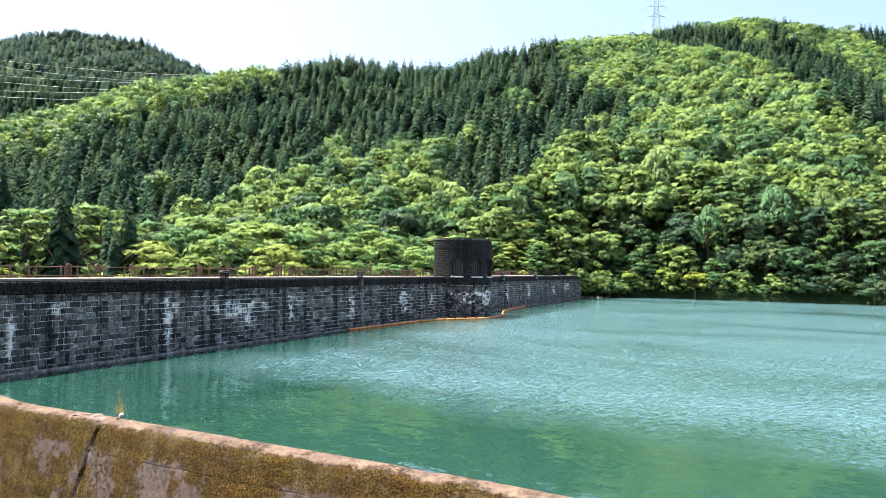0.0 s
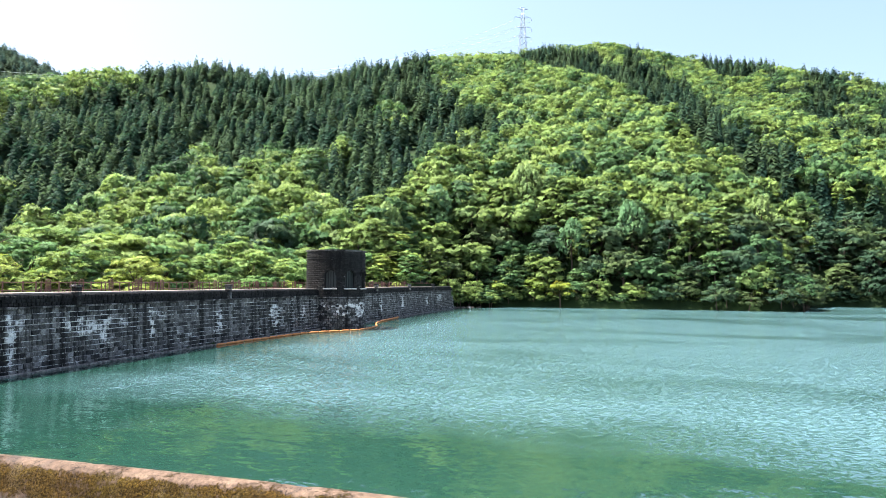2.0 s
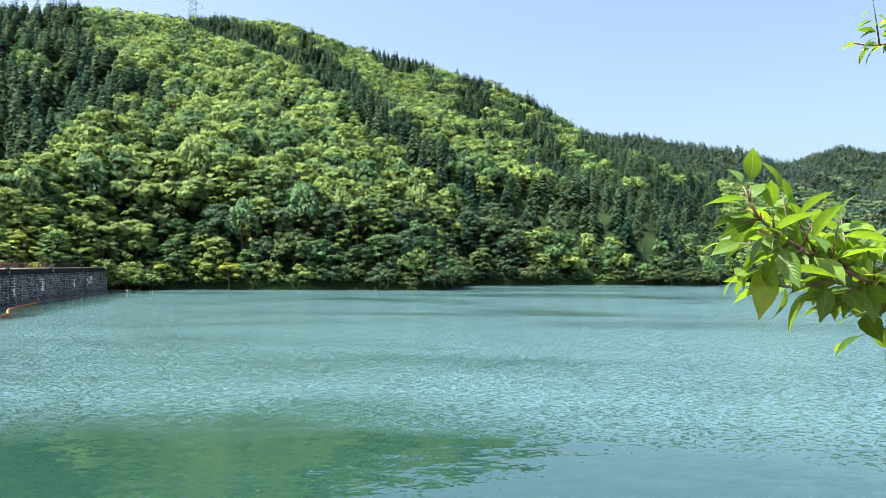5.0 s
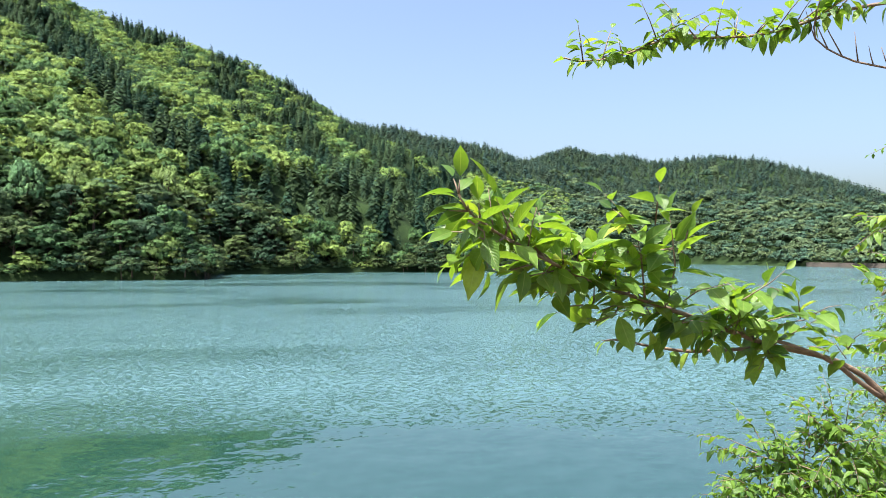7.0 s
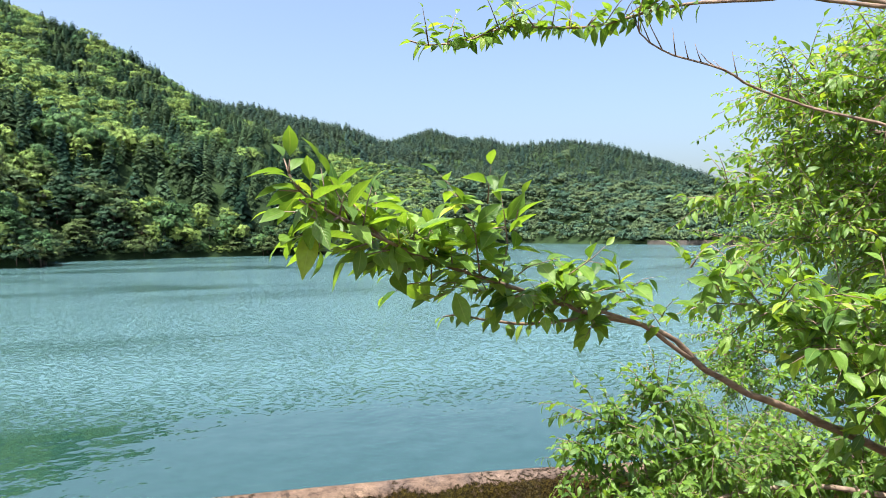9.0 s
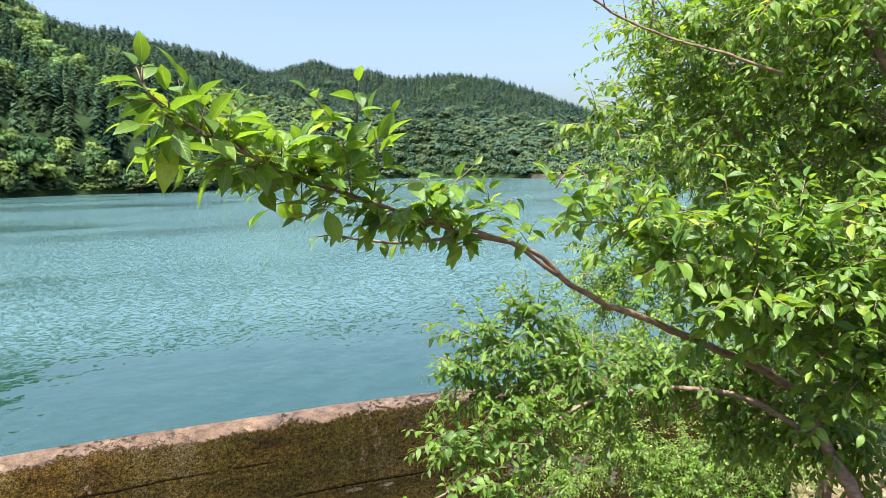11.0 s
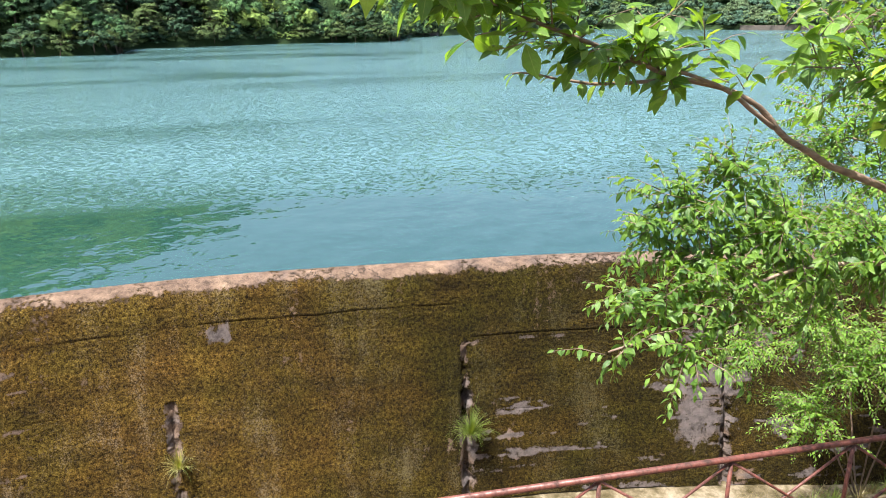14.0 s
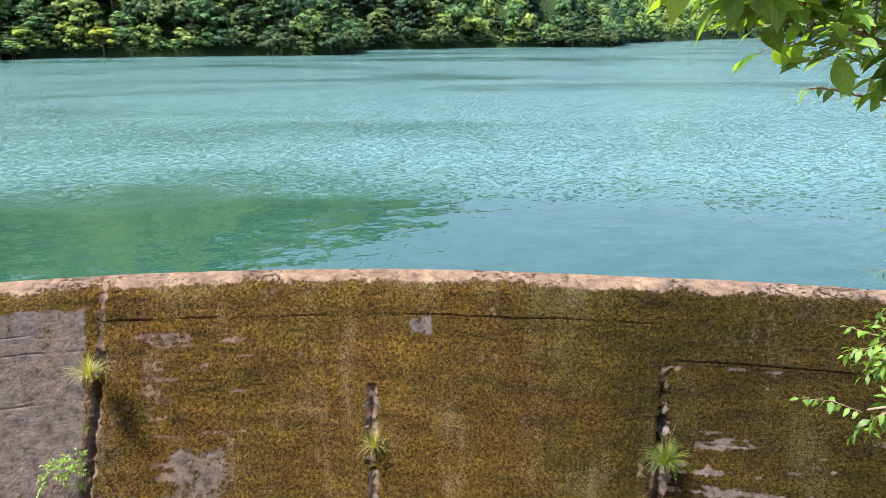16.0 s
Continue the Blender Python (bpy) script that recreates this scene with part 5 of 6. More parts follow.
M_FEATHER = leaf_material("pale_feathery_foliage", (0.08, 0.16, 0.06), (0.20, 0.31, 0.115), 0.2, by_object=True, grain=3.2, open_share=0.49)
M_LIME = leaf_material("lime_green_foliage", (0.08, 0.15, 0.035), (0.25, 0.34, 0.08), 0.2, by_object=True, grain=3.2)
M_YELLOW = leaf_material("yellow_green_foliage", (0.13, 0.18, 0.025), (0.34, 0.38, 0.06), 0.2, by_object=True, grain=3.0)
KINDS = [
    tree_kind("broadleaf_tree", "layered green broadleaf tree by the lake", tier_crown(40, 19, 71, 0.08, 0.16, 0.4), 11.0, 10.5, 0.26, M_NEAR, 1),
    tree_kind("broadleaf_tree", "layered green broadleaf tree by the lake", tier_crown(34, 19, 72, 0.09, 0.18, 0.36), 10.0, 9.5, 0.24, M_NEAR, 2),
    tree_kind("broadleaf_tree", "dense rounded green tree by the lake", round_crown(34, 22, 73, 0.72, 0.10, 0.18), 10.5, 9.5, 0.25, M_NEAR, 3),
    tree_kind("broadleaf_tree", "dense rounded green tree by the lake", round_crown(40, 21, 74, 0.6, 0.09, 0.17), 11.5, 9.0, 0.25, M_NEAR, 4),
    tree_kind("feathery_tree", "tall pale green feathery tree on the slope", round_crown(60, 19, 75, 1.1, 0.06, 0.12), 8.5, 13.5, 0.2, M_FEATHER, 5),
    tree_kind("shrub", "yellow-green shrub at the water's edge", round_crown(30, 18, 76, 0.7, 0.08, 0.16), 6.5, 5.0, 0.12, M_YELLOW, 6),
    tree_kind("evergreen_tree", "dark evergreen oak on the headland", tier_crown(38, 19, 79, 0.08, 0.17, 0.45), 11.0, 10.0, 0.26, M_EVERGREEN, 8),
    tree_kind("evergreen_tree", "dark evergreen oak on the headland", round_crown(36, 21, 80, 0.68, 0.10, 0.18), 11.0, 9.5, 0.26, M_EVERGREEN, 9),
    tree_kind("broadleaf_tree", "spreading light green tree behind the dam", tier_crown(54, 21, 86, 0.06, 0.13, 0.42), 11.0, 8.5, 0.24, M_SPRING, 10),
    tree_kind("broadleaf_tree", "spreading light green tree behind the dam", tier_crown(46, 21, 87, 0.07, 0.14, 0.4), 10.0, 8.0, 0.24, M_SPRING, 11),
    tree_kind("broadleaf_tree", "rounded light green tree behind the dam", round_crown(50, 22, 88, 0.65, 0.08, 0.14), 10.0, 8.5, 0.24, M_SPRING, 12),
    tree_kind("low_tree", "low yellow-green tree beside the dam road", tier_crown(44, 21, 89, 0.07, 0.15, 0.5), 8.0, 5.0, 0.14, M_LIME, 13),
    tree_kind("cedar_tree", "dark pointed cedar on the slope behind the dam", cone_crown(260, 90), 9.0, 8.6, 0.15, M_CONIFER, 14),
    tree_kind("cedar_tree", "dark pointed cedar on the slope behind the dam", cone_crown(240, 93), 8.5, 9.2, 0.15, M_CONIFER, 15),
]
rt = np.random.RandomState(77)
ring = np.vstack([LAKE, LAKE[:1]])
x3, y3, z3 = scatter(5.6, 14, 121, 60, 214, 23)
edge3 = segment_distance(x3, y3, ring)[0]
clear = (y3 < 33 + 0.117 * x3) | (y3 > 33 + 0.117 * x3 + 13) | (x3 > 134)
x3, y3, z3, edge3 = x3[clear], y3[clear], z3[clear], edge3[clear]
thing = (edge3 < 19) | ((np.hypot(x3, y3) < 140) & (x3 < 130))
thing &= edge3 > 2.5
rest = (edge3 >= 19) & ~thing
MID = [tier_crown(26, 15, s) for s in (81, 82, 83)] + [round_crown(22, 16, s) for s in (84, 85)]
cedar3 = is_conifer(x3, y3, z3)
mid3 = rest & ~cedar3
forest("hillside_wood", "layered bright green woodland above the shore", x3[mid3], y3[mid3], z3[mid3], MID, 9.0, 9.5, M_BROAD, 36)
mid3 = rest & cedar3
forest("lower_conifer_forest", "dark green cedars above the shore", x3[mid3], y3[mid3], z3[mid3], CONIFER_FAR, 14.5, 12.0, M_CONIFER, 38, -1.6, 0.2)
for x, y, z, e, cedar in zip(x3[thing], y3[thing], z3[thing], edge3[thing], cedar3[thing]):
    k = rt.choice(5, p=(0.32, 0.24, 0.18, 0.18, 0.08))
    if math.degrees(math.atan2(x, y)) > 98 + rt.normal(0, 3) or (z < 14 and rt.rand() < (0.6 if math.degrees(math.atan2(x, y)) > 77 else 0.3)):
        k = 6 + rt.randint(0, 2)
    s = rt.uniform(0.75, 1.2) * (0.75 if e < 6 else 1.0)
    if math.hypot(x, y) < 128:
        k = 12 + rt.randint(0, 2) if cedar else 8 + rt.randint(0, 3)
    ob = copy_thing(KINDS[k], pose(x, y, z - 0.3, 0, 0, rt.uniform(0, 360)))
    ob.scale = (s, s, s * rt.uniform(0.9, 1.1))
for k, x in enumerate(np.arange(26.0, 140.0, 5.6)):
    x, y = x + rt.uniform(-1.5, 1.5), 33 + 0.117 * x + rt.uniform(10.0, 13.0)
    ob = copy_thing(KINDS[11], pose(x, y, float(land(np.array([x]), np.array([y]))[0]) - 0.2, 0, 0, rt.uniform(0, 360)))
    s = rt.uniform(0.8, 1.25)
    ob.scale = (s, s, s)
# thicket over the slope at the dam's far end
for x in np.arange(74.0, 158.0, 3.4):
    for out in (6.8, 9.6, 12.8, 16.5, 20.5):
        if out < 12 and x < 96 and rt.rand() < 0.4:
            continue
        px, py = x + rt.uniform(-1.4, 1.4), 33 + 0.117 * x + out + rt.uniform(-1.2, 1.2)
        if inside(np.array([px]), np.array([py]), LAKE)[0]:
            continue
        k = 11 if out < 10 and rt.rand() < 0.7 else (8, 9, 10)[rt.randint(0, 3)]
        s = rt.uniform(0.5, 0.8) if out < 10 else rt.uniform(0.7, 1.0)
        ob = copy_thing(KINDS[k], pose(px, py, float(land(np.array([px]), np.array([py]))[0]) - 0.4, 0, 0, rt.uniform(0, 360)))
        ob.scale = (s, s, s * rt.uniform(0.8, 1.1))
# low growth that hangs over the water's edge
bush = tree_kind("shore_bush", "low green bush hanging over the water", round_crown(32, 15, 78, 0.62, 0.08, 0.16), 7.0, 5.2, 0.1, M_NEAR, 7)
dark_bush = tree_kind("shore_bush", "low dark green bush hanging over the water", round_crown(32, 15, 77, 0.62, 0.08, 0.16), 7.0, 5.2, 0.1, M_EVERGREEN, 17)
shore_run = spline(SHORE[:13], 3.0)
for x, y in shore_run[2:]:
    s = rt.uniform(0.8, 1.35)
    az = math.atan2(x, y)
    m = pose(x + math.sin(az) * 1.8 + rt.uniform(-1, 1), y + math.cos(az) * 1.2 + rt.uniform(-1, 1), -0.25 + rt.uniform(-0.2, 0.3), rt.uniform(-8, 8), rt.uniform(-8, 8), rt.uniform(0, 360))
    ob = copy_thing(dark_bush if az > 1.5 and rt.rand() < 0.8 else bush, m)
    ob.scale = (s, s, s * rt.uniform(0.8, 1.3))
# a second row of bushes up the bank, and the growth round the dam's end
for (x, y), back in [(q, b) for q in shore_run[1::2] for b in (4.5,)] + [((132.5 + 1.6 * k, 50.0 - 1.25 * k), b) for k in range(10) for b in (1.2, 4.5)]:
    s = rt.uniform(0.75, 1.2)
    az = math.atan2(x, y)
    x, y = x + math.sin(az) * back + rt.uniform(-1, 1), y + math.cos(az) * back * 0.8 + rt.uniform(-1, 1)
    ob = copy_thing(dark_bush if az > 1.5 and rt.rand() < 0.8 else bush, pose(x, y, max(float(land(np.array([x]), np.array([y]))[0]), 0) - 0.4, 0, 0, rt.uniform(0, 360)))
    ob.scale = (s, s, s * rt.uniform(0.8, 1.3))
bush.location, dark_bush.location = (146.0, 42.0, 0.5), (208.0, -84.0, 0.3)
for k, (x, y) in enumerate(((147.5, 30.0), (145.0, 43.0))):
    ob = copy_thing(KINDS[5], pose(x, y, 0.6, 0, 0, 40 * k))
    ob.scale = (1.15, 1.15, 1.1)
for x, y, k, s in ((194.8, 23.3, 5, 1.7), (168.8, 42.6, 4, 1.15), (153.0, 60.0, 4, 0.95), (161.3, 16.7, 4, 1.0), (158.0, 25.4, 0, 1.1), (148.5, 36.0, 5, 1.0), (172.0, 36.0, 4, 0.9)):
    ob = copy_thing(KINDS[k], pose(x, y, float(land(np.array([x]), np.array([y]))[0]), 0, 0, 37 * k))
    ob.scale = (s, s, s)
for k, t in enumerate(KINDS):
    t.location = ((150.5, 33.0, 1.0), (153.5, 12.0, 1.5), (156.0, -8.0, 1.5), (178.0, -13.0, 1.5), (165.0, 24.0, 6.0), (149.0, 33.5, 0.8), (214.0, -75.0, 1.5), (216.0, -92.0, 1.5),
                  (30.0, 56.0, 1.5), (48.0, 60.0, 1.5), (72.0, 64.0, 1.5), (20.0, 44.5, 1.8), (34.0, 74.0, 6.0), (41.0, 82.0, 8.0))[k]

# ---- the cherry tree's limbs and leafy masses, and the trees behind ----
LIMB = ((0.92, -4.71, 3.11), (1.07, -4.71, 3.32), (1.23, -4.66, 3.62), (1.31, -4.64, 3.79), (1.42, -4.42, 3.95), (1.58, -4.13, 4.11), (1.69, -3.83, 4.25), (1.77, -3.53, 4.38), (1.86, -3.22, 4.51), (1.89, -2.91, 4.66), (1.91, -2.80, 4.77), (1.94, -2.53, 4.88), (1.97, -2.31, 4.92))
PRONG = ((1.89, -2.86, 4.69), (1.91, -2.73, 4.77), (1.91, -2.56, 4.86), (1.90, -2.37, 4.92), (1.92, -2.22, 4.96))
BOUGH = ((1.97, -2.31, 4.92), (1.94, -2.13, 4.97), (1.93, -1.93, 5.03), (1.90, -1.74, 5.08), (1.88, -1.52, 5.14), (1.84, -1.36, 5.18), (1.72, -1.11, 5.25), (1.66, -0.96, 5.30), (1.60, -0.85, 5.335), (1.555, -0.775, 5.37), (1.53, -0.735, 5.41))
TWIG_LOW = ((1.97, -2.31, 4.92), (2.00, -2.13, 4.91), (2.03, -1.96, 4.91), (2.05, -1.80, 4.93), (2.08, -1.66, 4.96), (2.07, -1.58, 4.96))
SHOOTS = (
    ((1.84, -1.57, 5.13), (1.81, -1.53, 5.25), (1.79, -1.50, 5.31), (1.79, -1.47, 5.36)),
    ((1.87, -1.69, 5.10), (1.82, -1.68, 5.23), (1.79, -1.64, 5.33), (1.77, -1.61, 5.39)),
    ((1.84, -1.36, 5.18), (1.82, -1.31, 5.26), (1.82, -1.23, 5.35)),
    ((1.72, -1.11, 5.25), (1.70, -1.05, 5.30), (1.71, -0.98, 5.38)),
    ((1.93, -1.93, 5.03), (1.83, -1.97, 5.10), (1.72, -2.01, 5.18), (1.69, -2.04, 5.22)),
    ((1.90, -1.74, 5.08), (1.81, -1.77, 5.15), (1.70, -1.81, 5.18)),
    ((1.84, -1.36, 5.18), (1.86, -1.28, 5.15), (1.86, -1.18, 5.15)))
SHOOTS_LOW = (
    ((1.88, -1.52, 5.14), (1.86, -1.46, 5.07), (1.86, -1.36, 5.05)),
    ((1.55, -0.77, 5.35), (1.54, -0.81, 5.32), (1.54, -0.82, 5.23)),
    ((1.93, -1.93, 5.03), (1.95, -1.83, 5.00), (1.99, -1.70, 5.00)),
    ((1.72, -1.11, 5.25), (1.73, -0.99, 5.22), (1.74, -0.85, 5.23)),
    ((1.63, -0.92, 5.31), (1.64, -0.84, 5.27), (1.63, -0.78, 5.25)),
    ((1.97, -2.31, 4.92), (1.90, -2.38, 4.99), (1.82, -2.39, 5.04)),
    ((1.94, -2.13, 4.97), (1.86, -2.15, 5.03), (1.77, -2.23, 5.07)))
TOP_BOUGH = ((1.75, -4.52, 6.58), (2.06, -4.18, 6.65), (2.22, -3.92, 6.63), (2.40, -3.69, 6.62), (2.55, -3.47, 6.58), (2.70, -3.25, 6.50), (2.83, -3.01, 6.46), (2.97, -2.70, 6.45), (3.06, -2.48, 6.36), (3.16, -2.28, 6.32), (3.17, -2.16, 6.33))
BARE_TWIG = ((1.60, -4.93, 5.81), (1.86, -4.60, 5.94), (2.09, -4.37, 6.03), (2.30, -4.06, 6.16), (2.37, -3.87, 6.25), (2.52, -3.56, 6.33), (2.60, -3.40, 6.43), (2.57, -3.33, 6.49))
TOP_LIMB = ((1.24, -5.43, 6.08), (1.39, -5.12, 6.37), (1.58, -4.81, 6.51), (1.80, -4.59, 6.63), (1.92, -4.40, 6.68), (2.23, -4.05, 6.87))
BUSH_LIMB = ((1.23, -4.68, 3.52), (1.42, -4.56, 3.66), (1.64, -4.40, 3.78), (1.93, -4.22, 3.80), (2.17, -4.01, 3.77), (2.35, -3.82, 3.70), (2.49, -3.60, 3.56), (2.58, -3.31, 3.39), (2.79, -2.86, 3.23))
BACK_LIMB = ((1.29, -6.37, 4.64), (1.71, -5.97, 5.03), (1.72, -5.86, 5.16), (1.98, -5.66, 5.35), (2.20, -5.46, 5.52), (2.48, -5.21, 5.61))
BACK_LIMB_2 = ((1.07, -6.33, 5.42), (1.48, -6.01, 5.71), (1.86, -5.67, 5.84), (2.21, -5.40, 6.01))
MASS_NEAR = ((1.72, -3.24, 4.93, 0.19), (1.50, -3.46, 4.78, 0.26), (1.27, -3.76, 4.62, 0.31), (1.05, -4.05, 4.67, 0.30), (1.38, -3.64, 4.94, 0.20), (1.19, -4.02, 4.87, 0.27), (1.00, -4.22, 4.35, 0.28), (1.25, -4.14, 4.33, 0.25), (1.53, -3.83, 4.40, 0.20), (1.83, -3.05, 4.93, 0.12), (0.80, -4.31, 4.55, 0.32), (0.76, -4.54, 4.08, 0.34), (1.00, -4.45, 3.96, 0.23), (0.69, -4.57, 4.89, 0.44))
MASS_TOP = ((2.82, -4.67, 5.51, 0.27), (2.60, -4.91, 5.71, 0.34), (2.31, -4.97, 5.33, 0.38), (2.06, -5.29, 5.60, 0.44), (1.76, -5.50, 5.75, 0.42), (1.45, -5.63, 5.38, 0.42), (1.83, -5.29, 5.16, 0.41), (2.49, -4.77, 5.18, 0.24), (1.54, -5.56, 5.88, 0.37), (2.31, -5.36, 5.95, 0.43), (1.52, -5.50, 4.96, 0.37), (2.35, -4.96, 6.22, 0.45), (1.80, -5.17, 6.37, 0.54), (1.25, -5.40, 6.10, 0.63), (1.14, -5.70, 5.48, 0.56), (0.99, -5.39, 6.44, 0.68))
MASS_LOW = ((2.86, -3.49, 4.07, 0.25), (2.73, -3.78, 4.21, 0.21), (2.74, -3.61, 3.73, 0.29), (2.76, -3.18, 3.45, 0.24), (2.53, -3.95, 3.86, 0.30), (2.26, -4.02, 3.66, 0.20), (2.10, -4.32, 3.83, 0.30), (1.87, -4.66, 3.84, 0.36), (1.57, -4.81, 3.95, 0.31), (2.96, -3.35, 3.90, 0.17), (2.48, -3.58, 3.50, 0.21), (1.38, -4.86, 3.55, 0.30), (2.77, -2.89, 3.24, 0.10), (2.54, -3.26, 3.26, 0.15), (1.12, -5.01, 3.43, 0.30), (1.69, -4.73, 3.47, 0.26))
FERN = ((5.14, -7.67, 1.16, 0.45), (4.66, -8.17, 1.56, 0.61), (4.16, -8.35, 1.09, 0.45), (3.98, -8.76, 1.26, 0.63), (3.57, -9.19, 1.57, 0.59), (5.62, -8.59, 2.67, 0.51), (5.54, -9.18, 3.36, 0.48), (5.24, -8.35, 1.95, 0.54), (4.92, -8.99, 2.54, 0.68), (3.59, -8.80, 0.97, 0.42), (3.12, -9.77, 1.45, 0.61), (5.49, -7.75, 1.86, 0.33), (4.40, -8.08, 0.37, 0.50), (3.11, -9.47, 0.74, 0.53), (6.10, -10.17, 4.65, 0.43))
WILLOW = ((5.40, -10.51, 7.37, 0.68), (4.97, -10.86, 6.52, 1.06), (4.33, -11.55, 7.40, 1.21), (3.85, -11.88, 6.17, 1.31), (5.27, -10.21, 5.81, 0.74), (4.40, -11.18, 5.38, 1.16), (5.54, -10.07, 4.76, 0.56), (5.51, -9.39, 3.69, 0.53), (3.67, -11.42, 4.46, 1.16), (3.79, -10.74, 3.52, 1.11), (5.00, -10.28, 3.92, 0.83), (3.53, -12.18, 8.22, 1.15), (3.01, -12.55, 7.01, 1.57), (2.59, -12.77, 5.14, 1.67), (4.35, -11.33, 8.31, 0.60), (2.64, -11.62, 3.57, 1.45), (4.98, -9.59, 3.16, 0.62), (1.97, -12.65, 7.68, 2.09), (1.65, -12.94, 5.31, 2.09))
MASS_BOUGH = ((1.78, -1.51, 5.33, 0.08), (1.79, -1.55, 5.26, 0.08), (1.77, -1.65, 5.29, 0.07), (1.67, -1.00, 5.25, 0.07), (1.60, -0.88, 5.30, 0.05), (1.76, -1.16, 5.20, 0.07), (1.86, -1.37, 5.12, 0.09), (1.92, -1.70, 5.06, 0.10), (1.93, -2.00, 4.99, 0.09), (1.84, -2.30, 5.06, 0.10), (1.83, -2.56, 4.91, 0.09), (1.81, -1.26, 5.23, 0.07), (1.85, -2.08, 5.10, 0.09), (1.82, -2.71, 5.14, 0.07), (1.79, -2.85, 5.01, 0.09))


# ---- leaves ----
def leaf_surface(name, dark, light, young, through_light=0.48):
    """A glossy leaf with a pale midrib and side veins, light shining through it."""
    m, nt, b = material(name, 0.38)
    t = nt.nodes.new("ShaderNodeAttribute")
    t.attribute_name = "tint"
    al = nt.nodes.new("ShaderNodeAttribute")
    al.attribute_name = "along"
    ac = nt.nodes.new("ShaderNodeAttribute")
    ac.attribute_name = "across"
    o = nt.nodes.new("ShaderNodeObjectInfo")
    g = nt.nodes.new("ShaderNodeNewGeometry")
    rnd = maths(nt, "FRACT", maths(nt, "ADD", o.outputs["Random"], g.outputs["Random Per Island"]))
    f = maths(nt, "ADD", maths(nt, "MULTIPLY", t.outputs["Fac"], 0.55), maths(nt, "MULTIPLY", rnd, 0.45))
    col = ramp(nt, f, (0.0, dark), (0.75, light), (1.0, young))
    blot = ramp(nt, noise_tex(nt, place(nt), 60.0, 4), (0.3, grey(0.82)), (0.7, grey(1.12)))
    col = mixed(nt, 1.0, col, blot, "MULTIPLY")
    side = maths(nt, "ABSOLUTE", ac.outputs["Fac"])
    rib = maths(nt, "SUBTRACT", 1.0, maths(nt, "MULTIPLY", side, 12.0), True)
    vein = maths(nt, "SINE", maths(nt, "MULTIPLY", maths(nt, "SUBTRACT", al.outputs["Fac"], maths(nt, "MULTIPLY", side, 0.32)), 60.0))
    col = mixed(nt, maths(nt, "MULTIPLY", rib, 0.5), col, (0.30, 0.38, 0.12))
    wire(nt, col, b.inputs["Base Color"])
    b.inputs["Specular IOR Level"].default_value = 0.45
    bump(nt, b, maths(nt, "SUBTRACT", maths(nt, "MULTIPLY", vein, 0.5), rib), 0.35, 0.002)
    tr = nt.nodes.new("ShaderNodeBsdfTranslucent")
    wire(nt, mixed(nt, 1.0, col, (1.6, 1.45, 0.5), "MULTIPLY"), tr.inputs[0])
    s = nt.nodes.new("ShaderNodeMixShader")
    s.inputs[0].default_value = through_light
    wire(nt, b.outputs[0], s.inputs[1])
    wire(nt, tr.outputs[0], s.inputs[2])
    wire(nt, s.outputs[0], nt.nodes["Material Output"].inputs["Surface"])
    return m


M_CHERRY = leaf_surface("cherry_leaf", (0.034, 0.095, 0.022), (0.16, 0.285, 0.042), (0.36, 0.43, 0.08), 0.48)
M_SMALL = leaf_surface("small_leaf", (0.040, 0.11, 0.022), (0.16, 0.30, 0.044), (0.27, 0.41, 0.065), 0.5)
M_CHERRY_BARK, nt, b = material("cherry_bark", 0.7)
p = place(nt)
band_tex = noise_tex(nt, place(nt, (14, 14, 60)), 1.0, 5, 0.6)
wire(nt, mixed(nt, 0.5, ramp(nt, noise_tex(nt, p, 18.0, 6), (0.3, (0.06, 0.036, 0.025)), (0.7, (0.27, 0.18, 0.125))),
               ramp(nt, band_tex, (0.35, (0.07, 0.042, 0.03)), (0.7, (0.32, 0.235, 0.175)))), b.inputs["Base Color"])
bump(nt, b, band_tex, 0.7, 0.012)
M_GRASS = leaf_surface("grass_blade", (0.06, 0.11, 0.022), (0.15, 0.21, 0.045), (0.34, 0.31, 0.14))


def leaf_template(stations, fold, droop):
    """Vertices (along x, side y, up z), faces, and the along and across values of a leaf 1 long."""
    v, al, ac = [], [], []
    for t, w in stations:
        z = -droop * t * t
        for side in (-1, 0, 1):
            v.append((t * (1 - 0.12 * droop * t), side * w * 0.98, z + abs(side) * w * fold))
            al.append(t)
            ac.append(side * 1.0)
    f = []
    for k in range(len(stations) - 1):
        for c in (0, 1):
            a = k * 3 + c
            f.append((a, a + 1, a + 4, a + 3))
    return np.array(v), np.array(f)[:, ::-1], np.array(al), np.array(ac)


FINE = [leaf_template(((0, 0.012), (0.1, 0.10), (0.28, 0.215), (0.5, 0.25), (0.72, 0.18), (0.88, 0.07), (1.0, 0.008)), fo, dr) for fo, dr in ((0.35, 0.25), (0.2, 0.45), (0.5, 0.12))]
PLAIN = [leaf_template(((0, 0.02), (0.35, 0.235), (0.7, 0.17), (1.0, 0.01)), fo, dr) for fo, dr in ((0.35, 0.3), (0.2, 0.5))]
SMALL = [(np.array([(0, 0, 0), (0.45, -w, 0.05), (1.0, 0, -0.22), (0.45, w, 0.05)]), np.array([(0, 1, 2, 3)]), np.array([0, 0.45, 1, 0.45]), np.array([0.3, -1, 0.3, 1])) for w in (0.2, 0.26)]


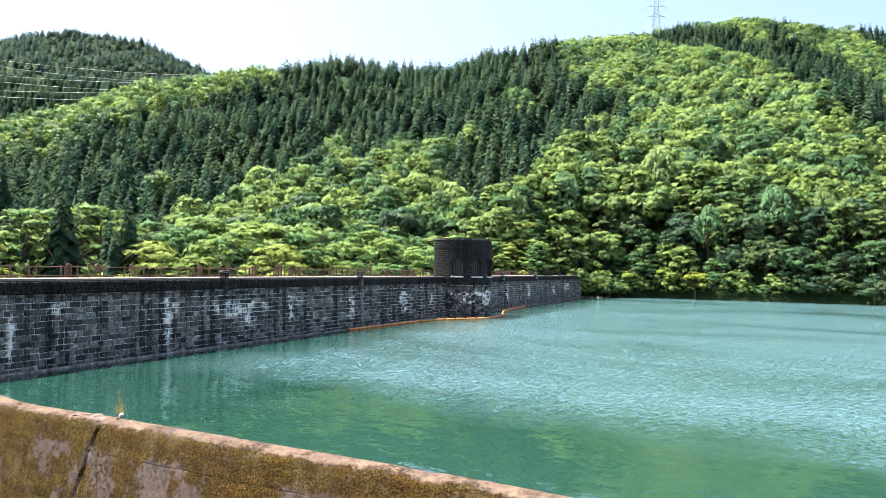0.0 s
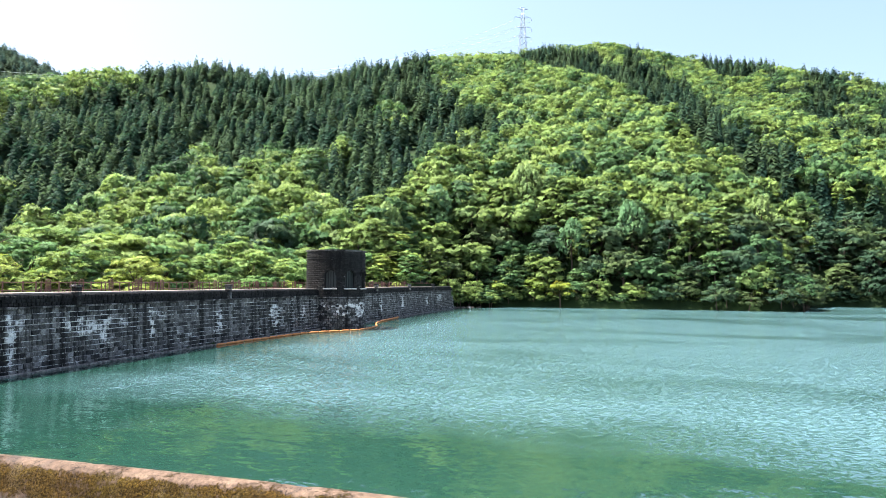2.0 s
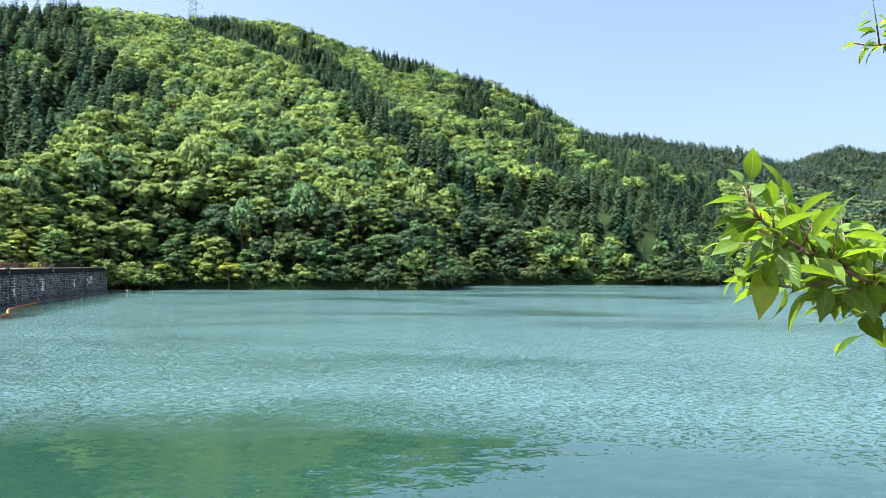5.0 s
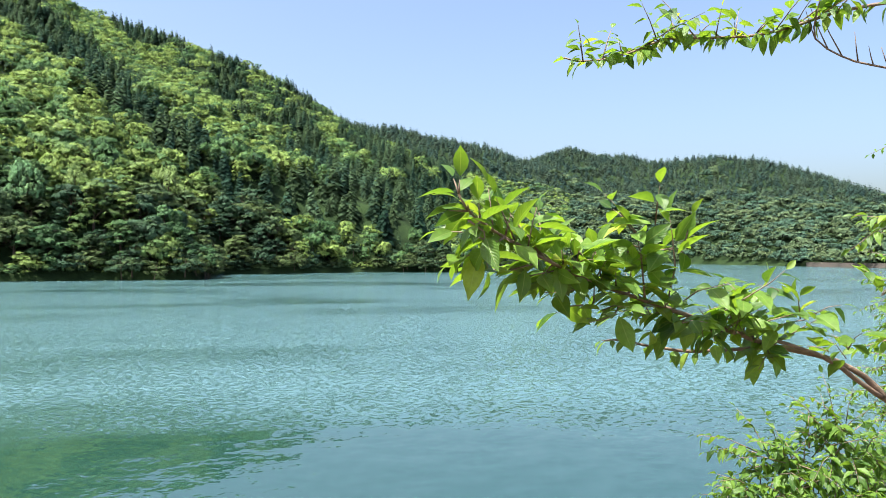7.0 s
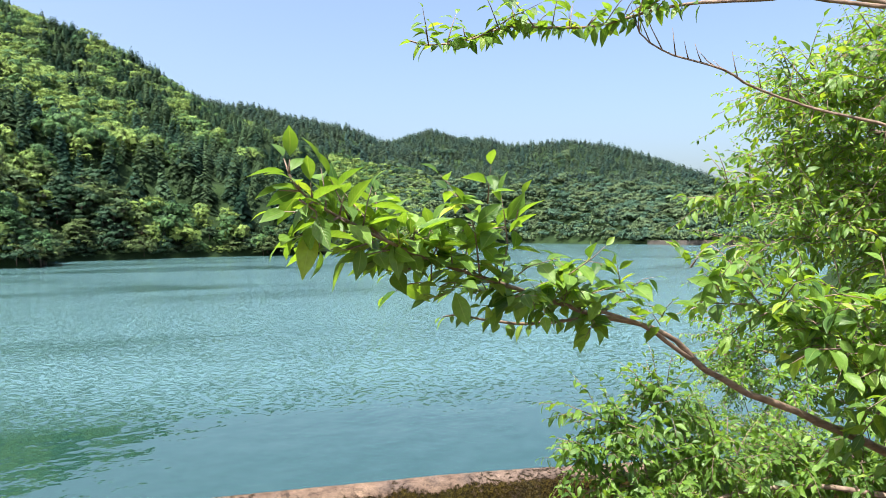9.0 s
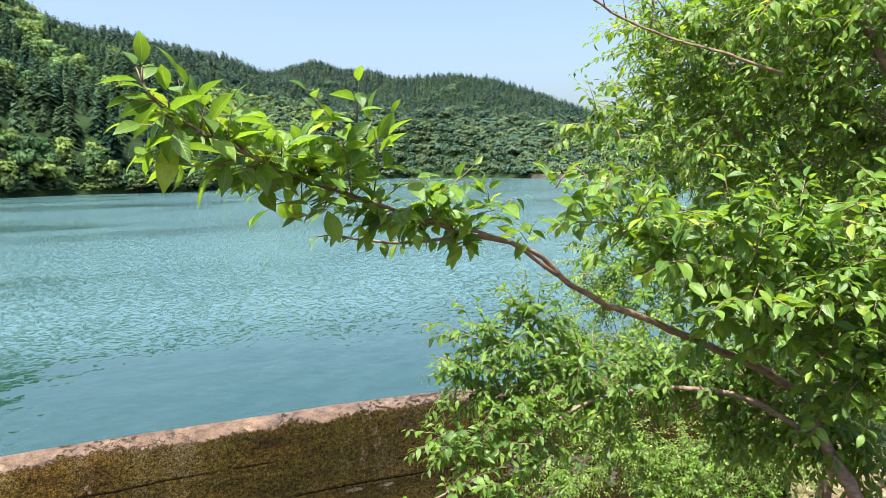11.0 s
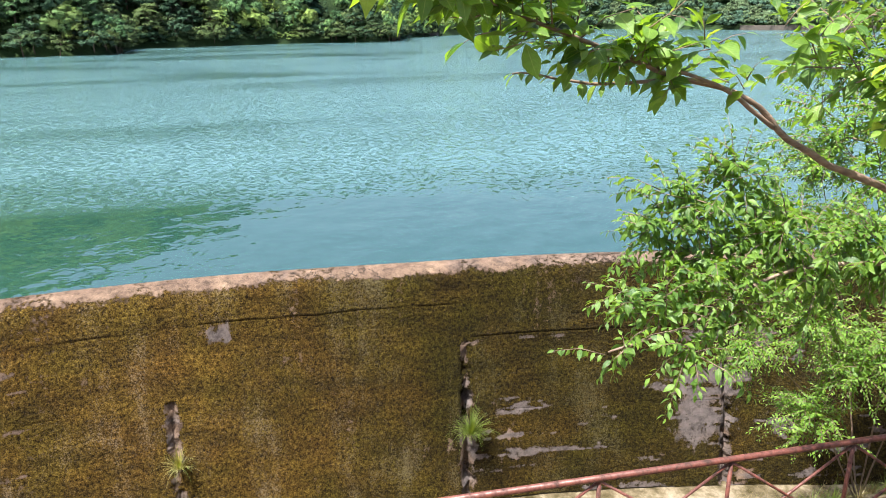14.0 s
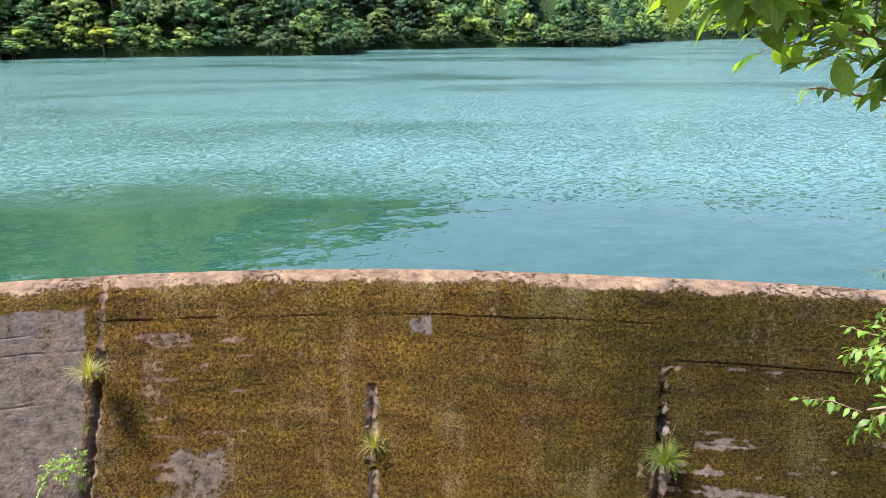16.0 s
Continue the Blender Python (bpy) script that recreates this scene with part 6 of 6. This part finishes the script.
def leaf_frames(pos, axis, up, size):
    """Matrices for leaves at pos, pointing along axis with their upper side towards up."""
    a = unit(axis)
    s = unit(np.cross(up, a))
    n = np.cross(a, s)
    m = np.zeros((len(pos), 3, 3))
    m[:, :, 0], m[:, :, 1], m[:, :, 2] = a, s, n
    return m * size[:, None, None]


def leaf_mass(name, label, parent, pos, basis, tint, templates, material, seed):
    r = np.random.RandomState(seed)
    pick = r.randint(0, len(templates), len(pos))
    V, F, T, AL, AC, n = [], [], [], [], [], 0
    for k, (v, f, al, ac) in enumerate(templates):
        m = np.where(pick == k)[0]
        if len(m) == 0:
            continue
        w = np.einsum("nij,vj->nvi", basis[m], v) + pos[m][:, None]
        V.append(w.reshape(-1, 3))
        F.append((f[None] + (np.arange(len(m)) * len(v))[:, None, None] + n).reshape(-1, 4))
        T.append(np.repeat(tint[m], len(v)))
        AL.append(np.tile(al, len(m)))
        AC.append(np.tile(ac, len(m)))
        n += len(m) * len(v)
    me = bpy.data.meshes.new(name)
    me.vertices.add(n)
    me.vertices.foreach_set("co", np.concatenate(V).astype(np.float32).ravel())
    set_faces(me, np.concatenate(F), smooth=True)
    for key, val in (("tint", T), ("along", AL), ("across", AC)):
        a = me.attributes.new(key, "FLOAT", "POINT")
        a.data.foreach_set("value", np.concatenate(val).astype(np.float32))
    me.materials.append(material)
    ob = tagged(new(name, me), label, kind="stuff")
    ob.parent = parent
    return ob


def shoot_leaves(path, gap, size, r, spread=0.9, droop=0.35):
    """Leaves set alternately along a path: places, axes, up vectors, sizes."""
    p = spline(path, gap)
    d = unit(np.gradient(p, axis=0))
    n = len(p)
    side = unit(np.cross(d, np.array([0, 0, 1.0])) + 1e-4)
    flip = np.where(np.arange(n) % 2 == 0, 1, -1)[:, None]
    turn = r.normal(0, 0.55, (n, 1))
    out = side * flip * np.cos(turn) + np.cross(d, side) * np.sin(turn)
    axis = d * r.uniform(0.25, 0.9, (n, 1)) + out * spread + np.array([0, 0, -1.0]) * r.uniform(-0.25, droop * 2, (n, 1)) + r.normal(0, 0.15, (n, 3))
    axis[-1] = d[-1]
    up = np.array([0, 0, 1.0]) + r.normal(0, 0.38, (n, 3))
    sz = size * r.uniform(0.6, 1.2, n) * (1 - 0.35 * np.linspace(0, 1, n) ** 3)
    return p + unit(axis) * sz[:, None] * 0.12, axis, up, sz


def gather(lists):
    return [np.concatenate(c) for c in zip(*lists)]


def fill_blobs(blobs, shoots, length, gap, size, seed, lift=0.25):
    """Random leafy shoots growing outwards through rounded masses. Returns the leaves and the shoots."""
    r = np.random.RandomState(seed)
    out, twigs = [], []
    for x, y, z, rad in blobs:
        for _ in range(max(3, int(shoots * (rad / 0.3) ** 2))):
            o = unit(r.normal(size=3)) * np.array([1, 1, 0.8])
            start = np.array([x, y, z]) + o * rad * r.uniform(0.1, 0.75)
            d = unit(o * 0.8 + r.normal(size=3) * 0.5 + np.array([0.2, 0.3, lift]))
            l = length * r.uniform(0.6, 1.3)
            mid = start + d * l * 0.5 + np.array([0, 0, 0.03 * l])
            end = start + d * l - np.array([0, 0, 0.12 * l])
            path = (tuple(start), tuple(mid), tuple(end))
            out.append(shoot_leaves(path, gap, size, r))
            twigs.append(path)
    return gather(out), twigs


def twig_mesh(name, paths, r0, parent, material, label=""):
    bm = bmesh.new()
    for path in paths:
        n = len(path)
        tube(bm, path, [r0 * (1 - 0.7 * k / (n - 1)) for k in range(n)], 3)
    return tagged(part(name, bm, material, parent, label, smooth=True), kind="stuff")


def limb(name, path, r0, r1, parent, sides=9, step=0.12):
    p = spline(path, step)
    n = len(p)
    bm = bmesh.new()
    r = np.random.RandomState(n)
    tube(bm, [tuple(q) for q in p + r.normal(0, r0 * 0.10, p.shape)], [(r0 + (r1 - r0) * k / (n - 1)) * r.uniform(0.9, 1.12) for k in range(n)], sides)
    return part(name, bm, M_CHERRY_BARK, parent, smooth=True)


# ---- cherry tree beside the viewpoint ----
cherry = tagged(new("cherry_tree"), "leafy cherry tree with a long bough reaching over the lake", "tree")
trunk_foot = ((-0.15, -5.15, -0.5), (0.05, -5.1, 0.8), (0.40, -4.95, 2.0), (0.63, -4.83, 2.57), LIMB[0])
limb("trunk", trunk_foot + LIMB[:4], 0.075, 0.036, cherry, 12, 0.08)
limb("limb", LIMB[3:], 0.028, 0.010, cherry, 10, 0.08)
limb("limb", PRONG, 0.012, 0.007, cherry, 7, 0.06)
limb("limb", BUSH_LIMB, 0.020, 0.006, cherry, 8, 0.08)
limb("limb", TOP_BOUGH, 0.014, 0.004, cherry, 8, 0.08)
limb("limb", ((0.40, -4.95, 3.6), (0.75, -5.2, 5.0)) + TOP_LIMB, 0.045, 0.010, cherry, 9, 0.1)
limb("limb", BARE_TWIG, 0.012, 0.004, cherry, 7, 0.08)
limb("limb", BACK_LIMB, 0.032, 0.008, cherry, 8, 0.08)
limb("limb", BACK_LIMB_2, 0.05, 0.016, cherry, 8, 0.08)
limb("bough", BOUGH, 0.010, 0.003, cherry, 7, 0.05)
limb("twig", TWIG_LOW, 0.010, 0.003, cherry, 6, 0.05)
rc = np.random.RandomState(91)
# bare side twigs
spurs = []
p = spline(BARE_TWIG, 0.085)
for q, d in zip(p[8:], np.gradient(p, axis=0)[8:]):
    o = unit(np.array([rc.normal(0, 0.5), rc.normal(0, 0.5), 1.0]) + unit(d) * 0.7)
    l = rc.uniform(0.04, 0.32) * (0.4 + 0.6 * rc.rand())
    spurs.append((tuple(q), tuple(q + o * l * 0.5), tuple(q + o * l + np.array([0, 0, 0.02]))))
twig_mesh("bare_twig", spurs, 0.005, cherry, M_CHERRY_BARK)
# the bough's own leaves, one by one
near = []
p = spline(BOUGH, 0.06)
d = unit(np.gradient(p, axis=0))
spur_paths = []
for i, (q, e) in enumerate(zip(p, d)):
    for k in range(2):
        o = unit(e * rc.uniform(0.1, 0.8) + np.array([rc.normal(0, 0.6), rc.normal(0, 0.35), rc.uniform(-0.5, 1.1)]))
        l = rc.uniform(0.05, 0.17) * (1.0 if i < len(p) - 5 else 0.5)
        path = (tuple(q), tuple(q + o * l * 0.5), tuple(q + o * l))
        spur_paths.append(path)
        near.append(shoot_leaves(path, 0.03, 0.112, rc, 0.8, 0.26))
for path in SHOOTS + SHOOTS_LOW:
    near.append(shoot_leaves(path, 0.024, 0.112, rc, 0.8, 0.2))
near.append(shoot_leaves(TWIG_LOW, 0.025, 0.08, rc, 0.7, 0.4))
pos, axis, up, size = gather(near)
basis = leaf_frames(pos, axis, up, size)
LEAVES = []
for k, (v, f, al, ac) in enumerate(FINE):
    for tint in (0.1, 0.4, 0.75):
        me = bpy.data.meshes.new("leaf")
        me.from_pydata(v.tolist(), [], f.tolist())
        me.polygons.foreach_set("use_smooth", np.full(len(f), True))
        for key, val in (("tint", np.full(len(v), tint)), ("along", al), ("across", ac)):
            at = me.attributes.new(key, "FLOAT", "POINT")
            at.data.foreach_set("value", val.astype(np.float32))
        me.materials.append(M_CHERRY)
        LEAVES.append(me)
order = rc.permutation(len(pos))
for i in order[:300]:
    ob = new("leaf", LEAVES[rc.randint(0, len(LEAVES))])
    b3 = basis[i]
    ob.matrix_world = Matrix(((*b3[0], pos[i][0]), (*b3[1], pos[i][1]), (*b3[2], pos[i][2]), (0, 0, 0, 1)))
    ob.parent = cherry
more = order[300:]
if len(more):
    leaf_mass("foliage", "glossy green cherry leaves", cherry, pos[more], basis[more], rc.uniform(0, 1, len(more)), FINE, M_CHERRY, 92)
twig_mesh("twig_work", list(SHOOTS + SHOOTS_LOW) + spur_paths, 0.004, cherry, M_CHERRY_BARK)
top_leaves = [shoot_leaves(TOP_BOUGH[3:], 0.028, 0.105, rc, 0.7, 0.5)]
tufts = spline(TOP_BOUGH[4:-1], 0.10)
top_twigs = []
for q in tufts:
    for _ in range(2):
        e = q + np.array([rc.normal(0, 0.10), rc.normal(0, 0.10), rc.uniform(0.02, 0.2)])
        path = (tuple(q), tuple((q + e) / 2 + np.array([0, 0, 0.01])), tuple(e))
        top_twigs.append(path)
        top_leaves.append(shoot_leaves(path, 0.03, 0.105, rc, 0.8, 0.5))
leaves, shoots = fill_blobs(MASS_BOUGH, 52, 0.13, 0.03, 0.112, 99, 0.6)
pos, axis, up, size = leaves
leaf_mass("foliage", "glossy green cherry leaves on the bough", cherry, pos, leaf_frames(pos, axis, up, size), rc.uniform(0, 1, len(pos)), FINE, M_CHERRY, 100)
twig_mesh("twig_work", shoots, 0.003, cherry, M_CHERRY_BARK)
leaves, shoots = fill_blobs(MASS_NEAR, 24, 0.30, 0.028, 0.115, 93)
pos, axis, up, size = leaves
leaf_mass("foliage", "glossy spring-green cherry leaves", cherry, pos, leaf_frames(pos, axis, up, size), rc.uniform(0, 1, len(pos)), FINE, M_CHERRY, 94)
twig_mesh("twig_work", shoots, 0.005, cherry, M_CHERRY_BARK)
leaves, shoots = fill_blobs(MASS_TOP, 17, 0.38, 0.030, 0.095, 95, 0.1)
pos, axis, up, size = gather([leaves] + top_leaves)
leaf_mass("foliage", "glossy spring-green cherry leaves overhead", cherry, pos, leaf_frames(pos, axis, up, size), rc.uniform(0, 1, len(pos)), PLAIN, M_CHERRY, 96)
twig_mesh("twig_work", shoots + top_twigs, 0.005, cherry, M_CHERRY_BARK)
leaves, shoots = fill_blobs(MASS_LOW, 54, 0.30, 0.022, 0.08, 97, 0.12)
pos, axis, up, size = leaves
leaf_mass("foliage", "drooping light green cherry leaves", cherry, pos, leaf_frames(pos, axis, up, size), rc.uniform(0, 0.75, len(pos)), PLAIN, M_CHERRY, 98)
twig_mesh("twig_work", shoots, 0.004, cherry, M_CHERRY_BARK)

# ---- small-leaved shrub below the railing, and the tall tree on the bank behind ----
shrub = tagged(new("bank_shrub"), "light green small-leaved shrub on the bank below", "shrub")
leaves, shoots = fill_blobs(FERN, 34, 0.42, 0.022, 0.066, 101, 0.05)
pos, axis, up, size = leaves
leaf_mass("foliage", "small bright green leaves", shrub, pos, leaf_frames(pos, axis, up, size), rc.uniform(0.2, 1, len(pos)), SMALL, M_SMALL, 102)
twig_mesh("twig_work", shoots, 0.005, shrub, M_CHERRY_BARK)
foot = np.array([4.4, -9.6, -1.6])
for x, y, z, rad in FERN[::3]:
    limb("stem", (tuple(foot), ((foot[0] + x) / 2, (foot[1] + y) / 2, (foot[2] + z) / 2 + 0.4), (x, y, z)), 0.014, 0.005, shrub, 6, 0.25)
bank_tree = tagged(new("bank_tree"), "tall light green tree on the lake bank", "tree")
leaves, shoots = fill_blobs(WILLOW, 9.5, 0.85, 0.038, 0.12, 103, 0.05)
pos, axis, up, size = leaves
leaf_mass("foliage", "small light green leaves", bank_tree, pos, leaf_frames(pos, axis, up, size), rc.uniform(0, 0.9, len(pos)), SMALL, M_SMALL, 104)
twig_mesh("twig_work", shoots, 0.008, bank_tree, M_CHERRY_BARK)
limb("trunk", ((3.4, -13.2, -3.0), (3.4, -12.6, 0.5), (3.3, -12.3, 3.5), (3.4, -12.2, 6.5), (3.5, -12.2, 8.6)), 0.17, 0.03, bank_tree, 10, 0.3)
for x, y, z, rad in WILLOW:
    limb("limb", ((3.4, -12.4, max(z - 1.6, 0.5)), ((3.4 + x) / 2, (-12.4 + y) / 2, z - 0.5), (x, y, z)), 0.05, 0.012, bank_tree, 6, 0.3)

# ---- grass tufts and a sapling in the wall's joints ----
M_STRAW = leaf_surface("dry_grass", (0.10, 0.085, 0.03), (0.22, 0.17, 0.08), (0.36, 0.29, 0.16), 0.3)


def tuft(name, label, at, n, length, dry, seed, stalks=0, material=None):
    r = np.random.RandomState(seed)
    root = tagged(new(name), label, "grass", "tufts on the wall")
    root.location = at
    V, F, T, AL, AC = [], [], [], [], []
    for k in range(n + stalks):
        a, l = r.uniform(0, 6.28), length * r.uniform(0.3, 1.25) * (1.7 if k >= n else 1)
        lean = r.uniform(0.05, 0.85) if k < n else r.uniform(0.1, 0.5)
        w = 0.0042 if k < n else 0.004
        base = len(V)
        for t in (0, 0.3, 0.6, 0.85, 1.0):
            q = Vector((math.cos(a) * lean * l * t - 0.15 * l * t, math.sin(a) * lean * l * t, l * t * (1.0 - 1.05 * lean * t)))
            s = Vector((-math.sin(a), math.cos(a), 0)) * w * (1 - t * 0.85)
            V += [q - s, q + s]
            T += [r.uniform(0, 1) * 0.3 + dry] * 2
            AL += [t] * 2
            AC += [-1, 1]
        F += [(base + 2 * j, base + 2 * j + 1, base + 2 * j + 3, base + 2 * j + 2) for j in range(4)]
    me = bpy.data.meshes.new("grass_blade")
    me.from_pydata([tuple(v) for v in V], [], F)
    for key, val in (("tint", T), ("along", AL), ("across", AC)):
        at_ = me.attributes.new(key, "FLOAT", "POINT")
        at_.data.foreach_set("value", np.array(val, np.float32))
    me.materials.append(material or M_GRASS)
    ob = new("grass_blade", me)
    ob.parent = root
    return root


tuft("grass_tuft", "pale tuft of grass with seed stalks in a wall joint", (13.55, 3.85, -1.3), 420, 0.72, 1.1, 1, 7)
tuft("grass_tuft", "dry tuft of grass in a wall joint", (12.68, -1.47, -3.1), 300, 0.6, 1.15, 2)
tuft("grass_tuft", "green tuft of grass in a wall slot", (10.72, -6.93, -3.05), 520, 0.75, 0.5, 3, 8)
tuft("grass_tuft", "small green tuft of grass in a wall joint", (13.45, 4.05, -2.4), 40, 0.3, 0.2, 4)
tuft("grass_tuft", "small green tuft of grass in a wall joint", (13.2, 4.25, -3.5), 60, 0.45, 0.2, 5)
tuft("grass_tuft", "tuft of dry seeding grass on the weir crest", (14.2, 20.55, 0.34), 110, 0.7, 0.7, 6, 30, M_STRAW)
def rubble(name, label, at, size, material, seed):
    """A broken lump of stone or concrete with flat, chipped faces."""
    r = np.random.RandomState(seed)
    bm = bmesh.new()
    for _ in range(22):
        v = Vector(r.normal(size=3)).normalized() * r.uniform(0.8, 1.0)
        bm.verts.new((v.x * size[0], v.y * size[1], v.z * size[2]))
    hull = bmesh.ops.convex_hull(bm, input=bm.verts[:])
    bmesh.ops.delete(bm, geom=[g for g in hull["geom_interior"] if isinstance(g, bmesh.types.BMVert)], context="VERTS")
    ob = tagged(part(name, bm, material), label, "stone")
    ob.matrix_world = pose(*at, r.uniform(-10, 10), r.uniform(-10, 10), r.uniform(0, 360))
    return ob


rubble("broken_stone", "white broken stone lying on the weir crest", (14.05, 20.3, 0.45), (0.09, 0.13, 0.10), M_PALE, 1)
rubble("broken_stone", "dark broken chip of concrete on the weir crest", (13.9, 20.2, 0.40), (0.07, 0.12, 0.06), M_ROCK, 2)
for k, (y, w) in enumerate(((21.35, 0.34), (20.75, 0.2), (21.9, 0.22))):
    rubble("cracked_slab", "cracked slab of concrete at the crest joint", (13.75 - 0.06 * k, y, 0.33), (0.24, w, 0.07), M_SLAB, 5 + k)
for k in range(46):
    x, y = 131.0 + rc.uniform(0, 9.0), 48.0 + rc.uniform(-2.2, 2.2)
    rubble("shore_rock", "pale boulder at the foot of the dam", (x, y - 0.22 * (x - 131), 0.1), rc.uniform(0.15, 0.5, 3) * np.array([1, 1, 0.6]), M_PALE if k % 8 == 0 else M_ROCK, 50 + k)
for k in range(110):
    x, y = 2.6 + rc.uniform(0, 5.8), -10.5 + rc.uniform(-5.0, 4.5)
    z = float(land(np.array([x]), np.array([y]))[0])
    tuft("grass_tuft", "dry yellow grass on the bank", (x, y, z - 0.03), 46, 0.36, rc.uniform(0.2, 0.7), 200 + k, 4, M_STRAW if k % 3 else M_GRASS)
sapling = tagged(new("wall_sapling"), "bright green sapling growing from the wall joint", "shrub")
leaves, shoots = fill_blobs(((13.15, 4.35, -2.95, 0.26), (13.08, 4.65, -3.0, 0.22), (13.15, 4.1, -2.8, 0.16)), 17, 0.26, 0.02, 0.085, 111, 0.1)
pos, axis, up, size = leaves
leaf_mass("foliage", "bright green leaves", sapling, pos, leaf_frames(pos, axis, up, size), rc.uniform(0.5, 1, len(pos)), SMALL, M_SMALL, 112)
twig_mesh("twig_work", shoots + [((13.5, 4.1, -3.2), (13.3, 4.3, -3.05), (13.15, 4.5, -2.95))], 0.006, sapling, M_CHERRY_BARK)

# ---- far revetments ----
def revetment(name, pts, h, label):
    bm = bmesh.new()
    line = spline(pts, 4.0)
    for (x0, y0), (x1, y1) in zip(line[:-1], line[1:]):
        a = math.atan2(x0, y0)
        ox, oy = math.sin(a), math.cos(a)
        q = [bm.verts.new(v) for v in ((x0, y0, -1), (x1, y1, -1), (x1 + ox * h * 0.35, y1 + oy * h * 0.35, h), (x0 + ox * h * 0.35, y0 + oy * h * 0.35, h), (x1 + ox * 3, y1 + oy * 3, h), (x0 + ox * 3, y0 + oy * 3, h))]
        bm.faces.new((q[0], q[1], q[2], q[3]))
        bm.faces.new((q[3], q[2], q[4], q[5]))
    bmesh.ops.recalc_face_normals(bm, faces=bm.faces[:])
    return tagged(part(name, bm, M_ROCK), label, "wall", kind="structure")


revetment("revetment", ((244.0, -118.0), (262.0, -135.0), (275.0, -147.0), (292.0, -168.0)), 4.2, "grey concrete lake revetment below the trees")
revetment("far_revetment", ((330.0, -425.0), (280.0, -412.0), (236.0, -398.0), (190.0, -368.0)), 3.0, "pale concrete shore wall far across the lake")
